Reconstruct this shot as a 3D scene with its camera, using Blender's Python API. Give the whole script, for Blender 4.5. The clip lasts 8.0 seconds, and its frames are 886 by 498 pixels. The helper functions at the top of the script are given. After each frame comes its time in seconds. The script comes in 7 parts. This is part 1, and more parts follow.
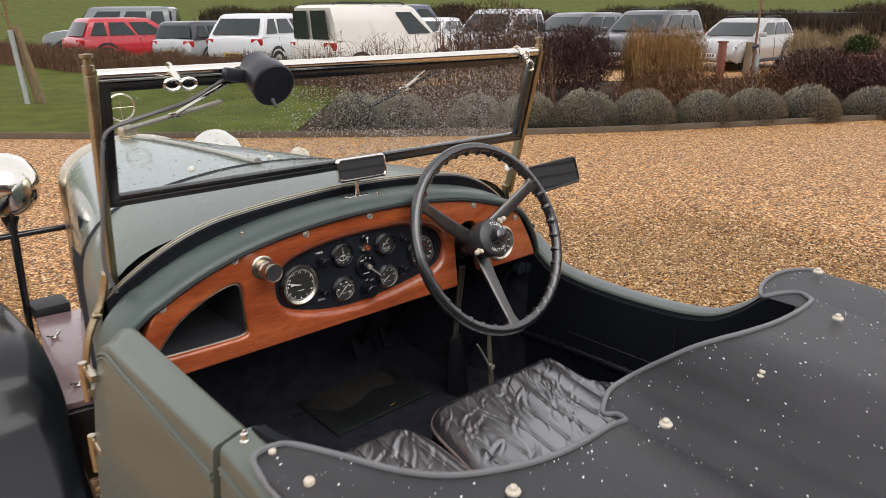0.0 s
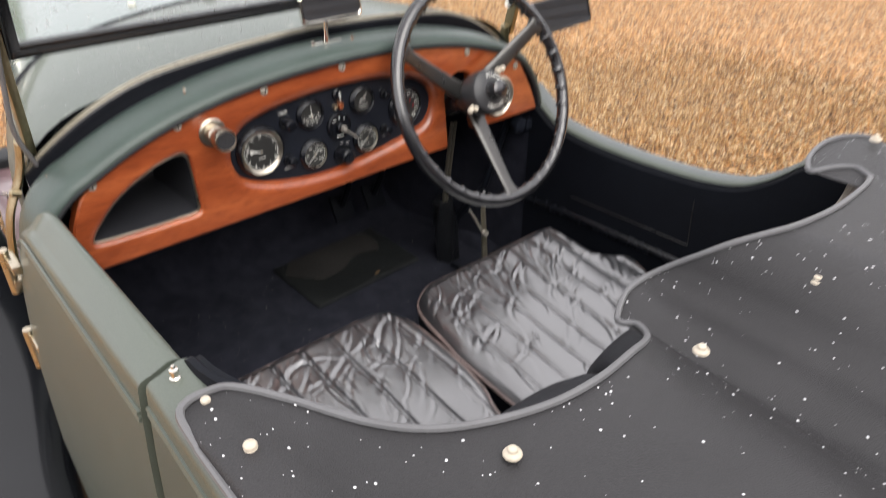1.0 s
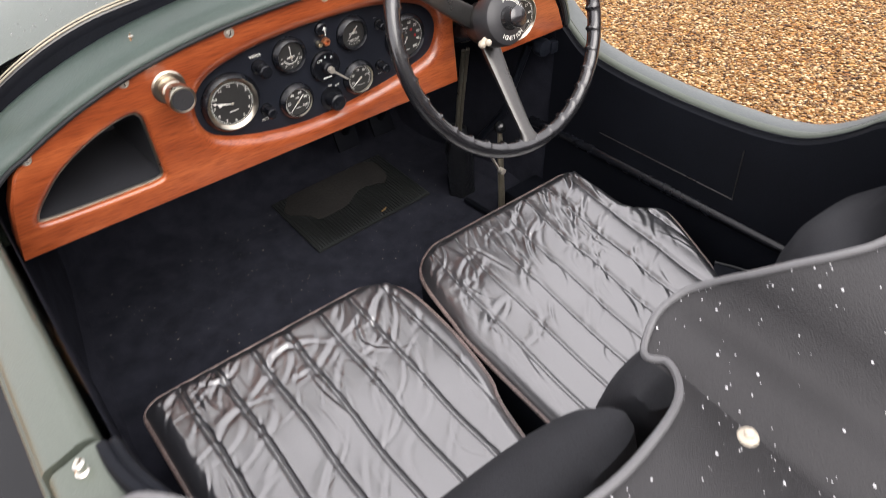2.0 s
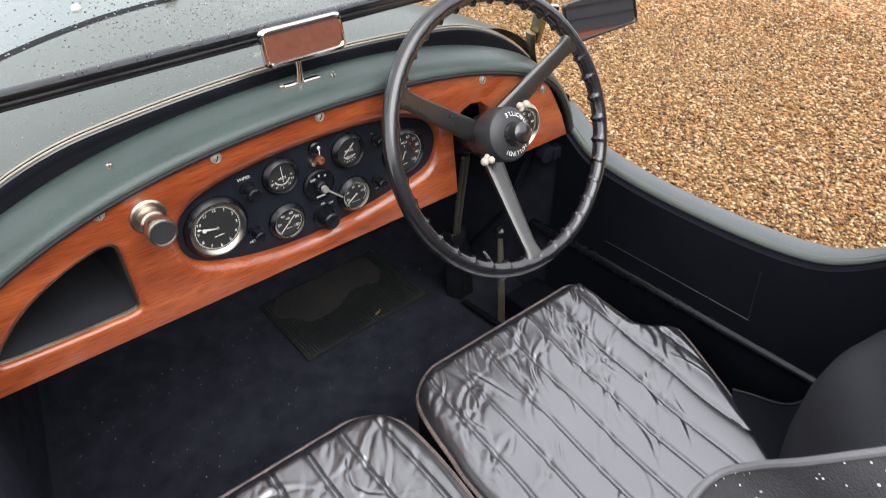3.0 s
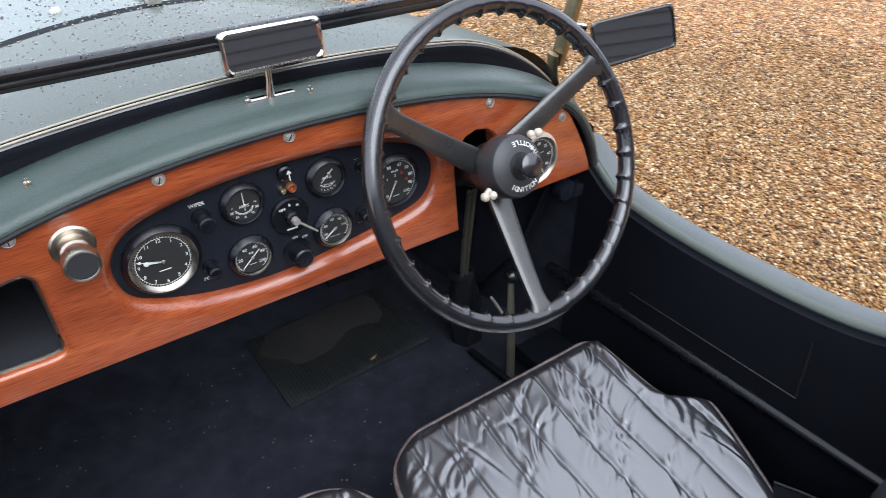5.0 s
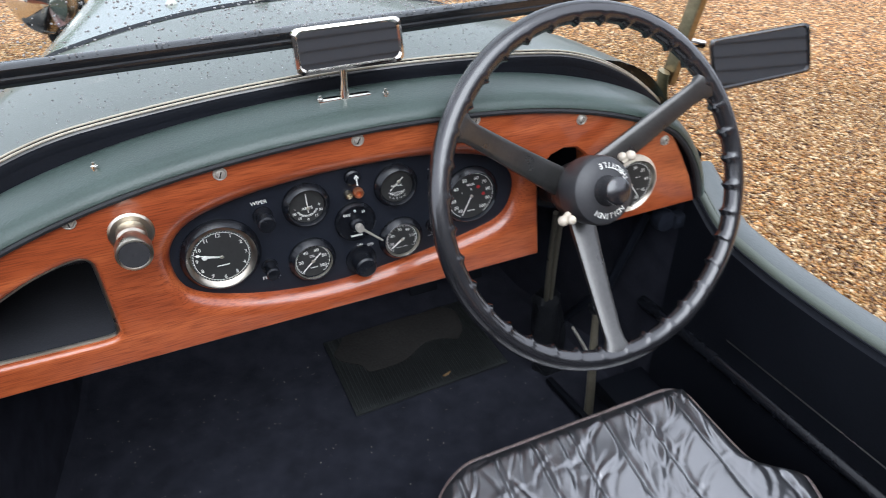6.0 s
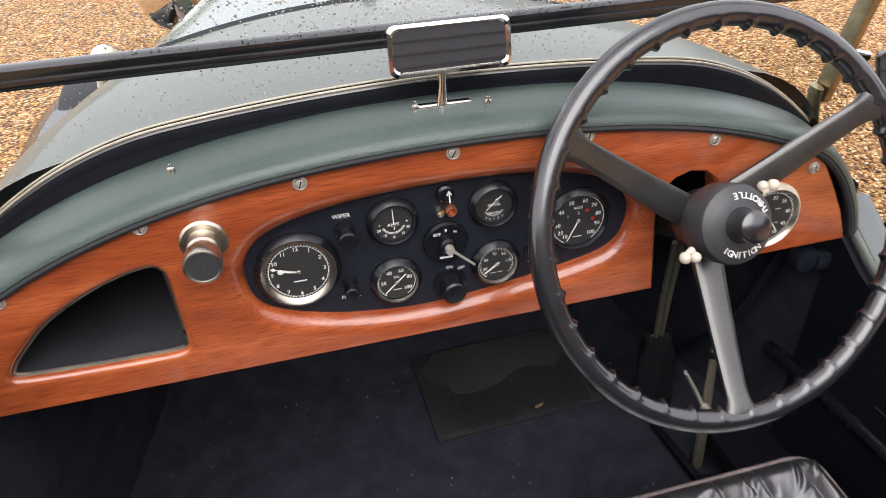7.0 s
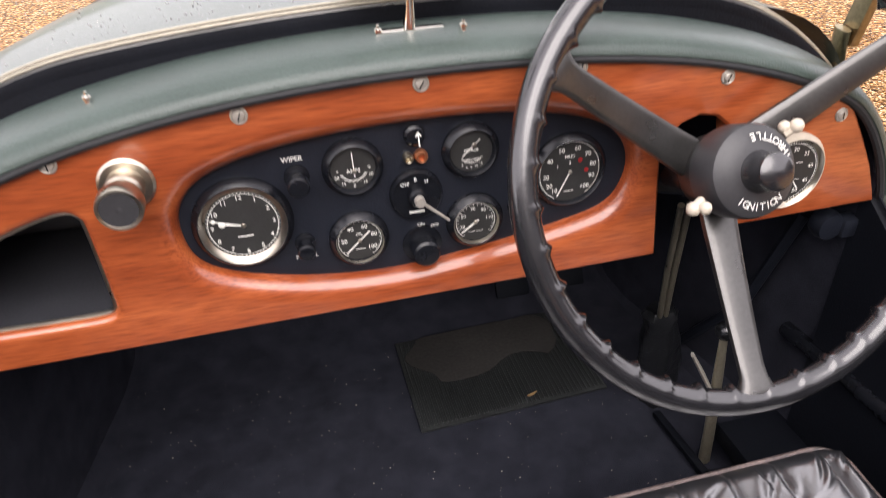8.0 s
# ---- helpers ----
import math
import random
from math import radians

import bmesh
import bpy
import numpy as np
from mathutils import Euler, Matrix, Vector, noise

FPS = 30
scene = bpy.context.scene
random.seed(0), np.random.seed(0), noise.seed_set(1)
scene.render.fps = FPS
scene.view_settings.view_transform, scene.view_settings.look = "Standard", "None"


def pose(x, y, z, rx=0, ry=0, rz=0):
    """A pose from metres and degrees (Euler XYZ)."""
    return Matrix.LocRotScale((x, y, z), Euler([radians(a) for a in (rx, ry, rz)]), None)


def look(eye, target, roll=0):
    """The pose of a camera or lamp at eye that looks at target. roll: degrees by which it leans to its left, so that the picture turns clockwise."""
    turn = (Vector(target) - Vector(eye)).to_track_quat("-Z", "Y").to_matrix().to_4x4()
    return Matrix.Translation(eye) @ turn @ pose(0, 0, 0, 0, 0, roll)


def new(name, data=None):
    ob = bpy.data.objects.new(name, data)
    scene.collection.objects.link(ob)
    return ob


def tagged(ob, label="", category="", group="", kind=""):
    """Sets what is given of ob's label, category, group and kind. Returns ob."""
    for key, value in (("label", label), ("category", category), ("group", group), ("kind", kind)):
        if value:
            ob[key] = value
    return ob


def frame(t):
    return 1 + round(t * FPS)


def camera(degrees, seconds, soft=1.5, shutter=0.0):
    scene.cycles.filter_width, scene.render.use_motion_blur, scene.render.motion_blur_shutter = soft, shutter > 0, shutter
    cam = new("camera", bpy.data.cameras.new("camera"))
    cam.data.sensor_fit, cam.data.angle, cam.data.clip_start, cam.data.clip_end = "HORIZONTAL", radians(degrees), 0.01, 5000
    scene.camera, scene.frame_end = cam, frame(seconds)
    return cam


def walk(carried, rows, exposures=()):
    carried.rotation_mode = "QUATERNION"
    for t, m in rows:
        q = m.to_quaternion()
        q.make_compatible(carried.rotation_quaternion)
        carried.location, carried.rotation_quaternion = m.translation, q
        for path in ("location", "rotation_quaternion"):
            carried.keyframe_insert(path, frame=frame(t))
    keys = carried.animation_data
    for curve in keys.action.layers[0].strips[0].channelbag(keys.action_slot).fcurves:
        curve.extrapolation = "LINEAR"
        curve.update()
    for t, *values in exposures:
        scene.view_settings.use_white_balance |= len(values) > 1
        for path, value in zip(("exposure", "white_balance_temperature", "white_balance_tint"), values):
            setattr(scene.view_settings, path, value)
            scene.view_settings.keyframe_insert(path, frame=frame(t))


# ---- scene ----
CAR = pose(-0.034, -0.071, 0, 0, 0, 5.05)  # where the vintage car stands in the yard
cam = camera(64.2, 8.0, soft=0.65, shutter=0.55)
PATH = [
    (0, (-0.791, -1.136, 1.606), (0.446, 0.302, 0.972), -0.3),
    (0.5, (-0.715, -1.065, 1.602), (0.533, 0.336, 0.908), -0.1),
    (1, (-0.651, -0.989, 1.581), (0.472, 0.29, 0.53), -0.0),
    (2.3, (-0.446, -0.816, 1.63), (0.471, 0.363, 0.299), -1.7),
    (2.5, (-0.431, -0.789, 1.647), (0.524, 0.395, 0.348), -1.0),
    (3, (-0.416, -0.756, 1.635), (0.592, 0.485, 0.433), -0.5),
    (3.5, (-0.383, -0.738, 1.611), (0.636, 0.535, 0.452), -0.5),
    (4, (-0.343, -0.72, 1.582), (0.695, 0.553, 0.44), -0.6),
    (5.3, (-0.265, -0.688, 1.555), (0.606, 0.716, 0.428), -0.3),
    (5.5, (-0.25, -0.696, 1.547), (0.549, 0.755, 0.426), -0.9),
    (6, (-0.206, -0.674, 1.541), (0.464, 0.85, 0.433), -0.7),
    (6.5, (-0.184, -0.633, 1.532), (0.332, 0.944, 0.416), -1.3),
    (7, (-0.166, -0.595, 1.512), (0.228, 1.032, 0.418), -2.4),
    (7.5, (-0.132, -0.54, 1.482), (0.245, 1.087, 0.382), -2.2),
    (8, (-0.122, -0.546, 1.419), (0.257, 1.088, 0.331), -2.4),
]
walk(cam, [(t, CAR @ look(eye, target, roll)) for t, eye, target, roll in PATH],
     [(0.0, 0.2, 6450, 10), (0.5, 0.25, 6450, 10), (1.0, 0.65, 6500, 10), (2.5, 0.92, 6550, 13), (3.0, 0.75, 6200, 10), (3.5, 0.65, 6000, 9), (4.0, 0.65, 5850, 9), (5.5, 0.7, 5650, 8), (6.0, 0.7, 5700, 8), (6.5, 0.76, 6050, 10), (7.5, 0.92, 6500, 15), (8.0, 1.05, 6550, 17)])

# ---- world and light ----
world = bpy.data.worlds.new("overcast_sky")
scene.world = world
world.use_nodes = True
wn = world.node_tree
wn.nodes.clear()
w_out = wn.nodes.new("ShaderNodeOutputWorld")
w_bg = wn.nodes.new("ShaderNodeBackground")
w_sky = wn.nodes.new("ShaderNodeTexSky")
w_sky.sky_type = "NISHITA"
w_sky.sun_disc = False
w_sky.sun_elevation = radians(42)
w_sky.sun_rotation = radians(212)
w_sky.air_density = 1.0
w_sky.dust_density = 3.0
w_hue = wn.nodes.new("ShaderNodeHueSaturation")
w_hue.inputs["Saturation"].default_value = 0.22
wn.links.new(w_sky.outputs[0], w_hue.inputs["Color"])
w_mix = wn.nodes.new("ShaderNodeMixRGB")
w_mix.inputs[0].default_value = 0.8
w_mix.inputs[2].default_value = (10.2, 9.9, 10.2, 1)
wn.links.new(w_hue.outputs[0], w_mix.inputs[1])
wn.links.new(w_mix.outputs[0], w_bg.inputs[0])
w_bg.inputs[1].default_value = 0.12
wn.links.new(w_bg.outputs[0], w_out.inputs[0])
sun = new("sun", bpy.data.lights.new("sun", "SUN"))
sun.data.energy = 1.3
sun.data.angle = radians(50)
sun.data.color = (1.0, 0.96, 0.9)
sun.matrix_world = look((0.3, -5.5, 6.3), (0, 0, 0))


# ---- materials ----
def mat(name, rgb, rough=0.5, metal=0.0, var=0.12, scale=14.0, fine=220.0, bump=0.1, coat=0.0, rvar=0.08, tint=None, spec=0.5, stretch=(1, 1, 1)):
    """A procedural surface: two scales of colour variation, uneven gloss and fine relief."""
    m = bpy.data.materials.new(name)
    m.use_nodes = True
    t = m.node_tree
    b = t.nodes["Principled BSDF"]
    co = t.nodes.new("ShaderNodeTexCoord")
    mp = t.nodes.new("ShaderNodeMapping")
    mp.inputs["Scale"].default_value = stretch
    t.links.new(co.outputs["Object"], mp.inputs[0])
    n1 = t.nodes.new("ShaderNodeTexNoise")
    n1.inputs["Scale"].default_value = scale
    n1.inputs["Detail"].default_value = 5
    n2 = t.nodes.new("ShaderNodeTexNoise")
    n2.inputs["Scale"].default_value = fine
    n2.inputs["Detail"].default_value = 3
    for n in (n1, n2):
        t.links.new(mp.outputs[0], n.inputs["Vector"])
    add = t.nodes.new("ShaderNodeMath")
    add.operation = "ADD"
    t.links.new(n1.outputs[0], add.inputs[0])
    t.links.new(n2.outputs[0], add.inputs[1])
    ramp = t.nodes.new("ShaderNodeMapRange")
    ramp.inputs["From Min"].default_value = 0.6
    ramp.inputs["From Max"].default_value = 1.4
    t.links.new(add.outputs[0], ramp.inputs["Value"])
    mix = t.nodes.new("ShaderNodeMixRGB")
    lo = [max(0.0, c * (1 - var)) for c in rgb]
    hi = [min(1.0, c * (1 + var)) for c in (tint or rgb)]
    mix.inputs[1].default_value = (*lo, 1)
    mix.inputs[2].default_value = (*hi, 1)
    t.links.new(ramp.outputs[0], mix.inputs[0])
    t.links.new(mix.outputs[0], b.inputs["Base Color"])
    rr = t.nodes.new("ShaderNodeMapRange")
    rr.inputs["To Min"].default_value = max(0.02, rough - rvar)
    rr.inputs["To Max"].default_value = min(1.0, rough + rvar)
    t.links.new(n1.outputs[0], rr.inputs["Value"])
    t.links.new(rr.outputs[0], b.inputs["Roughness"])
    b.inputs["Metallic"].default_value = metal
    b.inputs["Specular IOR Level"].default_value = spec
    b.inputs["Coat Weight"].default_value = coat
    b.inputs["Coat Roughness"].default_value = 0.08
    if bump:
        bp = t.nodes.new("ShaderNodeBump")
        bp.inputs["Strength"].default_value = bump
        bp.inputs["Distance"].default_value = 0.002
        t.links.new(n2.outputs[0], bp.inputs["Height"])
        t.links.new(bp.outputs[0], b.inputs["Normal"])
    return m


def glass_mat(name, rgb=(0.95, 0.98, 0.97), rough=0.0):
    """A thin pane: mostly clear, with a mirror share that grows at a slant."""
    m = bpy.data.materials.new(name)
    m.use_nodes = True
    t = m.node_tree
    t.nodes.clear()
    out = t.nodes.new("ShaderNodeOutputMaterial")
    mix = t.nodes.new("ShaderNodeMixShader")
    tr = t.nodes.new("ShaderNodeBsdfTransparent")
    tr.inputs[0].default_value = (*rgb, 1)
    gl = t.nodes.new("ShaderNodeBsdfGlossy")
    gl.inputs["Roughness"].default_value = rough
    fr = t.nodes.new("ShaderNodeFresnel")
    fr.inputs[0].default_value = 1.5
    t.links.new(fr.outputs[0], mix.inputs[0])
    t.links.new(tr.outputs[0], mix.inputs[1])
    t.links.new(gl.outputs[0], mix.inputs[2])
    t.links.new(mix.outputs[0], out.inputs[0])
    return m


def wood_mat():
    """Varnished mahogany: long grain along the panel under a glossy coat."""
    m = bpy.data.materials.new("varnished_mahogany")
    m.use_nodes = True
    t = m.node_tree
    b = t.nodes["Principled BSDF"]
    co = t.nodes.new("ShaderNodeTexCoord")
    mp = t.nodes.new("ShaderNodeMapping")
    mp.inputs["Scale"].default_value = (2.2, 20, 20)
    mp.inputs["Rotation"].default_value = (0, radians(3), 0)
    t.links.new(co.outputs["Object"], mp.inputs[0])
    n1 = t.nodes.new("ShaderNodeTexNoise")
    n1.inputs["Scale"].default_value = 1.6
    n1.inputs["Detail"].default_value = 8
    n1.inputs["Distortion"].default_value = 0.6
    t.links.new(mp.outputs[0], n1.inputs["Vector"])
    mp2 = t.nodes.new("ShaderNodeMapping")
    mp2.inputs["Scale"].default_value = (36, 620, 620)
    t.links.new(co.outputs["Object"], mp2.inputs[0])
    n2 = t.nodes.new("ShaderNodeTexNoise")
    n2.inputs["Scale"].default_value = 1.0
    n2.inputs["Detail"].default_value = 4
    t.links.new(mp2.outputs[0], n2.inputs["Vector"])
    r1 = t.nodes.new("ShaderNodeValToRGB")
    r1.color_ramp.elements[0].position, r1.color_ramp.elements[0].color = 0.3, (0.29, 0.058, 0.017, 1)
    r1.color_ramp.elements[1].position, r1.color_ramp.elements[1].color = 0.72, (0.56, 0.146, 0.046, 1)
    e = r1.color_ramp.elements.new(0.5)
    e.color = (0.405, 0.090, 0.026, 1)
    t.links.new(n1.outputs[0], r1.inputs[0])
    r2 = t.nodes.new("ShaderNodeValToRGB")
    r2.color_ramp.elements[0].position, r2.color_ramp.elements[0].color = 0.34, (0.46, 0.36, 0.30, 1)
    r2.color_ramp.elements[1].position, r2.color_ramp.elements[1].color = 0.56, (1, 1, 1, 1)
    t.links.new(n2.outputs[0], r2.inputs[0])
    mul = t.nodes.new("ShaderNodeMixRGB")
    mul.blend_type = "MULTIPLY"
    mul.inputs[0].default_value = 0.75
    t.links.new(r1.outputs[0], mul.inputs[1])
    t.links.new(r2.outputs[0], mul.inputs[2])
    t.links.new(mul.outputs[0], b.inputs["Base Color"])
    b.inputs["Roughness"].default_value = 0.34
    b.inputs["Coat Weight"].default_value = 1.0
    b.inputs["Coat Roughness"].default_value = 0.09
    return m


M_GREEN = mat("green_coachwork_fabric", (0.102, 0.120, 0.098), 0.40, var=0.12, scale=6, fine=520, bump=0.25, coat=0.3)
M_PAINT = mat("green_bonnet_paint", (0.125, 0.165, 0.15), 0.27, var=0.06, scale=5, fine=300, bump=0.03, coat=0.5)
M_PAD = mat("dark_green_leather", (0.056, 0.080, 0.070), 0.36, var=0.18, scale=18, fine=420, bump=0.28, coat=0.1)
M_RAIL = mat("grey_green_leather", (0.125, 0.140, 0.140), 0.42, var=0.14, scale=14, fine=420, bump=0.3)
M_WOOD = wood_mat()
M_BLACK = mat("black_paint", (0.012, 0.013, 0.015), 0.22, var=0.2, scale=9, fine=300, bump=0.02, coat=0.6)
M_PANEL = mat("black_instrument_panel", (0.013, 0.0155, 0.023), 0.36, var=0.2, scale=30, fine=500, bump=0.12)
M_LEATHER = mat("black_seat_leather", (0.030, 0.031, 0.035), 0.32, var=0.2, scale=25, fine=380, bump=0.05, rvar=0.08, spec=1.0, coat=1.0)
M_LINING = mat("grey_box_lining", (0.034, 0.035, 0.040), 0.36, var=0.35, scale=16, fine=420, bump=0.15, spec=1.0)
M_LEATHER.node_tree.nodes["Principled BSDF"].inputs["Coat IOR"].default_value = 1.85
M_LEATHER.node_tree.nodes["Principled BSDF"].inputs["IOR"].default_value = 1.9
M_LEATHER.node_tree.nodes["Principled BSDF"].inputs["Coat Roughness"].default_value = 0.17
M_LEATHER.node_tree.nodes["Principled BSDF"].inputs["Coat Weight"].default_value = 0.8


def add_creases(m, scale, depth, strength):
    """Lays crisp wrinkles over a material's fine relief."""
    t = m.node_tree
    b = t.nodes["Principled BSDF"]
    n = t.nodes.new("ShaderNodeTexNoise")
    n.noise_type = "RIDGED_MULTIFRACTAL"
    n.inputs["Scale"].default_value = scale
    n.inputs["Detail"].default_value = 2.5
    n.inputs["Distortion"].default_value = 0.8
    t.links.new(t.nodes["Texture Coordinate"].outputs["Object"], n.inputs["Vector"])
    bp = t.nodes.new("ShaderNodeBump")
    bp.inputs["Strength"].default_value = strength
    bp.inputs["Distance"].default_value = depth
    t.links.new(n.outputs[0], bp.inputs["Height"])
    t.links.new(b.inputs["Normal"].links[0].from_socket, bp.inputs["Normal"])
    t.links.new(bp.outputs[0], b.inputs["Normal"])


add_creases(M_LEATHER, 26.0, 0.0016, 0.3)
M_TRIM = mat("black_trim_leather", (0.0065, 0.0078, 0.0115), 0.60, var=0.3, scale=12, fine=350, bump=0.2, spec=0.15)
M_BACK = mat("black_seat_cloth", (0.025, 0.026, 0.030), 0.7, var=0.3, scale=20, fine=500, bump=0.3, spec=0.3)
M_CARPET = mat("black_carpet", (0.031, 0.033, 0.045), 0.95, var=0.5, scale=26, fine=800, bump=0.9, spec=0.1)
M_RUBBER = mat("black_rubber", (0.022, 0.024, 0.027), 0.62, var=0.25, scale=18, fine=260, bump=0.12)
M_BOSS = mat("dark_grey_boss", (0.042, 0.042, 0.045), 0.38, var=0.15, scale=30, fine=260, bump=0.06)
M_STEEL = mat("bright_steel", (0.44, 0.41, 0.36), 0.32, metal=0.35, var=0.12, scale=40, fine=300, bump=0.03)
M_BEZEL = mat("black_bezel", (0.007, 0.008, 0.011), 0.26, var=0.2, scale=30, fine=300, bump=0.03)
M_RIM = mat("black_wheel_rim", (0.014, 0.014, 0.016), 0.24, var=0.2, scale=30, fine=300, bump=0.05, spec=1.0, coat=0.5)
M_ROD = mat("dull_brass_rod", (0.33, 0.30, 0.23), 0.30, metal=0.7, var=0.2, scale=40, fine=300, bump=0.03)
M_SPOKE = mat("grey_alloy_spoke", (0.105, 0.103, 0.10), 0.30, metal=0.8, var=0.12, scale=30, fine=260, bump=0.01)
M_CHROME = mat("nickel_plate", (0.78, 0.75, 0.68), 0.10, metal=1.0, var=0.05, scale=30, fine=300, bump=0.01, rvar=0.05)
M_DULL = mat("dull_nickel", (0.58, 0.53, 0.44), 0.30, metal=1.0, var=0.12, scale=40, fine=300, bump=0.03)
M_POST = mat("dark_tarnished_post", (0.40, 0.335, 0.215), 0.34, metal=1.0, var=0.3, scale=24, fine=200, bump=0.04)
M_WING = mat("wet_black_wing_paint", (0.009, 0.010, 0.012), 0.22, var=0.2, scale=9, fine=300, bump=0.02, coat=0.25, spec=0.3)
M_BRASS = mat("tarnished_nickel", (0.55, 0.49, 0.38), 0.28, metal=1.0, var=0.15, scale=20, fine=200, bump=0.03)
M_TONNEAU = mat("black_vinyl_cover", (0.026, 0.025, 0.0265), 0.47, var=0.35, scale=9, fine=640, bump=0.55, spec=0.48)
M_PIPING = mat("grey_piping", (0.15, 0.15, 0.155), 0.5, var=0.1, scale=40, fine=300, bump=0.05)
M_BEADING = mat("cream_edge_bead", (0.52, 0.48, 0.38), 0.4, metal=0.3, var=0.15, scale=40, fine=300, bump=0.03)
M_CREAM = mat("cream_ball", (0.62, 0.55, 0.44), 0.35, var=0.1, scale=60, fine=300, bump=0.02)
M_DIAL = mat("dark_dial", (0.030, 0.030, 0.029), 0.45, var=0.2, scale=60, fine=500, bump=0.02)
M_INK = mat("pale_dial_ink", (0.84, 0.84, 0.78), 0.6, var=0.06, scale=60, fine=500, bump=0)
M_MIRROR = mat("mirror_silver", (0.86, 0.87, 0.88), 0.03, metal=1.0, var=0.02, scale=10, fine=50, bump=0, rvar=0.01)
M_GLASS = glass_mat("windscreen_glass")
M_MAUVE = mat("pinkish_painted_metal", (0.30, 0.19, 0.20), 0.25, var=0.15, scale=12, fine=200, bump=0.04, coat=0.4)
M_COPPER = mat("copper_terminal", (0.55, 0.22, 0.11), 0.35, metal=0.8, var=0.1, scale=50, fine=300, bump=0.02)
M_WHITE = mat("white_bulb", (0.75, 0.72, 0.62), 0.3, var=0.05, scale=30, fine=200, bump=0)


# ---- mesh tools ----
def part(name, bm, material, parent=None, label="", smooth=38):
    """Links a bmesh as one mesh object under a thing or a part."""
    me = bpy.data.meshes.new(name)
    bm.to_mesh(me)
    bm.free()
    mats = material if isinstance(material, (list, tuple)) else [material]
    for m in mats:
        me.materials.append(m)
    if smooth:
        me.shade_smooth()
        me.set_sharp_from_angle(angle=radians(smooth))
    ob = new(name, me)
    ob.parent = parent
    if label:
        tagged(ob, label)
    return ob


def thing(name, label, category, at=(0, 0, 0), group="", kind=""):
    ob = new(name)
    ob.empty_display_size = 0.1
    ob.location = at
    return tagged(ob, label, category, group, kind)


def loft(bm, rings, closed=False, caps=False, mi=0):
    """Skins a list of equal rings of points."""
    vs = [[bm.verts.new(p) for p in r] for r in rings]
    n = len(rings[0])
    for a, b in zip(vs, vs[1:]):
        for i in range(n if closed else n - 1):
            j = (i + 1) % n
            f = bm.faces.new((a[i], a[j], b[j], b[i]))
            f.material_index = mi
    if caps:
        bm.faces.new(vs[0][::-1]).material_index = mi
        bm.faces.new(vs[-1]).material_index = mi
    return vs


def revolve(bm, profile, m=Matrix(), n=32, mi=0):
    """Turns (radius, height) pairs about the z axis of m."""
    rings = []
    for r, h in profile:
        rings.append([m @ Vector((max(r, 1e-5) * math.cos(2 * math.pi * i / n), max(r, 1e-5) * math.sin(2 * math.pi * i / n), h)) for i in range(n)])
    return loft(bm, rings, closed=True, mi=mi)


def tube(bm, pts, r, n=10, closed=False, mi=0, flat=1.0, up=(0, 0, 1)):
    """A round bar along points; r may be a list."""
    pts = [Vector(p) for p in pts]
    k = len(pts)
    rings = []
    for i, p in enumerate(pts):
        if closed:
            d = pts[(i + 1) % k] - pts[i - 1]
        else:
            d = pts[min(i + 1, k - 1)] - pts[max(i - 1, 0)]
        d.normalize()
        u = Vector(up)
        if abs(u.dot(d)) > 0.97:
            u = Vector((0, 1, 0)) if abs(d.y) < 0.9 else Vector((1, 0, 0))
        a = d.cross(u).normalized()
        b = a.cross(d).normalized()
        rr = r[i] if isinstance(r, (list, tuple)) else r
        rings.append([p + a * rr * math.cos(2 * math.pi * j / n) + b * rr * flat * math.sin(2 * math.pi * j / n) for j in range(n)])
    if closed:
        rings.append(rings[0])
        vs = [[bm.verts.new(q) for q in g] for g in rings[:-1]]
        vs.append(vs[0])
        for a, b in zip(vs, vs[1:]):
            for j in range(n):
                bm.faces.new((a[j], a[(j + 1) % n], b[(j + 1) % n], b[j])).material_index = mi
    else:
        loft(bm, rings, closed=True, caps=True, mi=mi)


def box(bm, size, m=Matrix(), bevel=0.0, seg=2, mi=0):
    before = set(bm.faces)
    r = bmesh.ops.create_cube(bm, size=1.0, matrix=m @ Matrix.Diagonal((*size, 1)))
    if bevel:
        es = {e for v in r["verts"] for e in v.link_edges}
        bmesh.ops.bevel(bm, geom=list(es), offset=bevel, segments=seg, profile=0.6, affect="EDGES")
    for f in bm.faces:
        if f not in before:
            f.material_index = mi


def prism(bm, outline, depth_vec, mi=0):
    """Extrudes a closed outline of 3D points."""
    d = Vector(depth_vec)
    a = [bm.verts.new(p) for p in outline]
    b = [bm.verts.new(Vector(p) + d) for p in outline]
    n = len(a)
    fs = [bm.faces.new(a[::-1]), bm.faces.new(b)]
    for i in range(n):
        fs.append(bm.faces.new((a[i], a[(i + 1) % n], b[(i + 1) % n], b[i])))
    for f in fs:
        f.material_index = mi
    return a, b


def spline(pts, per=6, closed=False):
    """A smooth curve through points."""
    p = [Vector(q) for q in pts]
    n = len(p)
    out = []
    for i in range(n if closed else n - 1):
        if closed:
            a, b, c, d = p[i - 1], p[i], p[(i + 1) % n], p[(i + 2) % n]
        else:
            a, b, c, d = p[max(i - 1, 0)], p[i], p[i + 1], p[min(i + 2, n - 1)]
        for k in range(per):
            t = k / per
            out.append(0.5 * (2 * b + (c - a) * t + (2 * a - 5 * b + 4 * c - d) * t * t + (3 * b - a - 3 * c + d) * t ** 3))
    if not closed:
        out.append(p[-1])
    return out


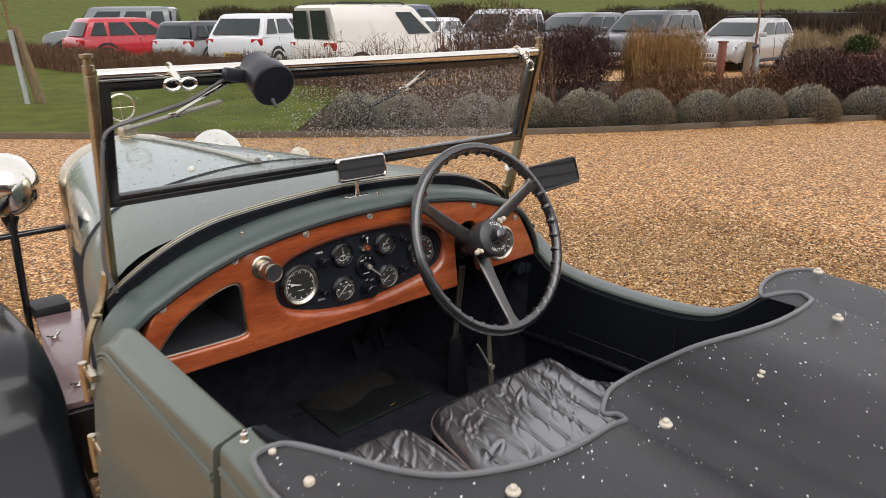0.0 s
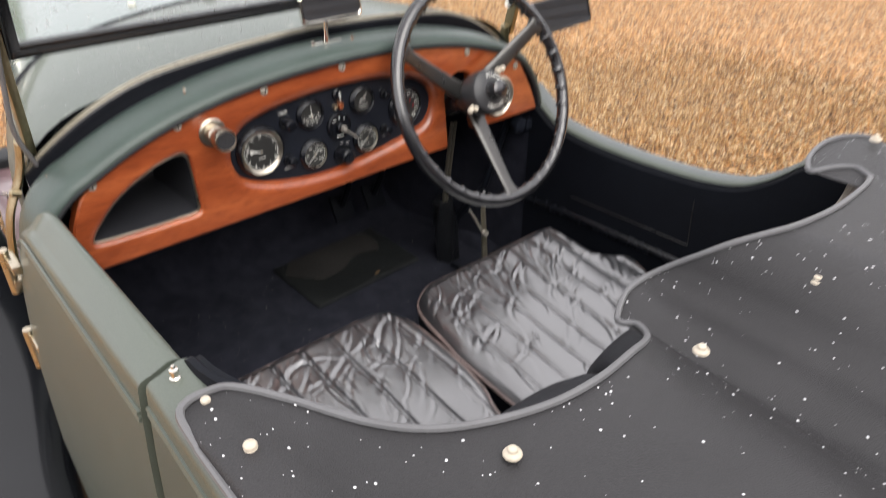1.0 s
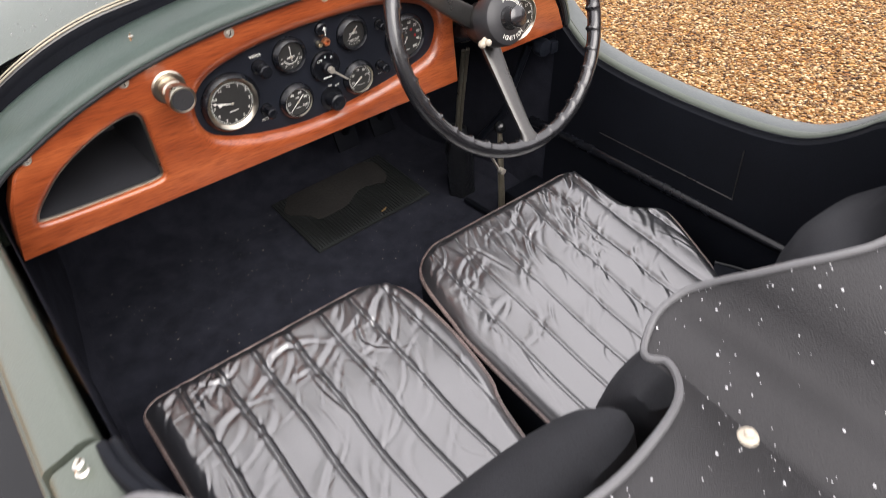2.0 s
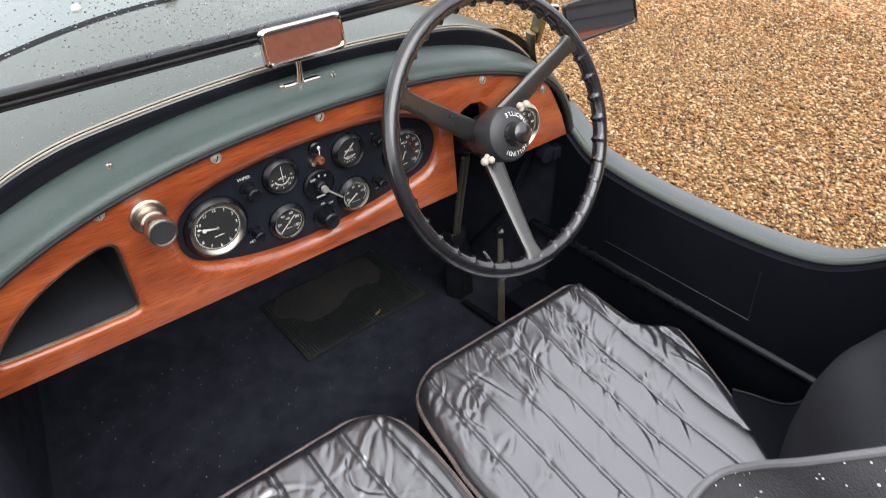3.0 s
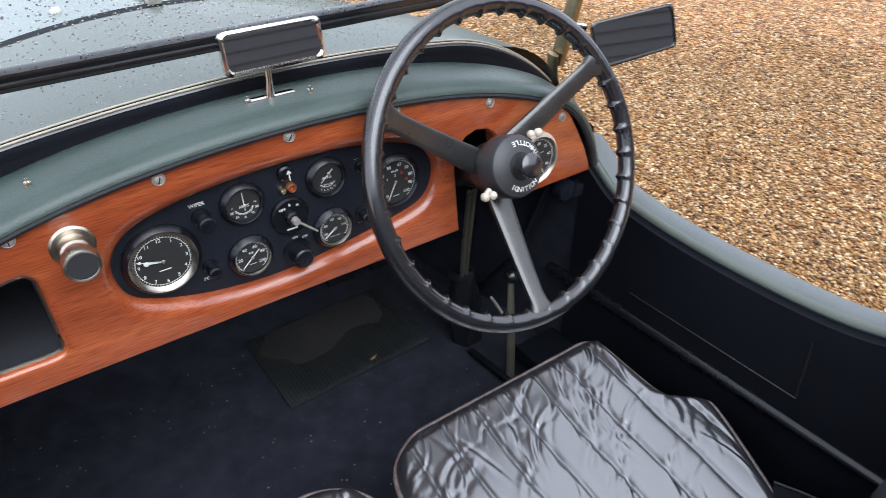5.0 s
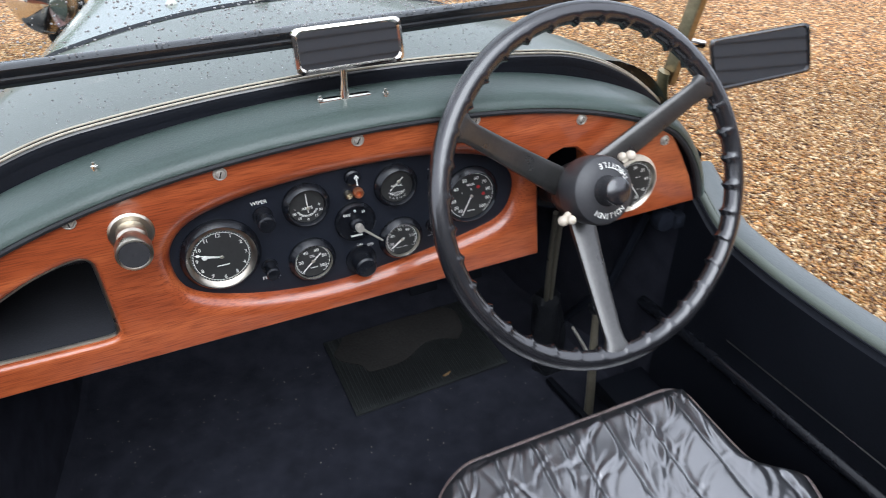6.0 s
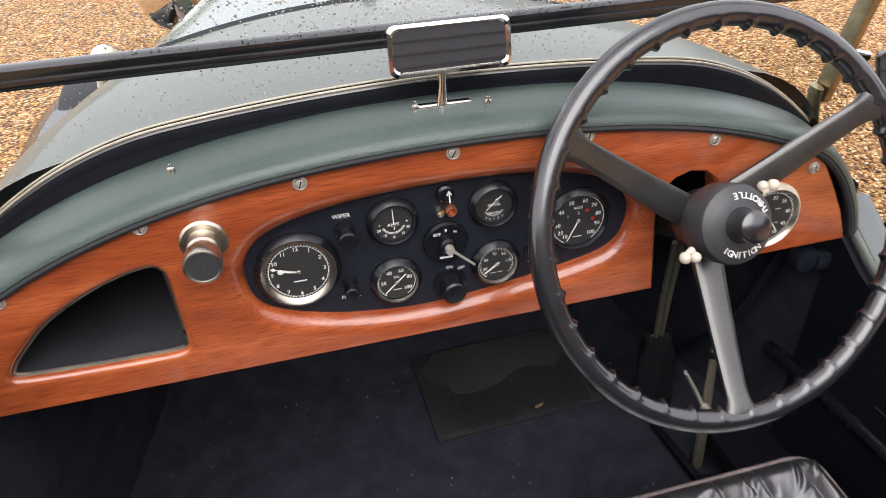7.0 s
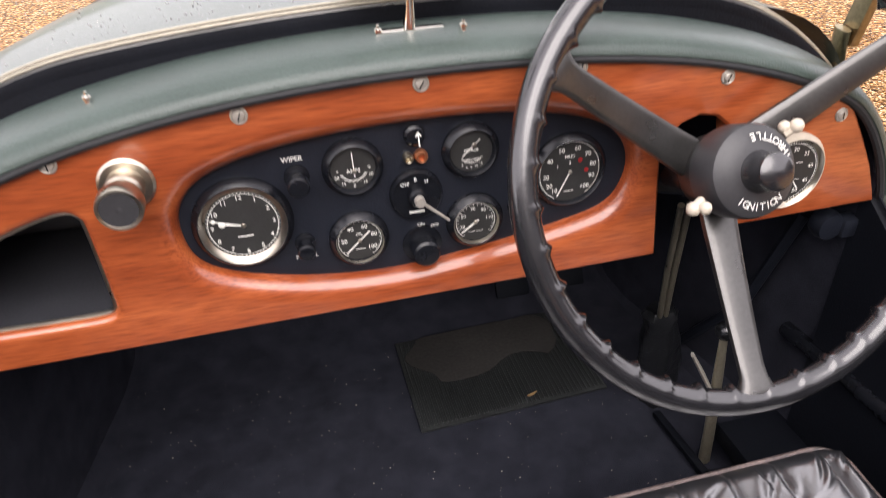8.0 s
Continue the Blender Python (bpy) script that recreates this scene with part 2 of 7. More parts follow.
def lerp(x, table):
    """Piecewise linear look-up in (x, value) pairs."""
    if x <= table[0][0]:
        return table[0][1]
    for (a, u), (b, v) in zip(table, table[1:]):
        if x <= b:
            return u + (v - u) * (x - a) / (b - a)
    return table[-1][1]


def lettering(bm, text, size, m, mi=0, raise_by=0.0003):
    """Writes built-in font lettering, centred, as flat faces into a bmesh."""
    cu = bpy.data.curves.new("lettering", "FONT")
    cu.body, cu.size, cu.align_x, cu.align_y = text, size, "CENTER", "CENTER"
    cu.resolution_u = 2
    cu.offset = size * 0.016
    ob = bpy.data.objects.new("lettering", cu)
    me = bpy.data.meshes.new_from_object(ob)
    me.transform(m @ Matrix.Translation((0, 0, raise_by)))
    k = len(bm.faces)
    bm.from_mesh(me)
    bm.faces.ensure_lookup_table()
    for f in bm.faces[k:]:
        f.material_index = mi
    bpy.data.objects.remove(ob)
    bpy.data.curves.remove(cu)
    bpy.data.meshes.remove(me)


# ---- ground ----
def gravel_mat():
    m = bpy.data.materials.new("golden_gravel")
    m.use_nodes = True
    t = m.node_tree
    b = t.nodes["Principled BSDF"]
    co = t.nodes.new("ShaderNodeTexCoord")
    v = t.nodes.new("ShaderNodeTexVoronoi")
    v.inputs["Scale"].default_value = 58
    v.inputs["Randomness"].default_value = 1.0
    t.links.new(co.outputs["Object"], v.inputs["Vector"])
    sep = t.nodes.new("ShaderNodeSeparateColor")
    t.links.new(v.outputs["Color"], sep.inputs[0])
    ramp = t.nodes.new("ShaderNodeValToRGB")
    stops = ((0.0, (0.05, 0.018, 0.005)), (0.22, (0.29, 0.122, 0.034)), (0.5, (0.64, 0.297, 0.088)), (0.78, (0.83, 0.450, 0.165)), (1.0, (0.95, 0.75, 0.47)))
    ramp.color_ramp.elements[0].color = (*stops[0][1], 1)
    ramp.color_ramp.elements[1].color = (*stops[-1][1], 1)
    for p, c in stops[1:-1]:
        ramp.color_ramp.elements.new(p).color = (*c, 1)
    t.links.new(sep.outputs[0], ramp.inputs[0])
    big = t.nodes.new("ShaderNodeTexNoise")
    big.inputs["Scale"].default_value = 9.0
    big.inputs["Detail"].default_value = 8
    big.inputs["Roughness"].default_value = 0.72
    t.links.new(co.outputs["Object"], big.inputs["Vector"])
    bigr = t.nodes.new("ShaderNodeMapRange")
    bigr.inputs["From Min"].default_value = 0.3
    bigr.inputs["From Max"].default_value = 0.7
    bigr.inputs["To Min"].default_value = 0.62
    bigr.inputs["To Max"].default_value = 1.25
    t.links.new(big.outputs[0], bigr.inputs[0])
    # shade between the stones put into the colour: darker towards cell edges
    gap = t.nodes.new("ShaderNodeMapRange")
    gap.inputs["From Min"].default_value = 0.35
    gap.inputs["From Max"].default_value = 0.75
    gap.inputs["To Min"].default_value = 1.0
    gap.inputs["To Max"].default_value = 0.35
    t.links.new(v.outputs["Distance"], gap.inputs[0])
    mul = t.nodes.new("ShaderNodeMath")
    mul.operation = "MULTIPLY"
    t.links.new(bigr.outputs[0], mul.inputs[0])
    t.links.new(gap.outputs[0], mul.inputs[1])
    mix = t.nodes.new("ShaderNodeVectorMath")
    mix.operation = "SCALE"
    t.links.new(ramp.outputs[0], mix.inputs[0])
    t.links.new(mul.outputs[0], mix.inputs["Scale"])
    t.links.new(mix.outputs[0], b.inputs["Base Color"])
    bp = t.nodes.new("ShaderNodeBump")
    bp.inputs["Strength"].default_value = 0.9
    bp.inputs["Distance"].default_value = 0.012
    bp.invert = True
    t.links.new(v.outputs["Distance"], bp.inputs["Height"])
    t.links.new(bp.outputs[0], b.inputs["Normal"])
    b.inputs["Roughness"].default_value = 0.6
    b.inputs["Specular IOR Level"].default_value = 0.3
    return m


M_GRAVEL = gravel_mat()
M_GRASS = mat("lawn_grass", (0.046, 0.060, 0.009), 0.95, var=0.4, scale=1.6, fine=70, bump=0.8, tint=(0.086, 0.098, 0.017), spec=0.1)
M_SOIL = mat("dark_soil", (0.05, 0.035, 0.025), 0.95, var=0.5, scale=6, fine=50, bump=0.8, spec=0.05)
M_KERB = mat("weathered_timber_edging", (0.12, 0.095, 0.07), 0.9, var=0.3, scale=4, fine=60, bump=0.4, spec=0.1)
M_TWIG = mat("brown_twigs", (0.15, 0.075, 0.042), 0.85, var=0.45, scale=3, fine=40, bump=0.2, tint=(0.22, 0.12, 0.06))
M_HEDGE = mat("purple_brown_hedge", (0.085, 0.036, 0.03), 0.85, var=0.5, scale=3, fine=40, bump=0.2)
M_LAV = mat("grey_lavender", (0.15, 0.145, 0.115), 0.9, var=0.4, scale=5, fine=40, bump=0.2, tint=(0.22, 0.21, 0.17))
M_STRAW = mat("straw_grass", (0.30, 0.17, 0.06), 0.85, var=0.4, scale=3, fine=40, bump=0.2, tint=(0.40, 0.25, 0.09))

bm = bmesh.new()
S = 1500.0
bmesh.ops.create_grid(bm, x_segments=8, y_segments=8, size=S)
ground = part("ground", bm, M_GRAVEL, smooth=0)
tagged(ground, "golden pea gravel drive, wet", "ground", kind="structure")

# edging between the gravel and the planted bed, nearly straight
KERB = [(-16, 23.5), (-6, 15.2), (0.06, 10.05), (2.76, 8.1), (4.4, 6.95), (5.9, 6.0), (7.1, 5.36), (8.83, 4.62), (10.17, 4.12), (12.0, 3.35), (18, 0.6), (30, -4)]


def kerb_ribbon(a, b):
    """Offsets the edging line by a and by b outwards."""
    pts = spline([Vector((x, y, 0)) for x, y in KERB], 4)
    out = []
    for i, p in enumerate(pts):
        d = (pts[min(i + 1, len(pts) - 1)] - pts[max(i - 1, 0)]).normalized()
        nrm = Vector((-d.y, d.x, 0))
        if nrm.y < 0:
            nrm = -nrm
        out.append((p + nrm * a, p + nrm * b))
    return out


bm = bmesh.new()
rings = []
for p, q in kerb_ribbon(0.0, 0.05):
    rings.append([(p.x, p.y, -0.02), (p.x, p.y, 0.075), (p.x * 0.9 + q.x * 0.1, p.y * 0.9 + q.y * 0.1, 0.082), (q.x, q.y, 0.082), (q.x, q.y, -0.02)])
loft(bm, rings, closed=True, caps=True)
tagged(part("kerb", bm, M_KERB), "weathered timber edging along the gravel", "kerb", kind="structure")

bm = bmesh.new()
rings = [[(p.x, p.y, 0.05), (q.x, q.y, 0.02)] for p, q in kerb_ribbon(0.04, 7.0)]
loft(bm, rings)
tagged(part("planting_bed", bm, M_SOIL), "dark bare soil of the planting bed", "soil", kind="structure")

bm = bmesh.new()
rings = [[(p.x, p.y, 0.06), (q.x, q.y, 0.08)] for p, q in kerb_ribbon(0.045, 13.0) if p.x < 3.6]
loft(bm, rings)
tagged(part("lawn", bm, M_GRASS), "short green winter lawn", "lawn", kind="structure")

# ---- the vintage car ----
car = thing("vintage_car", "green vintage open tourer with mahogany dashboard, parked on gravel", "car")
car.matrix_world = CAR


def section(w, zt, k, r, zb, y, n=26):
    """Scuttle section: a flat crown, rounded shoulders, upright sides."""
    pts = []
    a0 = math.atan(2 * k * (w - r))
    for i in range(n + 1):
        x = (w - r) * i / n
        pts.append((x, zt - k * x * x))
    ze = zt - k * (w - r) ** 2
    for i in range(1, 9):
        a = a0 + (math.pi / 2 - a0) * i / 8
        pts.append((w - r + r * (math.sin(a) - math.sin(a0)) / (1 - math.sin(a0)), ze - r * (math.cos(a0) - math.cos(a))))
    pts.append((w + 0.004, (pts[-1][1] + zb) / 2))
    pts.append((w, zb))
    right = [Vector((x, y, z)) for x, z in pts]
    left = [Vector((-x, y, z)) for x, z in pts[:0:-1]]
    return left + right


bm = bmesh.new()
loft(bm, [section(*s) for s in ((0.508, 1.262, 0.29, 0.13, 0.55, 0.098), (0.498, 1.264, 0.31, 0.14, 0.55, 0.22), (0.466, 1.259, 0.36, 0.15, 0.55, 0.38), (0.438, 1.250, 0.42, 0.16, 0.55, 0.493))])
scuttle = part("scuttle", bm, M_GREEN, car, "sage green fabric-covered scuttle")
bm = bmesh.new()
loft(bm, [section(*s) for s in ((0.436, 1.247, 0.42, 0.16, 0.55, 0.501), (0.400, 1.242, 0.50, 0.17, 0.55, 0.68), (0.345, 1.230, 0.68, 0.17, 0.55, 0.95), (0.290, 1.214, 0.95, 0.16, 0.55, 1.22), (0.240, 1.195, 1.25, 0.14, 0.55, 1.45))])
bonnet = part("bonnet", bm, M_PAINT, car, "wet sage green painted bonnet")
bm = bmesh.new()
tube(bm, [(0, 0.50, 1.252), (0, 0.68, 1.247), (0, 0.95, 1.235), (0, 1.22, 1.219), (0, 1.44, 1.200)], 0.007, 8)
tube(bm, [(0, 0.495, 1.254), (0, 0.53, 1.254)], 0.011, 8)
part("bonnet_hinge", bm, M_STEEL, bonnet)
bm = bmesh.new()
loft(bm, [[Vector((p.x * 1.008, p.y, p.z + 0.0065)) for p in section(0.437, 1.245, 0.42, 0.16, 0.55, y)] for y in (0.484, 0.506)])
part("bonnet_seal", bm, M_TRIM, bonnet, "black lacing strip under the bonnet edge")
bm = bmesh.new()
loft(bm, [section(*s) for s in ((0.239, 1.194, 1.25, 0.14, 0.50, 1.452), (0.243, 1.198, 1.25, 0.14, 0.50, 1.465), (0.243, 1.198, 1.25, 0.14, 0.50, 1.53), (0.22, 1.18, 1.25, 0.14, 0.50, 1.54))])
radiator = part("radiator_shell", bm, M_BRASS, car, "bright plated radiator shell")
bm = bmesh.new()
box(bm, (0.40, 0.02, 0.52), pose(0, 1.50, 0.80), 0.01)
part("radiator_core", bm, M_RUBBER, radiator, "dark radiator core")
bm = bmesh.new()
revolve(bm, [(0, 0), (0.03, 0), (0.034, 0.012), (0.03, 0.03), (0.012, 0.036), (0.010, 0.045), (0, 0.045)], Matrix.Translation((0, 1.50, 1.198)), 20)
revolve(bm, [(0.045, -0.008), (0.049, -0.006), (0.050, 0), (0.049, 0.006), (0.045, 0.008), (0.043, 0.0), (0.045, -0.008)], Matrix.Translation((-0.01, 1.50, 1.297)) @ pose(0, 0, 0, 90), 32)
tube(bm, [(-0.053, 1.50, 1.297), (0.033, 1.50, 1.297)], 0.0014, 6)
tube(bm, [(-0.01, 1.50, 1.20), (-0.01, 1.50, 1.340)], 0.0014, 6)
part("temperature_gauge", bm, M_DULL, radiator)

# door and body sides
def side_ring(y, xo, xi, zt, zb, s=-1, k=1.0, drop=0.0):
    """Section of a body side: flared outer face, creased top that may fall outwards, inner face."""
    zo = zt - drop
    return [Vector((s * x, y, z)) for x, z in (
        (xo + 0.022 * k, zb), (xo + 0.024 * k, zb + 0.22), (xo + 0.0195 * k, zo - 0.20), (xo + 0.0125 * k, zo - 0.095), (xo + 0.0085 * k, zo - 0.050), (xo + 0.0055, zo - 0.019), (xo + 0.005, zo - 0.014), (xo + 0.0038, zo - 0.0095), (xo + 0.0005, zo - 0.0062), (xo - 0.004, zo - 0.0045 + drop * 0.08), (xo - 0.009, zo - 0.0035 + drop * 0.22), (xi + 0.014, zt + 0.003 - drop * 0.2), (xi + 0.009, zt + 0.003 - drop * 0.06), (xi + 0.004, zt + 0.0015), (xi + 0.001, zt - 0.002), (xi, zt - 0.007), (xi - 0.0005, zt - 0.012), (xi, zt - 0.2), (xi, 0.58))]


def flare(y):
    """The door swells towards its hinges."""
    return 1 + 0.8 * max(0.0, (y + 0.452) / 0.48) ** 1.2


def door_edge(y):
    """Half-width, top height and outward fall of the door at y."""
    f = (y + 0.452) / 0.482
    nose = max(0.0, (y + 0.085) / 0.115)
    return 0.540 - 0.006 * f, 1.152 - 0.008 * f - 0.055 * nose ** 2, 0.026 * f * (1 - nose)


bm = bmesh.new()
loft(bm, [side_ring(y, door_edge(y)[0], 0.500, door_edge(y)[1], 0.50, -1, flare(y), door_edge(y)[2]) for y in np.linspace(0.03, -0.452, 30)], caps=True)
door = part("door", bm, M_GREEN, car, "sage green door with leather-rolled top")
bm = bmesh.new()
for dz in (0.0, 0.008):
    rail_pts = []
    for y in np.linspace(0.028, -0.451, 14):
        f = (y + 0.452) / 0.482
        below = 0.040 - 0.024 * f
        rail_pts.append((-door_edge(y)[0] - 0.0065 - (below - 0.012) * 0.09 * flare(y), y, door_edge(y)[1] - door_edge(y)[2] - below - dz))
    tube(bm, rail_pts, 0.0028, 6)
part("bead", bm, M_GREEN, door)
for z, hx in ((1.030, 0.0), (0.895, 0.006)):
    bm = bmesh.new()
    tube(bm, [(-0.562 - hx, 0.040, z - 0.035), (-0.562 - hx, 0.040, z + 0.035)], 0.007, 10)
    box(bm, (0.014, 0.05, 0.014), pose(-0.556 - hx, 0.02, z + 0.02), 0.003)
    box(bm, (0.014, 0.05, 0.014), pose(-0.556 - hx, 0.055, z - 0.02), 0.003)
    part("hinge", bm, M_BRASS, door, "tarnished nickel hinge")

bm = bmesh.new()
loft(bm, [side_ring(y, 0.536 + 0.012 * min(1, (-0.462 - y) * 2.5), 0.495, 1.158 - 0.02 * min(1.0, (-0.462 - y) * 2), 0.50) for y in (-0.464, -0.49, -0.53, -0.58, -0.7, -0.9, -1.2, -1.6, -2.2)], caps=True)
rear_left = part("rear_body_side", bm, M_GREEN, car, "sage green rear body side")
bm = bmesh.new()
for dz in (0.034, 0.041):
    tube(bm, [(-0.5435 - 0.012 * min(1, (-0.462 - y) * 2.5), y, 1.170 - 0.02 * min(1.0, (-0.462 - y) * 2) - 0.01 - dz) for y in (-0.465, -0.49, -0.53, -0.58, -0.7, -0.9, -1.2)], 0.0026, 6)
part("bead", bm, M_GREEN, rear_left)
# black filler added in the door gap to stand for its shade
bm = bmesh.new()
loft(bm, [side_ring(y, 0.528, 0.505, 1.138, 0.50) for y in (-0.44, -0.475)], caps=True)
part("door_gap_shade", bm, M_RUBBER, rear_left, "black filler standing for shade in the door gap")

RAIL_Z = [(-2.2, 1.10), (-0.9, 1.12), (-0.70, 1.128), (-0.63, 1.118), (-0.58, 1.086), (-0.56, 1.066), (-0.53, 1.040), (-0.495, 1.018), (-0.46, 1.006), (-0.41, 0.997), (-0.34, 0.991), (-0.25, 0.988), (-0.16, 0.990), (-0.09, 0.997), (-0.05, 1.005), (-0.01, 1.03), (0.03, 1.06)]
RAIL_X = [(-2.2, 0.52), (-0.6, 0.505), (-0.4, 0.502), (0.0, 0.499), (0.03, 0.497)]
ys = spline([(y, z, 0) for y, z in RAIL_Z], 4)
bm = bmesh.new()
loft(bm, [side_ring(p.x, lerp(p.x, RAIL_X) + 0.045, lerp(p.x, RAIL_X), p.y, 0.50, 1) for p in ys], caps=True)
right_side = part("cutaway_body_side", bm, M_GREEN, car, "sage green cutaway body side")
bm = bmesh.new()
rings = []
for p in ys:
    x, z = lerp(p.x, RAIL_X) + 0.022, p.y
    rings.append([(x + 0.004 + 0.026 * math.cos(a), p.x, z - 0.010 + 0.017 * math.sin(a)) for a in np.linspace(-0.7, math.pi + 0.7, 12)])
loft(bm, rings)
rail = part("cockpit_rail", bm, M_RAIL, car, "grey-green leather padded cockpit edge")
bm = bmesh.new()
for o, dz in ((-0.004, -0.004), (0.008, 0.001)):
    tube(bm, [(lerp(p.x, RAIL_X) + o, p.x, p.y + dz) for p in ys], 0.0016, 6)
part("rail_piping", bm, M_TRIM, rail, "thin dark piping along the edge")
bm = bmesh.new()
loft(bm, [[(lerp(p.x, RAIL_X) + 0.002, p.x, p.y - 0.006), (lerp(p.x, RAIL_X) - 0.010, p.x, p.y - 0.012), (lerp(p.x, RAIL_X) - 0.012, p.x, 0.78), (lerp(p.x, RAIL_X) - 0.012, p.x, 0.58)] for p in ys if p.x < 0.02])
inner_side = part("inner_side_trim", bm, M_TRIM, car, "black leathercloth inner side trim")
bm = bmesh.new()
for a, b in (((0.487, -0.124, 0.854), (0.490, -0.416, 0.859)), ((0.490, -0.416, 0.859), (0.490, -0.411, 0.955))):
    tube(bm, [a, b], 0.0011, 6)
part("pocket_edge", bm, M_SPOKE, inner_side)
bm = bmesh.new()
tube(bm, [(0.486, 0.06, 0.798), (0.488, -0.05, 0.806), (0.490, -0.3, 0.812), (0.492, -0.54, 0.818), (0.496, -0.95, 0.826)], 0.0105, 10)
part("sill_roll", bm, M_BEZEL, car, "black leather sill roll")
bm = bmesh.new()
box(bm, (0.10, 0.98, 0.03), pose(0.446, -0.45, 0.650), 0.006)
part("sill_step", bm, M_TRIM, car, "black trimmed step below the side trim")

# floor, tunnel, firewall
bm = bmesh.new()
rings = []
for y, z, w in ((-1.6, 0.60, 0.53), (-0.6, 0.60, 0.53), (0.0, 0.60, 0.51), (0.40, 0.60, 0.465), (0.47, 0.615, 0.455), (0.56, 0.70, 0.43), (0.68, 0.88, 0.40), (0.72, 1.10, 0.38)):
    rings.append([(-w, y, z + 0.04), (-w + 0.03, y, z), (0, y, z), (w - 0.03, y, z), (w, y, z + 0.04)])
loft(bm, rings)
floor = part("floor", bm, M_CARPET, car, "dusty black carpeted floor and toe board")
for s_ in (-1, 1):
    bm = bmesh.new()
    loft(bm, [[(s_ * x, y, 0.56), (s_ * (x + 0.004), y, 0.8), (s_ * x, y, zt)] for x, y, zt in ((0.492, -0.462, 1.12), (0.492, -0.30, 1.12), (0.489, 0.0, 1.10), (0.488, 0.03, 1.11), (0.486, 0.14, 1.12), (0.46, 0.30, 1.11), (0.43, 0.48, 1.09), (0.40, 0.74, 1.06))[0 if s_ < 0 else 2:]])
    part("footwell_lining", bm, M_CARPET, car, "black trim panel of the footwell")

# dashboard
def dash_top(x):
    return 1.2285 - 0.29 * x * x - 0.9 * x ** 4


def inset(loop, d):
    """Moves a closed xz loop outwards by d (negative: inwards)."""
    n = len(loop)
    area = sum(loop[i][0] * loop[(i + 1) % n][1] - loop[(i + 1) % n][0] * loop[i][1] for i in range(n))
    s = 1 if area > 0 else -1
    out = []
    for i in range(n):
        a, c = Vector(loop[i - 1]), Vector(loop[(i + 1) % n])
        t = (c - a).normalized()
        out.append((loop[i][0] + s * t.y * d, loop[i][1] - s * t.x * d))
    return out


def smooth_loop(pts, per=4):
    return [(p.x, p.z) for p in spline([(x, 0, z) for x, z in pts], per, closed=True)]


OVAL = smooth_loop([(-0.222, 1.115), (-0.212, 1.142), (-0.186, 1.161), (-0.132, 1.1745), (-0.065, 1.181), (0.0, 1.182), (0.065, 1.179), (0.13, 1.168), (0.172, 1.150), (0.191, 1.125), (0.191, 1.097), (0.176, 1.073), (0.142, 1.0605), (0.06, 1.046), (-0.035, 1.0365), (-0.115, 1.0425), (-0.18, 1.059), (-0.2135, 1.08)], 5)
GLOVE = smooth_loop([(-0.452, 1.058), (-0.440, 1.074), (-0.408, 1.105), (-0.362, 1.131), (-0.325, 1.144), (-0.303, 1.147), (-0.294, 1.141), (-0.291, 1.128), (-0.289, 1.062), (-0.290, 1.048), (-0.300, 1.043), (-0.33, 1.0425), (-0.40, 1.044), (-0.44, 1.046), (-0.453, 1.049)], 4)
OUT = [(-0.488, 1.006), (-0.12, 1.006), (0.228, 1.006), (0.2285, 1.03), (0.224, 1.085), (0.222, 1.115), (0.226, 1.135), (0.240, 1.149), (0.257, 1.155), (0.275, 1.152), (0.290, 1.140), (0.296, 1.11), (0.300, 1.04), (0.306, 1.0245), (0.40, 1.025), (0.488, 1.025), (0.484, 1.045), (0.474, 1.068), (0.454, 1.104)]
OUT += [(x, dash_top(x)) for x in np.linspace(0.428, -0.432, 34)] + [(-0.456, 1.122), (-0.474, 1.085), (-0.484, 1.045)]
TH = 0.022
bm = bmesh.new()


def ring_verts(loop, y):
    return [bm.verts.new((x, y, z)) for x, z in loop]


def bridge(a, b):
    n = len(a)
    for i in range(n):
        bm.faces.new((a[i], a[(i + 1) % n], b[(i + 1) % n], b[i]))


edges = []
for loop, lip in ((OUT, 0), (OVAL, 0.019), (GLOVE, 0.007)):
    if lip:
        front = ring_verts(inset(loop, lip + 0.0025), 0.0)
        rows = [front, ring_verts(inset(loop, lip), 0.0)]
        for i in range(1, 7):
            a = i / 6 * math.pi / 2
            rows.append(ring_verts(inset(loop, lip * (1 - math.sin(a))), lip * 0.9 * (1 - math.cos(a))))
        rows.append(ring_verts(loop, TH))
    else:
        front = ring_verts(inset(loop, -0.0055), 0.0)
        rows = [front, ring_verts(inset(loop, -0.003), 0.0), ring_verts(loop, 0.003), ring_verts(loop, TH)]
    for a, b in zip(rows, rows[1:]):
        bridge(a, b)
    n = len(front)
    edges += [bm.edges.get((front[i], front[(i + 1) % n])) for i in range(n)]
bmesh.ops.triangle_fill(bm, edges=edges, use_beauty=True, use_dissolve=False)
bmesh.ops.recalc_face_normals(bm, faces=bm.faces)
dash = part("dashboard", bm, M_WOOD, car, "varnished mahogany dashboard with a sunk instrument panel", smooth=30)
dash.matrix_basis = pose(0, 0, 1.19, -1.15) @ pose(0, 0, -1.19)  # the board leans away a little

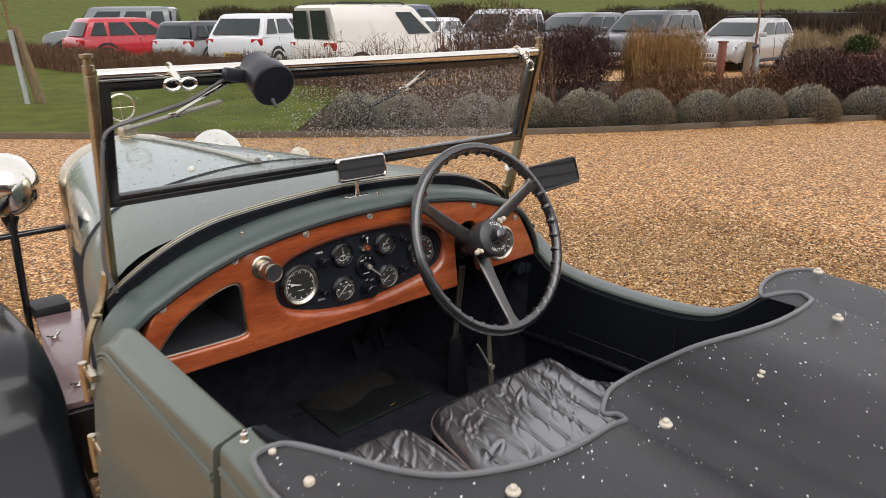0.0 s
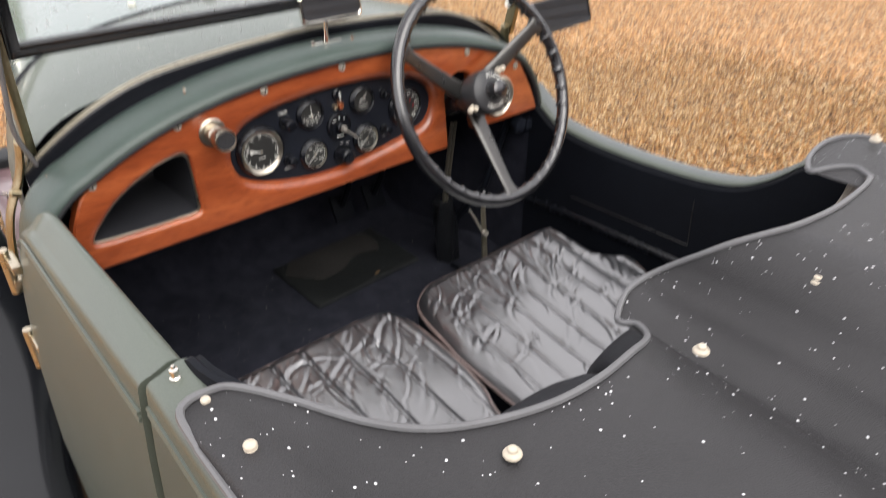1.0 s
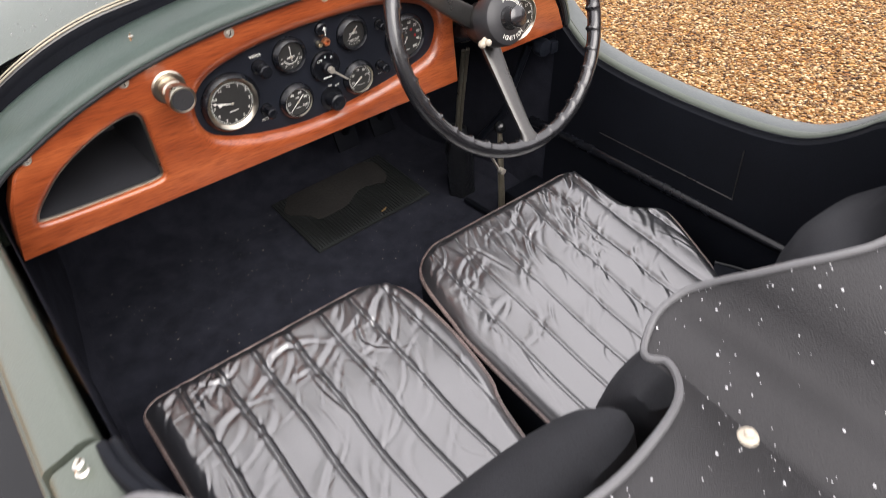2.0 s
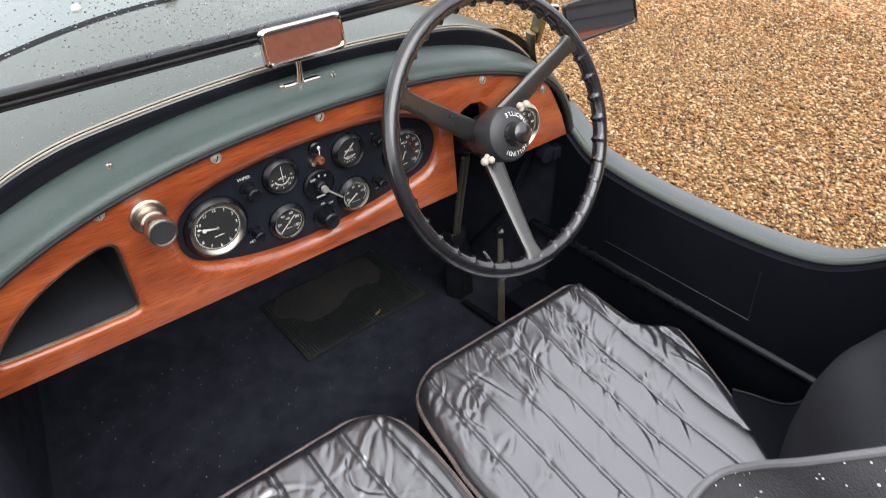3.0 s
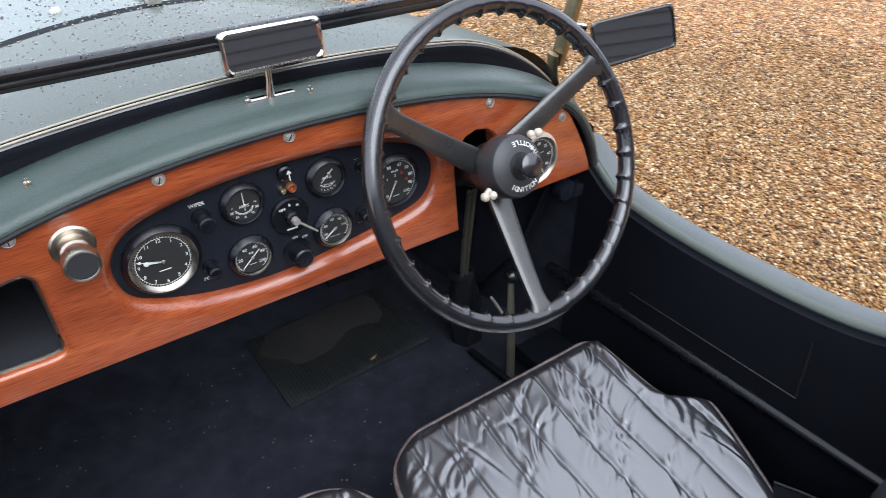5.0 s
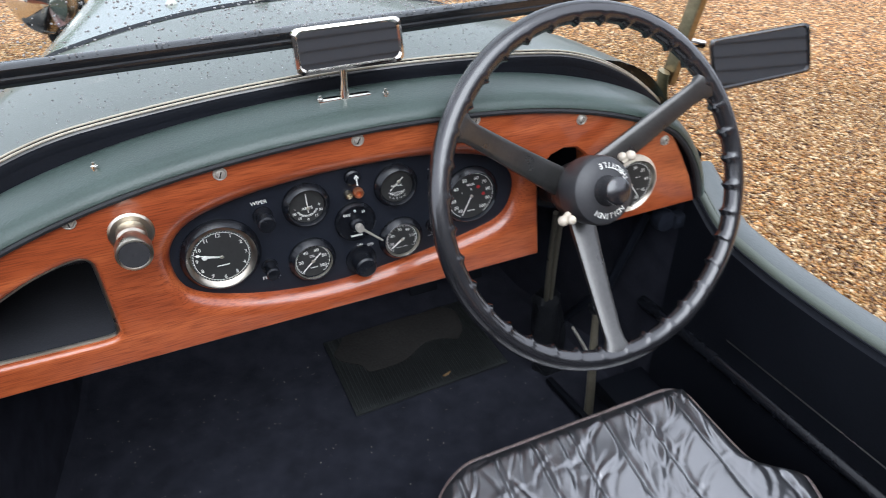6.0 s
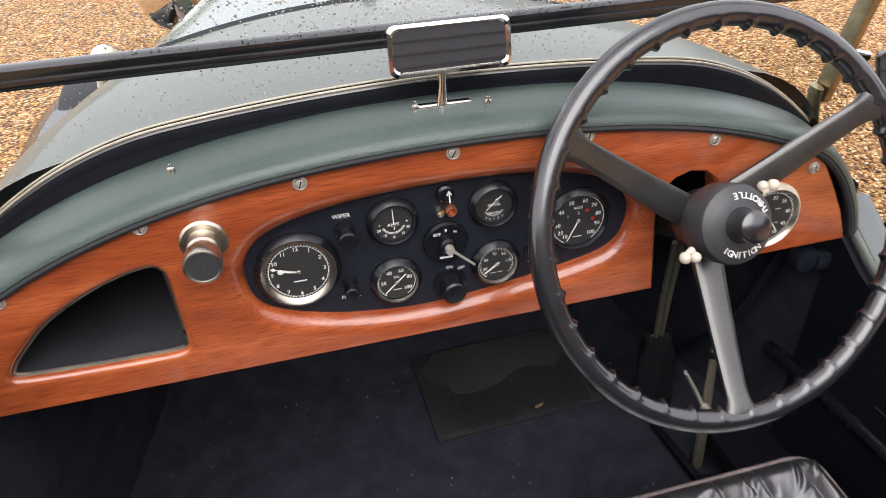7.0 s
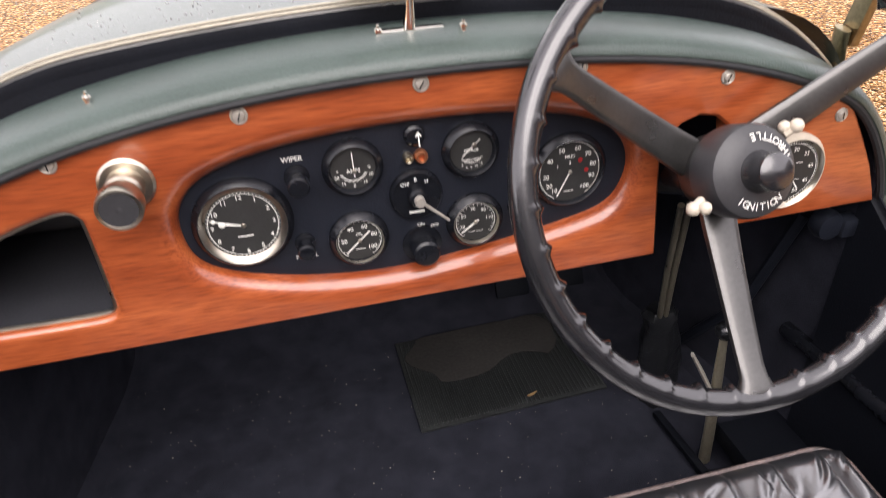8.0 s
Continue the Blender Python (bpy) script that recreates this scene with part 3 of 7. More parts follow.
bm = bmesh.new()
prism(bm, [(x, 0.0165, z) for x, z in inset(OVAL, 0.004)], (0, 0.004, 0))
part("instrument_panel", bm, M_PANEL, dash, "satin black metal instrument panel", smooth=30)
bm = bmesh.new()
loft(bm, [[(x, y, z) for x, z in inset(GLOVE, d)] + [(inset(GLOVE, d)[0][0], y, inset(GLOVE, d)[0][1])] for y, d in ((0.0075, -0.0008), (0.03, -0.0008), (0.10, -0.006), (0.16, -0.012))])
prism(bm, [(x, 0.16, z) for x, z in inset(GLOVE, -0.012)], (0, 0.004, 0))
part("glovebox_bin", bm, M_LINING, dash, "grey-black lined open glovebox")
bm = bmesh.new()
tube(bm, [(x, 0.009, z) for x, z in inset(GLOVE, -0.0012)], 0.0025, 8, closed=True, up=(0, 1, 0))
part("glovebox_edging", bm, M_DULL, dash, "nickel strip round the glovebox")

# padded roll above the dashboard, round to both sides
PADLINE = [(-0.512, 0.98), (-0.512, 1.03), (-0.505, 1.075), (-0.486, 1.108), (-0.458, 1.131), (-0.435, dash_top(0.435))] + [(x, dash_top(x)) for x in np.linspace(-0.405, 0.405, 22)] + [(0.432, 1.140), (0.458, 1.112), (0.480, 1.076), (0.492, 1.045), (0.498, 1.02), (0.50, 0.99)]
PADSEC = [(0.006, 0.001), (-0.002, 0.0015), (-0.006, 0.005), (-0.005, 0.0095), (0.001, 0.0150), (0.012, 0.0190), (0.026, 0.0208), (0.040, 0.0222), (0.054, 0.0238), (0.066, 0.0245), (0.074, 0.0225), (0.080, 0.016), (0.083, 0.004), (0.085, -0.02)]


def sweep_xz(bm, line, sec, mi=0):
    pts = [Vector((x, 0, z)) for x, z in line]
    rings = []
    for i, p in enumerate(pts):
        t = (pts[min(i + 1, len(pts) - 1)] - pts[max(i - 1, 0)]).normalized()
        nrm = Vector((-t.z, 0, t.x))
        rings.append([p + nrm * o + Vector((0, y, 0)) for y, o in sec])
    loft(bm, rings, mi=mi)


bm = bmesh.new()
line = [(p.x, p.z) for p in spline([(x, 0, z) for x, z in PADLINE], 3)]
sweep_xz(bm, line, PADSEC)
pad = part("dash_roll", bm, M_PAD, car, "dark green leather padded roll over the dashboard")
bm = bmesh.new()
sweep_xz(bm, line, [(-0.002 + 0.0042 * math.cos(a), 0.0010 + 0.0042 * math.sin(a)) for a in np.linspace(0, 2 * math.pi, 9)])
part("roll_piping", bm, M_RUBBER, pad, "black piping")

# ---- windscreen ----
def scr(x, z, off=0.0):
    """A point in the raked plane of the windscreen."""
    return Vector((x, 0.074 + (1.31 - z) * 0.23 + off, z))


bm = bmesh.new()
m = Matrix.Translation(scr(0.012, 1.3145)) @ pose(0, 0, 0, 13)
box(bm, (0.975, 0.016, 0.021), m @ pose(0, 0, 0.0015), 0.005)
box(bm, (0.965, 0.023, 0.009), m @ pose(0, 0.0, -0.001), 0.004)
screen = part("windscreen_frame", bm, M_BLACK, car, "nickel and black framed two-piece windscreen, spotted with rain")
for s in (-1, 1):
    bm = bmesh.new()
    m = Matrix.Translation(scr(s * 0.478 + 0.012, 1.410)) @ pose(0, 0, 0, 13)
    box(bm, (0.017, 0.018, 0.205), m, 0.004)
    part("side_channel", bm, M_BLACK, screen)
    bm = bmesh.new()
    box(bm, (0.012, 0.024, 0.365), Matrix.Translation(scr(s * 0.4935 + 0.012, 1.345)) @ pose(0, 0, 0, 13, s * 1.2), 0.003)
    tube(bm, spline([(s * 0.490, 0.105, 1.185), (s * 0.494, 0.108, 1.160), (s * 0.504, 0.110, 1.129), (s * 0.528, 0.112, 1.082), (s * 0.540, 0.116, 1.032), (s * 0.543, 0.125, 0.985)], 3), 0.012, 10, flat=0.45, up=(1, 0, 0))
    for q in ((s * 0.516, 0.100, 1.115), (s * 0.545, 0.112, 1.02)):
        revolve(bm, [(0.006, -0.008), (0.006, 0.004), (0.004, 0.006), (0, 0.007)], Matrix.Translation(q) @ pose(0, 0, 0, 0, s * 70), 12)
    revolve(bm, [(0, 0), (0.009, 0), (0.009, 0.012), (0.006, 0.014), (0.006, 0.022), (0.010, 0.024), (0.010, 0.029), (0, 0.03)], Matrix.Translation(scr(s * 0.497 + 0.012, 1.522)), 14)
    part("windscreen_post", bm, M_POST, screen, "tarnished nickel windscreen post")
bm = bmesh.new()
tube(bm, [scr(x, 1.518) for x in np.linspace(-0.475, 0.499, 8)], 0.0105, 12)
part("top_rail", bm, M_CHROME, screen, "bright nickel top rail")
bm = bmesh.new()
box(bm, (0.96, 0.016, 0.014), Matrix.Translation(scr(0.012, 1.502)) @ pose(0, 0, 0, 13), 0.003)
part("top_channel", bm, M_BLACK, screen)


def arch_z(x):
    x = abs(x)
    return 1.270 - 0.25 * x * x - max(0.0, x - 0.27) ** 2 * 1.4


bm = bmesh.new()
xs = np.linspace(-0.487, 0.487, 50)
lo = [bm.verts.new(scr(x, arch_z(x))) for x in xs]
hi = [bm.verts.new(scr(x, 1.308)) for x in xs]
for i in range(len(xs) - 1):
    bm.faces.new((lo[i], lo[i + 1], hi[i + 1], hi[i]))
pane = part("lower_pane", bm, M_GLASS, screen, smooth=0)
bm = bmesh.new()
q = [bm.verts.new(scr(x, z)) for x, z in ((-0.463, 1.320), (0.487, 1.320), (0.487, 1.500), (-0.463, 1.500))]
bm.faces.new(q)
pane2 = part("upper_pane", bm, M_GLASS, screen, smooth=0)
for p in (pane, pane2):
    p.visible_shadow = False
bm = bmesh.new()
arch = [scr(x, arch_z(x)) for x in np.linspace(-0.495, 0.495, 60)]
tube(bm, [p + Vector((0, -0.002, 0.001)) for p in arch], 0.0012, 8)
tube(bm, [p + Vector((0, -0.0050, -0.0016)) for p in arch], 0.0014, 8)
loft(bm, [[p + Vector((0, -0.002, 0.0004)), p + Vector((0, -0.0050, -0.0022))] for p in arch], mi=1)
loft(bm, [[p + Vector((0, -0.0050, -0.0022)), p + Vector((0, -0.0074, -0.0036)), p + Vector((0, -0.0086, -0.0062))] for p in arch], mi=2)
part("arched_bead", bm, [M_BEADING, M_TRIM, M_SPOKE], screen, "thin cream-coloured arched bead")
bm = bmesh.new()
loft(bm, [[p + Vector((0, -0.008, -0.005)), p + Vector((0, -0.0105, -0.006)), p + Vector((0, -0.012, -0.010)), p + Vector((0, -0.011, -0.02))] for p in arch])
part("rubber_seal", bm, M_TRIM, screen, "black rubber sealing strip")
bm = bmesh.new()
loft(bm, [[p + Vector((0, -0.010, -0.005)), p + Vector((0, -0.011, -0.014)), p + Vector((0, -0.013, -0.026)), p + Vector((0, -0.015, -0.038)), p + Vector((0, -0.014, -0.055))] for p in arch])
part("roll_skirt", bm, M_TRIM, pad, "black strip between the roll and the screen")

# ---- steering wheel ----
WM = Matrix(((1, -0.007, 0.015, 0.258), (0.0167, 0.4185, -0.908, -0.081), (0, 0.908, 0.4185, 1.1356), (0, 0, 0, 1)))
bm = bmesh.new()
rings = []
NR, NT = 432, 18
for i in range(NR):
    a = 2 * math.pi * i / NR
    g = max(0.0, math.cos(a * 36)) ** 5
    ring = []
    for j in range(NT):
        b = 2 * math.pi * j / NT
        back = max(0.0, -math.sin(b) * 0.25 - math.cos(b) * 0.97) ** 1.2
        rr = 0.0124 + 0.0042 * back * g
        ring.append(WM @ Vector(((0.2046 + rr * math.cos(b)) * math.cos(a), (0.2046 + rr * math.cos(b)) * math.sin(a), rr * 0.95 * math.sin(b))))
    rings.append(ring)
rings.append(rings[0])
loft(bm, rings, closed=True)
bmesh.ops.remove_doubles(bm, verts=bm.verts, dist=1e-6)
wheel = part("steering_wheel", bm, M_RIM, car, "black rimmed steering wheel with finger grips")
for ang in (29.5, 147.5, 266.8):
    bm = bmesh.new()
    rings = []
    for r, w, h, z in ((0.026, 0.0185, 0.006, -0.050), (0.050, 0.0175, 0.0058, -0.044), (0.085, 0.0158, 0.0055, -0.034), (0.13, 0.0142, 0.005, -0.020), (0.172, 0.0128, 0.0046, -0.006), (0.184, 0.0135, 0.005, -0.001), (0.191, 0.0165, 0.007, 0.001), (0.197, 0.0215, 0.008, 0.001)):
        rings.append([WM @ pose(0, 0, 0, 0, 0, ang) @ Vector((r, w * math.copysign(abs(math.cos(b)) ** 0.6, math.cos(b)), z + h * math.copysign(abs(math.sin(b)) ** 0.6, math.sin(b)))) for b in np.linspace(0, 2 * math.pi, 17)[:-1]])
    loft(bm, rings, closed=True, caps=True)
    part("spoke", bm, M_SPOKE, wheel)
bm = bmesh.new()
revolve(bm, [(0, -0.030), (0.036, -0.030), (0.0405, -0.027), (0.0415, -0.022), (0.0415, 0.002), (0.0395, 0.0075), (0.033, 0.0115), (0.020, 0.0140), (0, 0.0145)], WM, 40)
boss = part("boss", bm, M_BOSS, wheel, "black centre boss with throttle and ignition lettering")
bm = bmesh.new()
revolve(bm, [(0.0190, 0.009), (0.0190, 0.013), (0.0160, 0.017), (0.0157, 0.029), (0.0165, 0.032), (0.0160, 0.036), (0.013, 0.038), (0, 0.0385)], WM, 30)
part("horn_button", bm, M_RIM, wheel, "black horn button")
bm = bmesh.new()
revolve(bm, [(0.030, -0.028), (0.033, -0.031), (0.034, -0.040), (0.034, -0.056), (0.029, -0.064), (0, -0.064)], WM, 32)
part("hub", bm, M_SPOKE, wheel, "grey alloy hub behind the boss")
bm = bmesh.new()
tube(bm, [WM @ Vector((0, 0, -0.03)), WM @ Vector((0, 0, -0.75))], 0.026, 16)
part("steering_column", bm, M_BLACK, car)


# ---- seats ----
def smooth_table(table):
    """A finer, rounded copy of a look-up table."""
    return [(p.x, p.y) for p in spline([(a, b, 0) for a, b in table], 8)]


def cushion(name, left, right, front, rear, z0, label, seed):
    """A fluted leather cushion between two side curves, with sharp creases and worn piping."""
    bm = bmesh.new()
    nu, nv = 330, 200
    rng = np.random.default_rng(seed)
    u, v = np.meshgrid(np.linspace(0, 1, nu + 1), np.linspace(0, 1, nv + 1))
    y0 = np.array([front(a) for a in u[0]])[None, :]
    y = y0 + (rear - y0) * v
    ends = np.linspace(rear, y0.max(), 240)
    xl = np.interp(y, ends, [left(a) for a in ends])
    xr = np.interp(y, ends, [right(a) for a in ends])
    x = xl + (xr - xl) * u
    e = np.clip(np.minimum(np.minimum(u, 1 - u) / 0.07, v / 0.06), 0, 1)
    z = z0 + 0.028 * np.sin(e * math.pi / 2) ** 0.7 + 0.075 * (y + 0.14)
    z -= 0.012 * np.sin(math.pi * u) * np.sin(math.pi * np.minimum(1, v * 0.9)) * e
    pull = np.exp(-v * 3.0)
    # pleats: shallow pillows between stitched grooves that wander a little
    wander = 0.0012 * np.sin(y * 31 + seed)
    q = ((x - xl if name[0] == "p" else x + 0.020 - 0.045 * (y + 0.15)) + wander) / 0.0545
    gap = (q - np.round(q)) * 0.0545
    relief = -0.0046 * np.exp(-(gap / 0.0034) ** 2) - 0.0024 * np.exp(-(np.abs(gap) / 0.009) ** 1.3)
    relief += 0.0016 * np.sin(x * 21 + y * 15 + seed) * np.sin(y * 24 - x * 9 + 1.3 * seed)
    # creases drawn across the pleats, thickest towards the front edge
    count = 150
    for k in range(count):
        cv = min(1.0, rng.exponential(0.22)) if k % 4 else rng.uniform(0.1, 1)
        cx, cy = rng.uniform(x.min(), x.max()), -0.15 - 0.5 * cv
        a = radians(rng.choice((38, 60, 70)) + rng.normal(0, 14))
        ln, w = rng.uniform(0.012, 0.050), rng.uniform(0.0020, 0.0048)
        d = rng.uniform(0.0007, 0.0024) * (0.40 + 0.85 * math.exp(-cv * 3))
        bend = rng.normal(0, 7)
        s_ = (x - cx) * math.cos(a) + (y - cy) * math.sin(a)
        p = -(x - cx) * math.sin(a) + (y - cy) * math.cos(a) + bend * s_ * s_
        relief += d * np.exp(-(s_ / ln) ** 2) * (0.8 * np.exp(-((p - 1.7 * w) / (1.5 * w)) ** 2) - np.exp(-(p / w) ** 2))
    z = z + relief * e
    grid = np.stack((x, y, z), -1).tolist()
    loft(bm, grid)
    seat = part(name, bm, M_LEATHER, car, label, smooth=80)
    edge = [grid[j][0] for j in range(nv, 0, -4)] + [grid[0][i] for i in range(0, nu + 1, 2)] + [grid[j][nu] for j in range(2, nv + 1, 4)]
    bm = bmesh.new()
    tube(bm, [(px, py, z0 + 0.004 + 0.075 * (py + 0.14)) for px, py, pz in edge], 0.0033, 8)
    part("piping", bm, M_WORN_SHEEN, seat, "worn piping, edge sheen put into its pale colour")
    bm = bmesh.new()
    loft(bm, [[(px, py, z0 + 0.002 + 0.075 * (py + 0.14)), (px, py, z0 - 0.05), (px, py, z0 - 0.12), (px, py, z0 - 0.20)] for px, py, pz in edge])
    part("cushion_side", bm, M_TRIM, seat)
    return seat


# paleness is part wear, part edge highlight put into the colour
M_WORN_SHEEN = mat("worn_sheen_seat_piping", (0.085, 0.078, 0.077), 0.36, var=0.6, scale=22, fine=300, bump=0.1, tint=(0.16, 0.115, 0.105), spec=0.7)


def corner(u, rl=0.13, dl=0.046, rr=0.09, dr=0.026):
    """Rounds the two front corners of a cushion."""
    def fall(a):
        return 1 - math.sqrt(max(0.0, 1 - max(0.0, 1 - a) ** 2))
    return -dl * fall(u / rl) - dr * fall((1 - u) / rr)


DR = [(-0.66, 0.29), (-0.575, 0.337), (-0.48, 0.388), (-0.40, 0.422), (-0.338, 0.445), (-0.320, 0.443), (-0.300, 0.420), (-0.283, 0.402), (-0.25, 0.396), (-0.14, 0.396)]
DL = [(-0.66, -0.030), (-0.36, -0.028), (-0.28, -0.020), (-0.20, -0.007), (-0.156, 0.014), (-0.13, 0.03)]
PR = [(-0.66, -0.10), (-0.46, -0.068), (-0.40, -0.048), (-0.31, -0.037), (-0.22, -0.038), (-0.18, -0.050), (-0.14, -0.07)]
DR, DL, PR = smooth_table(DR), smooth_table(DL), smooth_table(PR)
cushion("driver_seat_cushion", lambda y: lerp(y, DL), lambda y: lerp(y, DR), lambda u: -0.137 + corner(u), -0.66, 0.808, "creased black fluted leather driver seat cushion", 3)
cushion("passenger_seat_cushion", lambda y: -0.455, lambda y: lerp(y, PR), lambda u: -0.148 + corner(1 - u), -0.66, 0.816, "creased black fluted leather passenger seat cushion", 8)
for x0, x1 in ((-0.47, -0.09), (-0.068, 0.486)):
    bm = bmesh.new()
    rings = []
    for z, y, d in ((0.70, -0.572, 0.10), (0.78, -0.562, 0.12), (0.85, -0.558, 0.13), (0.92, -0.561, 0.13), (0.96, -0.570, 0.12), (0.99, -0.586, 0.10), (1.01, -0.61, 0.06), (1.015, -0.63, 0.02)):
        ring = []
        for a in np.linspace(0, 2 * math.pi, 97)[:-1]:
            x = (x0 + x1) / 2 + (x1 - x0) / 2 * math.copysign(abs(math.cos(a)) ** 0.5, math.cos(a))
            hollow = 0.10 * math.exp(-((x - 0.215) / 0.085) ** 2)  # dished between its side bolsters
            ring.append((x, y - hollow - d / 2 + d / 2 * math.copysign(abs(math.sin(a)) ** 0.5, math.sin(a)), z))
        rings.append(ring)
    loft(bm, rings, closed=True, caps=True)
    part("seat_back", bm, M_BACK, car, "black seat back under the cover")
bm = bmesh.new()
roll = [Vector(p) for p in ((0.398, -0.462, 0.800), (0.412, -0.490, 0.800), (0.424, -0.518, 0.800), (0.440, -0.536, 0.800), (0.462, -0.548, 0.806), (0.478, -0.565, 0.82))]
roll = spline(roll, 4)
loft(bm, [[p + Vector((-0.10, -0.06, 0.0)), p + Vector((-0.02, -0.012, 0.001)), p + Vector((0, 0, -0.001)), p + Vector((0.004, 0.003, -0.01)), p + Vector((0.003, 0.002, -0.10)), p + Vector((0.003, 0.002, -0.20))] for p in roll])
bolster = part("seat_bolster", bm, M_TRIM, car, "black leather seat side between cushion and back")
bm = bmesh.new()
tube(bm, [p + Vector((0, 0, 0.001)) for p in roll], 0.0020, 8)
part("piping", bm, M_RUBBER, bolster)

# ---- tonneau cover ----
FRONT = [(-0.541, -0.58, 1.165), (-0.540, -0.548, 1.173), (-0.530, -0.537, 1.175), (-0.512, -0.536, 1.175), (-0.490, -0.537, 1.168), (-0.459, -0.572, 1.160), (-0.424, -0.632, 1.156), (-0.390, -0.672, 1.155), (-0.345, -0.700, 1.155), (-0.290, -0.719, 1.154), (-0.235, -0.725, 1.153), (-0.175, -0.717, 1.144), (-0.120, -0.700, 1.120), (-0.082, -0.677, 1.097), (-0.066, -0.655, 1.087), (-0.072, -0.640, 1.083), (-0.062, -0.627, 1.080), (-0.030, -0.614, 1.092), (0.008, -0.614, 1.097), (0.026, -0.634, 1.116), (0.038, -0.662, 1.140), (0.054, -0.687, 1.160), (0.080, -0.712, 1.174), (0.120, -0.729, 1.178), (0.205, -0.734, 1.170), (0.30, -0.728, 1.160), (0.358, -0.720, 1.156), (0.378, -0.705, 1.155), (0.384, -0.688, 1.155), (0.365, -0.668, 1.153), (0.340, -0.652, 1.149), (0.350, -0.640, 1.150), (0.39, -0.626, 1.152), (0.45, -0.621, 1.153), (0.50, -0.632, 1.152), (0.54, -0.66, 1.145), (0.56, -0.70, 1.11), (0.565, -0.73, 1.07)]
front = spline(FRONT, 5)
bm = bmesh.new()
rows = []
nf = len(front)
for j in range(41):
    v = (j / 40) ** 1.6
    row = []
    for i, p in enumerate(front):
        u = i / (nf - 1)
        tx = -0.545 + 1.11 * u
        ax = abs(u - 0.5) * 2
        target = Vector((tx, -2.3, 1.19 - 0.05 * ax ** 6 - 0.06 * max(0, ax - 0.93) / 0.07))
        k = v
        q = p.lerp(target, k)
        q.x = p.x + (tx - p.x) * min(1, v * 3)
        sag = -0.012 * math.sin(math.pi * min(1, v * 2.2)) * (1 - ax ** 4)
        q.z += sag + 0.003 * noise.noise(Vector((q.x * 6, q.y * 6, 1.0))) * min(1, v * 8)
        row.append(q)
    rows.append(row)
loft(bm, rows)
cover = part("tonneau_cover", bm, M_TONNEAU, None, smooth=60)
cover.matrix_world = CAR
tagged(cover, "black vinyl tonneau cover spotted with rain, studded over the rear", "tonneau cover")
bm = bmesh.new()
tube(bm, [p + Vector((0, 0, 0.001)) for p in front], 0.0038, 8)
tube(bm, [rows[j][0] + Vector((-0.001, 0, 0.001)) for j in range(0, 32)], 0.0032, 8)
part("edge_piping", bm, M_PIPING, cover, "grey edge piping")
M_INLAY = mat("pale_cloth_backing", (0.09, 0.07, 0.05), 0.85, var=0.6, scale=26, fine=300, bump=0.4, tint=(0.24, 0.21, 0.18))
bm = bmesh.new()
curl = [p for p in front if 0.27 < p.x < 0.40 and p.y < -0.69]
loft(bm, [[p + Vector((-0.026 * a * k - 0.004, 0.020 * a * k, -0.05 * a ** 1.4 - 0.002)) for a in (0, 0.2, 0.45, 0.7, 1.0)] for p, k in zip(curl, np.sin(np.linspace(0.1, math.pi - 0.2, len(curl))))])
part("cover_backing", bm, M_INLAY, cover, "pale brownish cloth backing inside the curl")
STUD = bmesh.new()
revolve(STUD, [(0, 0.0105), (0.0055, 0.010), (0.0066, 0.008), (0.006, 0.005), (0.0066, 0.004), (0.011, 0.003), (0.0125, 0.0), (0.011, -0.003)], Matrix(), 16)
stud_mesh = bpy.data.meshes.new("stud")
STUD.to_mesh(stud_mesh)
STUD.free()
stud_mesh.materials.append(M_CREAM)
stud_mesh.shade_smooth()
for x, y, z, s in ((-0.517, -0.545, 1.172, 0.8), (-0.513, -0.612, 1.170, 1.05), (-0.358, -0.737, 1.158, 0.8), (-0.128, -0.762, 1.150, 0.8), (0.063, -0.783, 1.154, 0.8), (0.30, -0.783, 1.165, 0.8), (0.50, -0.672, 1.160, 0.85)):
    ob = new("stud", stud_mesh)
    ob.parent = cover
    ob.location, ob.scale = (x, y, z), (s * 0.82, s * 0.82, s * 0.82)


# ---- instruments ----
def facing(x, z, y=0.0165):
    """The frame of a dial on the dashboard: x right, y up, z to the driver."""
    return Matrix(((1, 0, 0, x), (0, 0, -1, y), (0, 1, 0, z), (0, 0, 0, 1)))


def at_angle(r, deg):
    return Vector((r * math.cos(radians(deg)), r * math.sin(radians(deg)), 0))


def stroke(bm, m, a, b, w, h, mi):
    """A thin flat bar from a to b in a dial's frame."""
    a, b = Vector(a), Vector(b)
    d = (b - a).normalized()
    n = Vector((-d.y, d.x, 0)) * w / 2
    q = [bm.verts.new(m @ (p + Vector((0, 0, h)))) for p in (a - n, b - n * 0.8, b + n * 0.8, a + n)]
    bm.faces.new(q).material_index = mi


def ticks(bm, m, r0, r1, a0, a1, count, w, h, long_every=0):
    for i in range(count + 1):
        a = a0 + (a1 - a0) * i / count
        inner = r0 - (0.0015 if long_every and i % long_every == 0 else 0)
        stroke(bm, m, at_angle(inner, a), at_angle(r1, a), w, h, 2)


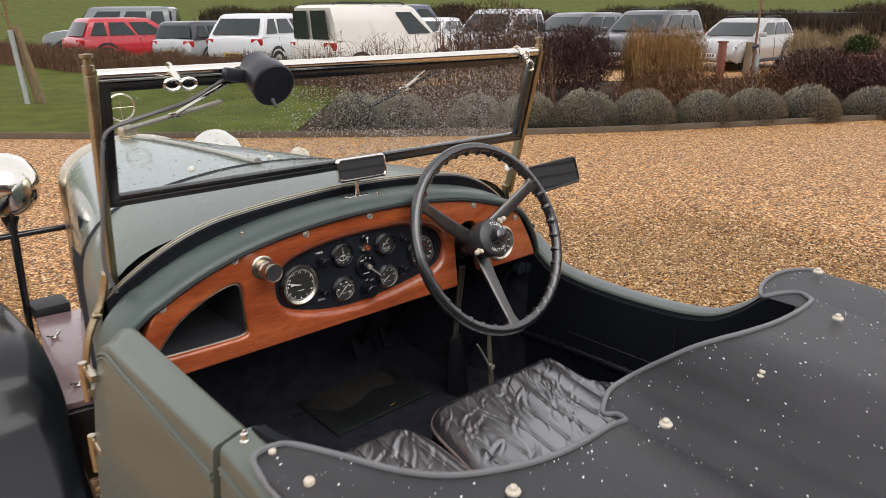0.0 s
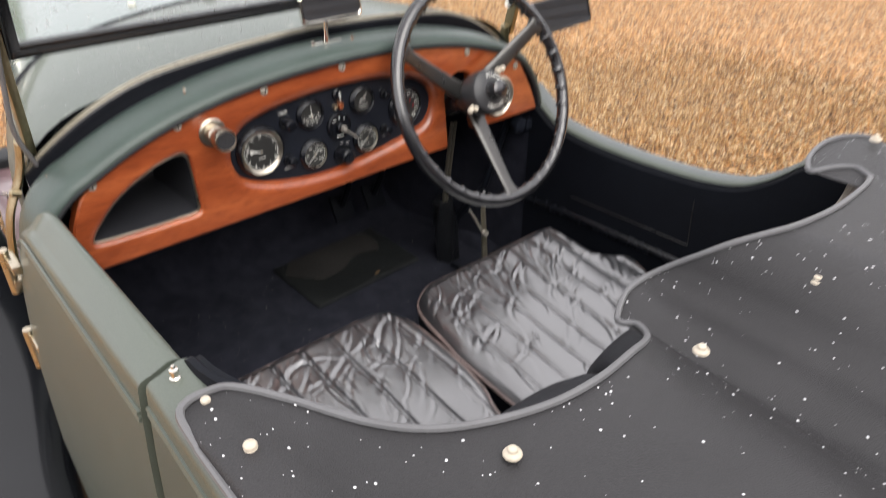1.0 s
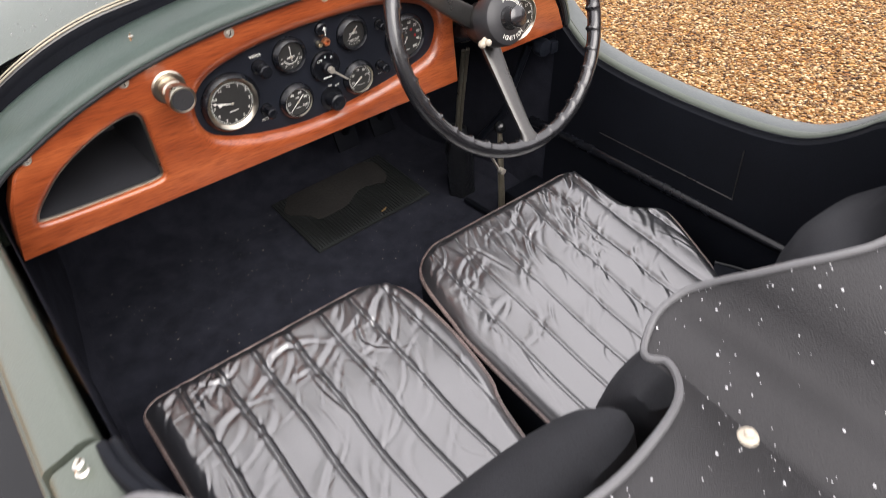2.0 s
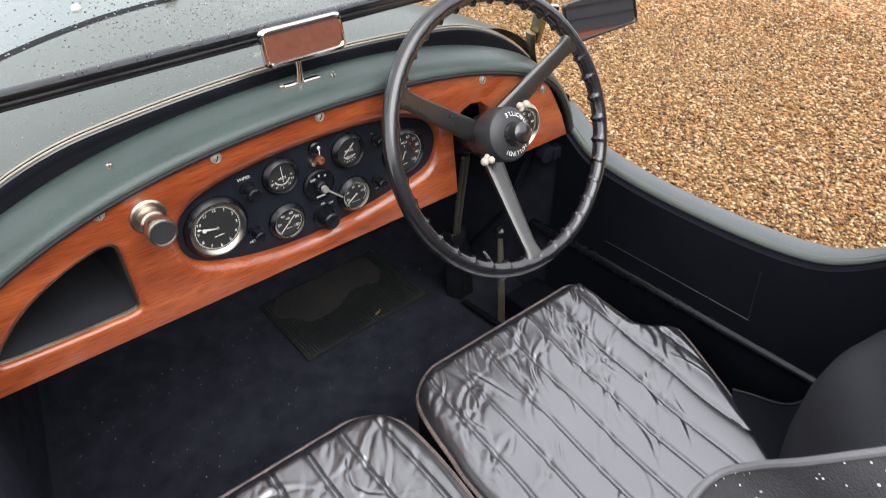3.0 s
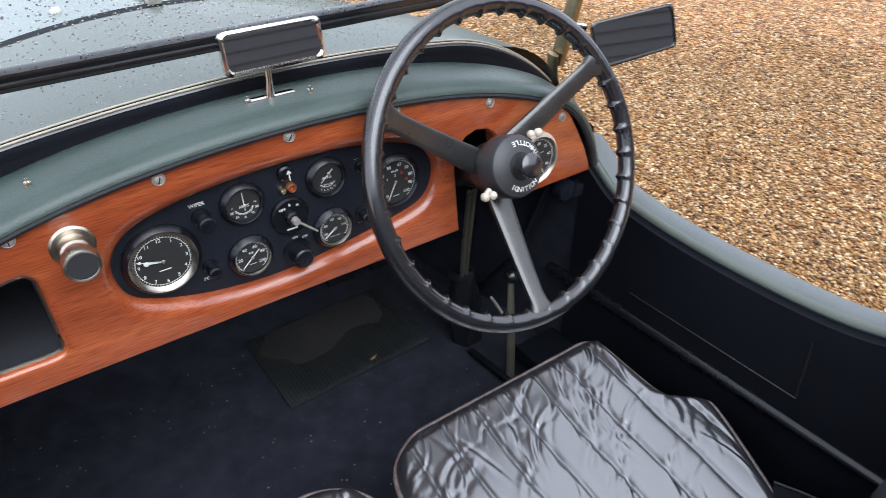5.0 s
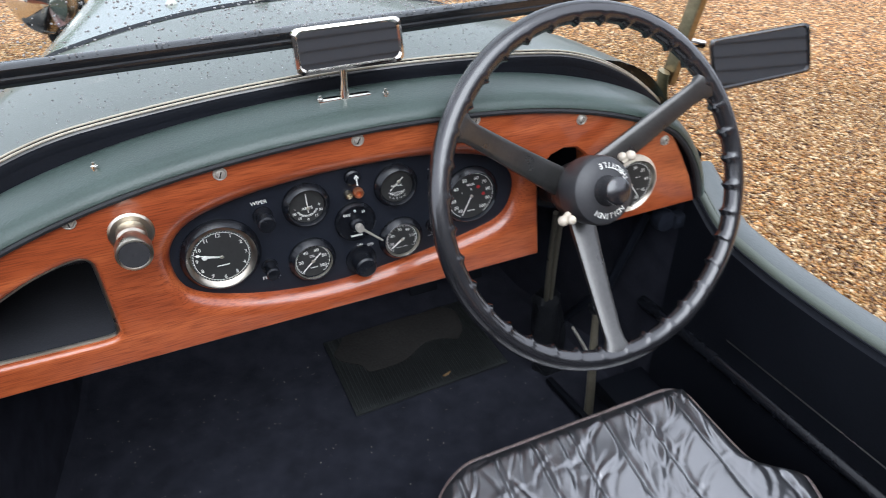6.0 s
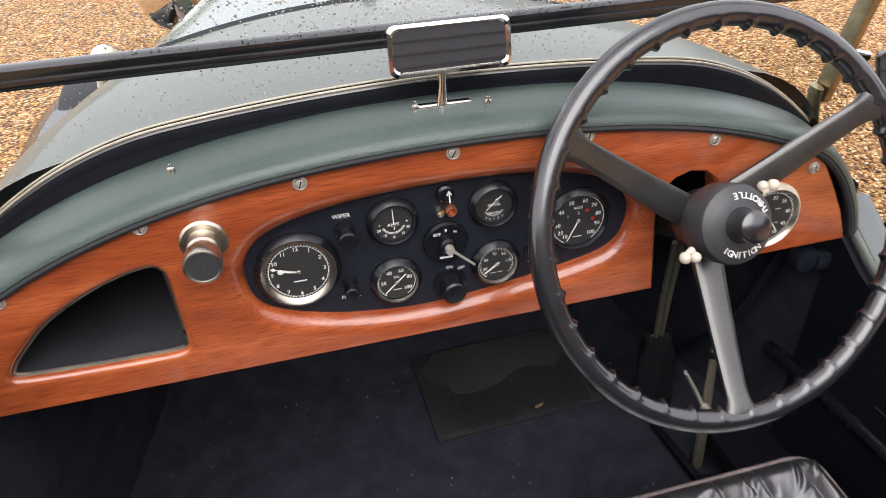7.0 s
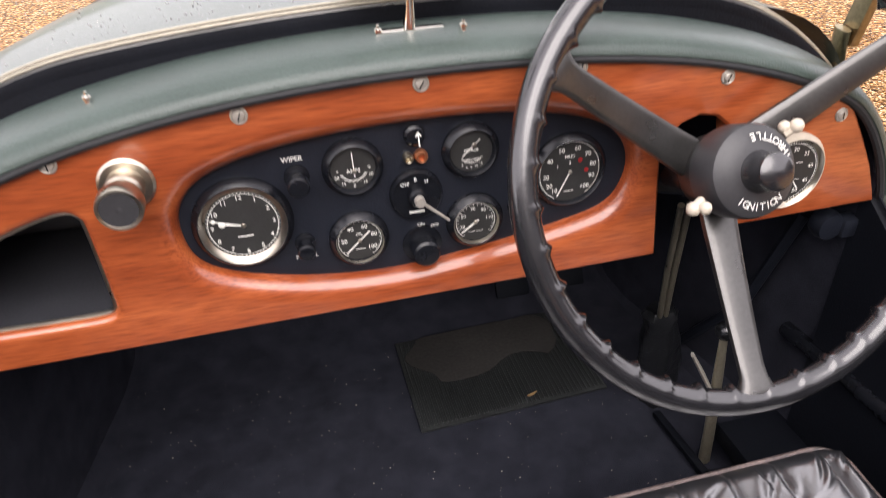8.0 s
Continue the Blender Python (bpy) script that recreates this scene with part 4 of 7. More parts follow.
def gauge(name, label, x, z, r, rim, bright=0.0, numbers=(), words=(), num_r=0.7, num_size=0.2, needle=None, tick=None, arc=None, tail=0.25, y=0.0165):
    """A round instrument: case, bezel, dark dial, pale figures and needle, all in one mesh."""
    bm = bmesh.new()
    m = facing(x, z, y)
    rb = r - 0.0028
    revolve(bm, [(r + 0.003, 0.0), (r + 0.003, 0.004), (r, 0.0085), (r - 0.002, 0.0105), (rb, 0.0095), (rb - 0.0015, 0.0055)], m, 40, 0)
    if bright:
        revolve(bm, [(rb, 0.0098), (rb - bright * 0.5, 0.0085), (rb - bright, 0.0056)], m, 40, 3)
    revolve(bm, [(rb, 0.005), (0, 0.005)], m, 40, 1)
    R = rb - bright
    for txt, a in numbers:
        lettering(bm, txt, num_size * R, m @ Matrix.Translation(at_angle(num_r * R, a) + Vector((0, 0, 0.0054))), 2)
    for txt, px, py, s in words:
        lettering(bm, txt, s * R, m @ Matrix.Translation((px * R, py * R, 0.0054)), 2)
    if tick:
        ticks(bm, m, *[v * R for v in tick[:2]], *tick[2:], 0.0006, 0.0055)
    if arc:
        rr, a0, a1 = arc
        n = 28
        for i in range(n):
            u, v = a0 + (a1 - a0) * i / n, a0 + (a1 - a0) * (i + 1) / n
            stroke(bm, m, at_angle(rr * R, u), at_angle(rr * R, v), 0.0006, 0.0055, 2)
    for a, ln, w, cx, cy in needle or ():
        c = Vector((cx * R, cy * R, 0))
        stroke(bm, m, c - at_angle(ln * R * tail, a), c + at_angle(ln * R, a), w, 0.0068, 2)
    if needle:
        revolve(bm, [(0.0022, 0.0072), (0.0016, 0.008), (0, 0.0082)], m @ Matrix.Translation((needle[0][3] * R, needle[0][4] * R, 0)), 12, 3)
    return part(name, bm, [rim, M_DIAL, M_INK, M_DULL], dash, label, smooth=30)


clock = gauge("clock", "nickel-rimmed black clock showing quarter to ten", -0.17, 1.109, 0.0405, M_BEZEL, bright=0.0056,
              numbers=[(str(h), 90 - 30 * h) for h in range(1, 13)], num_r=0.82, num_size=0.19, tick=(0.93, 0.98, 0, 360, 60), arc=(0.93, 0, 360),
              needle=[(169, 0.66, 0.0020, 0, 0), (163, 0.90, 0.0014, 0, 0)], words=(("\u2014", 0, -0.33, 0.4),), tail=0.08)
bm = bmesh.new()
for a, r0, k in ((169, 0.0180, 0.0030), (163, 0.0255, 0.0020)):
    revolve(bm, [(k, 0.0070), (k * 0.6, 0.0074), (0, 0.0075)], facing(-0.17, 1.109) @ Matrix.Translation(at_angle(r0, a)), 12)
part("spade", bm, M_INK, clock, "pale spade tips of the clock's pointers", smooth=0)
gauge("ammeter", "black ammeter", -0.07, 1.147, 0.024, M_BEZEL, words=(("AMPS", 0, -0.10, 0.24), ("+", 0.66, -0.02, 0.26), ("-", -0.66, -0.02, 0.3)),
      numbers=[("30", 205), ("15", 235), ("0", 270), ("15", 305), ("30", 335)], num_r=0.78, num_size=0.2, tick=(0.52, 0.62, 205, 335, 24), arc=(0.52, 205, 335), needle=[(92, 0.85, 0.0011, 0.02, -0.1)], tail=0.3)
gauge("oil_gauge", "black oil pressure gauge", -0.0715, 1.075, 0.025, M_BEZEL, bright=0.0012, words=(("OIL", 0.0, 0.30, 0.2), ("\u2014", 0, -0.42, 0.4)),
      numbers=[("20", 178), ("40", 122), ("60", 68), ("80", 18), ("100", -38)], num_r=0.68, num_size=0.28, tick=(0.88, 0.95, 230, -55, 20), arc=(0.95, 230, -55), needle=[(222, 0.85, 0.0016, 0, 0)], tail=0.75)
gauge("petrol_gauge", "black petrol gauge", 0.037, 1.1475, 0.0238, M_BEZEL, words=(("PETROL", 0, 0.05, 0.19), ("GALLONS", 0, -0.38, 0.15)),
      numbers=[("3", 235), ("6", 252), ("9", 268), ("12", 285), ("15", 303)], num_r=0.74, num_size=0.16, tick=(0.52, 0.60, 215, 325, 12), arc=(0.52, 215, 325), needle=[(222, 0.72, 0.0012, 0.1, 0.3)], tail=0.5)
gauge("temperature_dial", "black temperature gauge", 0.0395, 1.075, 0.025, M_BEZEL, words=(("\u2014 \u2014", 0, -0.5, 0.3),),
      bright=0.0014, numbers=[("30", 200), ("50", 150), ("70", 100), ("90", 55), ("110", 10)], num_r=0.66, num_size=0.24, tick=(0.80, 0.92, 230, -40, 22), arc=(0.92, 230, -40), needle=[(215, 0.82, 0.0024, 0, 0)], tail=0.2)
gauge("speedometer", "black speedometer with red warning figures", 0.133, 1.1125, 0.035, M_BEZEL, words=(("MILES", -0.02, 0.48, 0.13), ("\u2014", 0, -0.62, 0.3), ("1", -0.38, 0.2, 0.15), ("2", 0.0, 0.28, 0.15)),
      numbers=[("10", 232), ("20", 213), ("30", 188), ("40", 148), ("50", 112), ("60", 73), ("70", 42), ("80", 12), ("90", -18), ("100", -48)], num_r=0.74, num_size=0.2, tick=(0.93, 1.0, 240, -55, 50), arc=(0.93, 240, -55), needle=[(243, 0.85, 0.0016, 0, 0)], tail=0.05)
gauge("rev_counter", "nickel-rimmed rev counter", 0.365, 1.082, 0.0395, M_CREAM, bright=0.003, words=(("\u2014", 0.3, 0.3, 0.22), ("\u2014", 0.35, -0.25, 0.16)),
      numbers=[("30", 82), ("35", 48), ("40", 10), ("45", -28), ("50", -60), ("25", 118), ("20", 152), ("15", 186)], num_r=0.74, num_size=0.19, tick=(0.92, 1.0, 220, -75, 60), arc=(0.93, 220, -75), needle=[(-55, 0.7, 0.0016, 0, 0)], tail=0.05, y=0.0)

M_RED = mat("red_enamel", (0.35, 0.02, 0.02), 0.4, var=0.1, scale=80, fine=300, bump=0)
bm = bmesh.new()
for px, pz in ((0.143, 1.123), (0.150, 1.112)):
    revolve(bm, [(0.0024, 0.0058), (0.0018, 0.006), (0, 0.006)], facing(px, pz), 14)
part("red_dot", bm, M_RED, dash)

bm = bmesh.new()
m = facing(-0.0155, 1.112) @ Matrix.Scale(0.88, 4)
revolve(bm, [(0.028, 0.0), (0.028, 0.005), (0.026, 0.008), (0.0245, 0.0085), (0.024, 0.007), (0, 0.007)], m, 36, 0)
revolve(bm, [(0.010, 0.007), (0.010, 0.014), (0.008, 0.017), (0.0055, 0.018)], m, 24, 0)
revolve(bm, [(0.0055, 0.017), (0.0055, 0.024), (0.0048, 0.026), (0, 0.0262)], m, 20, 2)
tube(bm, [m @ Vector((0.004, -0.004, 0.019)), m @ Vector((0.030, -0.027, 0.021))], [0.0017, 0.0013], 8, mi=2)
for txt, a in (("OFF", 130), ("B", 92), ("H", 55)):
    lettering(bm, txt, 0.0055, m @ Matrix.Translation(at_angle(0.0185, a) + Vector((0, 0, 0.0073))), 1)
box(bm, (0.016, 0.0026, 0.0004), m @ pose(-0.001, -0.0185, 0.0073), mi=1)
part("lighting_switch", bm, [M_BEZEL, M_INK, M_STEEL], dash, "black rotary switch with a bright lever", smooth=30)


def knob(name, x, z, r, ln, words=(), material=M_BEZEL, base=0.008):
    bm = bmesh.new()
    m = facing(x, z)
    revolve(bm, [(base, 0), (base, 0.003), (base * 0.7, 0.004), (base * 0.62, ln * 0.55), (r, ln * 0.62), (r, ln * 0.92), (r * 0.85, ln), (0, ln * 1.02)], m, 24, 0)
    for txt, dx, dz, s in words:
        lettering(bm, txt, s, m @ Matrix.Translation((dx, dz, 0.0008)), 1)
    return part(name, bm, [material, M_INK], dash, smooth=30)


knob("wiper_knob", -0.1185, 1.145, 0.0095, 0.026, (("WIPER", -0.002, 0.0165, 0.0062),), base=0.011)
knob("petrol_knob", -0.1205, 1.079, 0.0078, 0.022, (("PETROL", 0.0, -0.0145, 0.0058),), base=0.0095)
knob("dimmer_knob", -0.0125, 1.058, 0.0130, 0.024, (("OFF", -0.014, 0.006, 0.0045), ("ON", 0.0, 0.0205, 0.0045), ("OFF", 0.013, 0.0175, 0.0045)), base=0.019)
knob("starter_knob", 0.081, 1.082, 0.0075, 0.022, (("\u2014\u2014", 0.0, -0.014, 0.005),))
knob("choke_knob", 0.086, 1.147, 0.006, 0.016, (("\u2014", -0.006, 0.012, 0.005),))
bm = bmesh.new()
m = facing(-0.014, 1.169) @ Matrix.Scale(0.9, 4)
revolve(bm, [(0.0105, 0), (0.0105, 0.005), (0.008, 0.007), (0, 0.0075)], m, 22, 0)
stroke(bm, m, (0.004, -0.010, 0), (0.003, 0.004, 0), 0.0018, 0.0085, 1)
stroke(bm, m, (0.0005, 0.0, 0), (0.003, 0.005, 0), 0.0016, 0.0085, 1)
stroke(bm, m, (0.006, 0.0, 0), (0.003, 0.005, 0), 0.0016, 0.0085, 1)
part("indicator_switch", bm, [M_BEZEL, M_INK], dash, "black switch with a white arrow", smooth=30)
for x, r, mm in ((-0.0088, 0.0062, M_COPPER), (-0.0205, 0.0048, M_BRASS)):
    bm = bmesh.new()
    m = facing(x, 1.1485)
    revolve(bm, [(r, 0), (r, 0.005), (r * 0.8, 0.007), (r * 0.55, 0.0065), (r * 0.5, 0.002), (0, 0.002)], m, 20, 0)
    part("lamp_socket", bm, mm, dash)
bm = bmesh.new()
m = facing(-0.250, 1.167, 0.0) @ Matrix.Scale(0.90, 4)
revolve(bm, [(0.0245, 0), (0.0245, 0.0015), (0.022, 0.0035), (0.0165, 0.004), (0.0155, 0.008), (0.0165, 0.012), (0.0165, 0.020), (0.0145, 0.023), (0.0145, 0.030), (0.0185, 0.034), (0.0192, 0.036), (0.0192, 0.050), (0.0185, 0.052), (0.0165, 0.0515), (0.016, 0.0508), (0, 0.0508)], m, 36)
part("cigar_lighter", bm, M_DULL, dash, "bright nickel cigar lighter", smooth=30)
bm = bmesh.new()
revolve(bm, [(0.0155, 0.0513), (0, 0.0513)], m, 30)
revolve(bm, [(0.003, 0.0516), (0, 0.0520)], m, 12)
part("lighter_face", bm, M_BOSS, dash)


def screw(x, z):
    bm = bmesh.new()
    m = facing(x, z, 0.0)
    revolve(bm, [(0.0072, 0), (0.0070, 0.0012), (0.0060, 0.0018), (0.0049, 0.0010), (0.0046, 0.0022), (0.0036, 0.0032), (0, 0.0037)], m, 20, 0)
    box(bm, (0.0072, 0.0009, 0.0008), m @ pose(0, 0, 0.0037, 0, 0, random.uniform(40, 110)), mi=1)
    return part("screw", bm, [M_STEEL, M_BLACK], dash, smooth=30)


for x, z in ((-0.436, 1.138), (-0.301, 1.191), (-0.155, 1.211), (-0.008, 1.219), (0.132, 1.2165), (0.279, 1.190), (0.416, 1.135)):
    screw(x, z)


def pin_stud(name, x, y, z, parent, k=1.0):
    bm = bmesh.new()
    revolve(bm, [(0.0075, -0.004), (0.0075, 0.001), (0.005, 0.003), (0.0042, 0.008), (0.0062, 0.010), (0.0058, 0.013), (0.0025, 0.015), (0.0022, 0.019), (0, 0.0198)], pose(x, y, z) @ Matrix.Scale(k, 4), 16)
    return part(name, bm, M_CHROME, parent)


for x, y, z in ((-0.267, 0.033, 1.2215), (-0.033, 0.045, 1.2455), (0.038, 0.033, 1.2460), (-0.477, 0.053, 1.136)):
    pin_stud("fastener", x, y, z, pad, 0.62)
pin_stud("fastener", -0.518, -0.480, 1.1575, rear_left, 0.72)

# lettering and levers on the boss
for word, mid, step in (("IGNITION", 266, 10.6), ("THROTTLE", 58, 11.2)):
    bm = bmesh.new()
    for i, ch in enumerate(word):
        a = mid + (i - (len(word) - 1) / 2) * step
        lettering(bm, ch, 0.0092, WM @ Matrix.Translation(at_angle(0.0300, a) + Vector((0, 0, 0.0134))) @ pose(0, 0, 0, 0, 0, a + 90) @ pose(0, 0, 0, 9))
    part("boss_word", bm, M_INK, wheel, "white engraved word on the boss", smooth=0)
for p, q in (((-0.062, -0.022), (-0.05, -0.017)), ((0.042, 0.033), (0.034, 0.027))):
    bm = bmesh.new()
    d = Vector((p[0] - q[0], p[1] - q[1], 0)).normalized()
    for k, r in ((0.0, 0.0062), (0.0135, 0.0056)):
        c = Vector((*p, 0.010)) + Vector((0.6, 0, 0.5)) * k * (1 if p[0] < 0 else -1) * 0.9
        revolve(bm, [(r * math.sin(a), -r * math.cos(a)) for a in np.linspace(0, math.pi, 9)], WM @ Matrix.Translation(c), 14)
    tube(bm, [WM @ Vector((*q, 0.004)) , WM @ Vector((*p, 0.009))], 0.004, 8)
    part("control_lever", bm, M_CREAM, wheel, "nickel control lever with ball ends")

# ---- levers, gaiter, mat ----
M_GAITER = mat("black_gaiter_leather", (0.012, 0.013, 0.015), 0.32, var=0.3, scale=30, fine=300, bump=0.5, coat=0.4)
add_creases(M_GAITER, 40.0, 0.004, 0.8)
bm = bmesh.new()
tube(bm, [(0.383, 0.030, 0.56), (0.381, 0.033, 0.66), (0.378, 0.038, 0.76), (0.376, 0.041, 0.822)], [0.0098, 0.0090, 0.0080, 0.006], 10, flat=0.6)
gear = part("gear_lever", bm, M_ROD, car, "tarnished gear lever with a black knob")
bm = bmesh.new()
revolve(bm, [(0.013 * math.sin(a), -0.013 * math.cos(a)) for a in np.linspace(0, math.pi, 12)], pose(0.3755, 0.041, 0.834), 18)
part("gear_knob", bm, M_BLACK, gear)
bm = bmesh.new()
tube(bm, [(0.366, 0.030, 0.742), (0.350, 0.035, 0.775), (0.334, 0.04, 0.806)], [0.006, 0.0065, 0.005], 8, flat=0.5)
revolve(bm, [(0.007, 0), (0.007, 0.012), (0, 0.013)], pose(0.368, 0.028, 0.740, 90), 12)
part("catch_lever", bm, M_STEEL, gear)
bm = bmesh.new()
for dx in (-0.0075, 0.0075):
    tube(bm, [(0.300 + dx * 0.7, 0.06, 1.02), (0.330 + dx * 0.7, 0.11, 0.89), (0.363 + dx * 0.6, 0.16, 0.757)], 0.0042, 8)
part("control_rod", bm, M_ROD, car, "pair of thin metal control rods")
bm = bmesh.new()
rings = []
for k, (z, r) in enumerate(((0.782, 0.024), (0.770, 0.033), (0.755, 0.029), (0.72, 0.036), (0.69, 0.039), (0.66, 0.037), (0.60, 0.036))):
    r *= 0.82
    rings.append([(0.366 + 0.10 * (0.742 - z) + r * (1 + 0.12 * math.sin(5 * a + k)) * math.cos(a), 0.165 + r * 0.8 * (1 + 0.12 * math.sin(5 * a + k)) * math.sin(a), z) for a in np.linspace(0, 2 * math.pi, 25)[:-1]])
loft(bm, rings, closed=True, caps=True)
part("gaiter", bm, M_GAITER, car, "creased black leather gaiter")
bm = bmesh.new()
box(bm, (0.012, 0.13, 0.010), pose(0.361, 0.06, 0.611, 0, 0, 4), 0.003)
box(bm, (0.012, 0.10, 0.010), pose(0.432, 0.03, 0.611, 0, 0, 5), 0.003)
box(bm, (0.08, 0.012, 0.010), pose(0.400, -0.004, 0.611, 0, 0, -8), 0.003)
part("gear_gate", bm, M_TRIM, car, "dark metal gear gate frame")
bm = bmesh.new()
tube(bm, [(0.455, 0.25, 0.62), (0.46, 0.12, 0.80), (0.465, 0.06, 0.98)], 0.008, 8)
revolve(bm, [(0.016, -0.01), (0.018, 0), (0.016, 0.01), (0, 0.012)], facing(0.459, 0.989, 0.02), 16)
box(bm, (0.03, 0.02, 0.024), pose(0.486, 0.015, 0.986), 0.005)
part("under_dash_switch", bm, M_PANEL, car, "black switch under the dashboard")
bm = bmesh.new()
for px in (0.20, 0.30):
    tube(bm, [(px, 0.30, 0.98), (px, 0.33, 0.80), (px + 0.01, 0.38, 0.73)], 0.009, 8)
    box(bm, (0.06, 0.012, 0.07), pose(px + 0.01, 0.385, 0.72, -25), 0.006)
part("pedal", bm, M_TRIM, car, "dark foot pedals")

M_MAT = mat("worn_rubber_mat", (0.020, 0.022, 0.023), 0.45, var=0.4, scale=9, fine=160, bump=0.15, tint=(0.030, 0.033, 0.033))
rubber_mat = thing("rubber_mat", "worn ribbed black rubber mat lying on the carpet", "floor mat")
rubber_mat.matrix_world = CAR
bm = bmesh.new()
MM = Matrix(((1.04, 0.0, 0, 0.004), (0.035, 0.9, 0, 0.190), (0, 0, 1, 0.604), (0, 0, 0, 1)))
box(bm, (0.296, 0.235, 0.004), MM @ pose(0.148, 0.1175, 0.002), 0.0015)
part("mat_base", bm, M_MAT, rubber_mat)
for i in range(42):
    bm = bmesh.new()
    box(bm, (0.0034, 0.222, 0.003), MM @ pose(0.006 + i * 0.00695, 0.117, 0.0052), 0.001, 1)
    part("rib", bm, M_MAT, rubber_mat, smooth=30)
M_PATCH = mat("worn_backing", (0.029, 0.027, 0.025), 0.9, var=0.5, scale=14, fine=180, bump=0.5)
bm = bmesh.new()
patch = [(0.14 + (0.128 + 0.03 * noise.noise(Vector((math.cos(a) * 2.1, math.sin(a) * 2.1, 4.0)))) * math.cos(a), min(0.232, 0.172 + (0.085 + 0.05 * noise.noise(Vector((math.cos(a) * 1.6, math.sin(a) * 1.6, 9.0)))) * math.sin(a))) for a in np.linspace(0, 2 * math.pi, 72)[:-1]]
prism(bm, [MM @ Vector((x, y, 0.0062)) for x, y in patch], (0, 0, 0.0012))
part("worn_patch", bm, M_PATCH, rubber_mat, "brown worn-through patch", smooth=0)
M_LEAF = mat("dry_leaf", (0.17, 0.105, 0.045), 0.8, var=0.3, scale=60, fine=300, bump=0.2)
bm = bmesh.new()
loft(bm, [[(0.180 + t, 0.212 + t * 0.3 - w, 0.612), (0.180 + t, 0.212 + t * 0.3, 0.615), (0.180 + t, 0.212 + t * 0.3 + w, 0.611)] for t, w in ((0, 0.0005), (0.005, 0.003), (0.010, 0.004), (0.015, 0.002), (0.019, 0.0004))])
leaf = part("dry_leaf", bm, M_LEAF)
leaf.matrix_world = CAR
tagged(leaf, "small curled dry brown leaf on the mat", "leaf")

# ---- mirrors and wiper gear ----
def plate_frame(origin, right, up):
    r, u = Vector(right), Vector(up)
    n = r.cross(u).normalized()
    u = n.cross(r).normalized()
    r = r.normalized()
    o = Vector(origin)
    return Matrix(((r.x, u.x, n.x, o.x), (r.y, u.y, n.y, o.y), (r.z, u.z, n.z, o.z), (0, 0, 0, 1)))


def rounded(w, h, r, n=5):
    pts = []
    for cx, cy, a0 in ((w / 2 - r, h / 2 - r, 0), (-w / 2 + r, h / 2 - r, 90), (-w / 2 + r, -h / 2 + r, 180), (w / 2 - r, -h / 2 + r, 270)):
        pts += [(cx + r * math.cos(radians(a0 + 90 * i / n)), cy + r * math.sin(radians(a0 + 90 * i / n))) for i in range(n + 1)]
    return pts


def soft_quad(corners, r, n=5):
    """A four-sided plate with rounded corners."""
    pts = []
    for i, c in enumerate(corners):
        c = Vector(c)
        a = c + (Vector(corners[i - 1]) - c).normalized() * r
        b = c + (Vector(corners[(i + 1) % 4]) - c).normalized() * r
        pts += [a.lerp(c, k / n).lerp(c.lerp(b, k / n), k / n) for k in range(n + 1)]
    return [(p.x, p.y) for p in pts]


def looking_glass(w, h, m, rim, parent, name, label, depth=0.012, loop=None):
    bm = bmesh.new()
    loop = loop or rounded(w, h, 0.008)
    rings = [[m @ Vector((x * s, y * t, z)) for x, y in loop] for s, t, z in ((0.9, 0.8, -depth), (1, 1, -0.004), (1, 1, 0.002), (1 - 0.006 / w, 1 - 0.006 / h, 0.0035), (1 - 0.011 / w, 1 - 0.011 / h, 0.001))]
    loft(bm, rings, closed=True)
    bm.faces.new([bm.verts.new(p) for p in rings[0]][::-1])
    ob = part(name, bm, rim, parent, label)
    bm = bmesh.new()
    bm.faces.new([bm.verts.new(m @ Vector((x * (1 - 0.009 / w), y * (1 - 0.009 / h), 0.0015))) for x, y in loop])
    part("mirror_glass", bm, M_MIRROR, ob, "silvered mirror glass", smooth=0)
    return ob


MIR = plate_frame((0.0015, 0.0345, 1.3105), (0.118, 0.004, -0.0015), (0.0, 0.0100, 0.047))
rear_mirror = looking_glass(0.119, 0.047, MIR, M_CHROME, car, "rear_view_mirror", "chromed rectangular rear-view mirror on a stalk")
bm = bmesh.new()
tube(bm, [(-0.003, 0.048, 1.300), (-0.004, 0.048, 1.270), (-0.006, 0.047, 1.250)], [0.0050, 0.0042, 0.006], 10)
box(bm, (0.060, 0.012, 0.005), pose(-0.006, 0.047, 1.2495, 0, 0, 0), 0.002)
part("mirror_stalk", bm, M_CHROME, rear_mirror)
SIDE = plate_frame((0.625, 0.075, 1.2000), (1.0, -0.30, 0.0), (0.0, 0.25, 1.0))
side_mirror = looking_glass(0.155, 0.075, SIDE, M_BLACK, car, "side_mirror", "black-framed side mirror on the windscreen post", 0.016, soft_quad([(0.082, 0.041), (-0.0694, 0.0226), (-0.0552, -0.053), (0.0935, -0.0298)], 0.010))
bm = bmesh.new()
tube(bm, [(0.494, 0.100, 1.232), (0.520, 0.112, 1.222), (0.560, 0.112, 1.212)], [0.010, 0.008, 0.007], 10)
part("mirror_bracket", bm, M_CHROME, side_mirror)

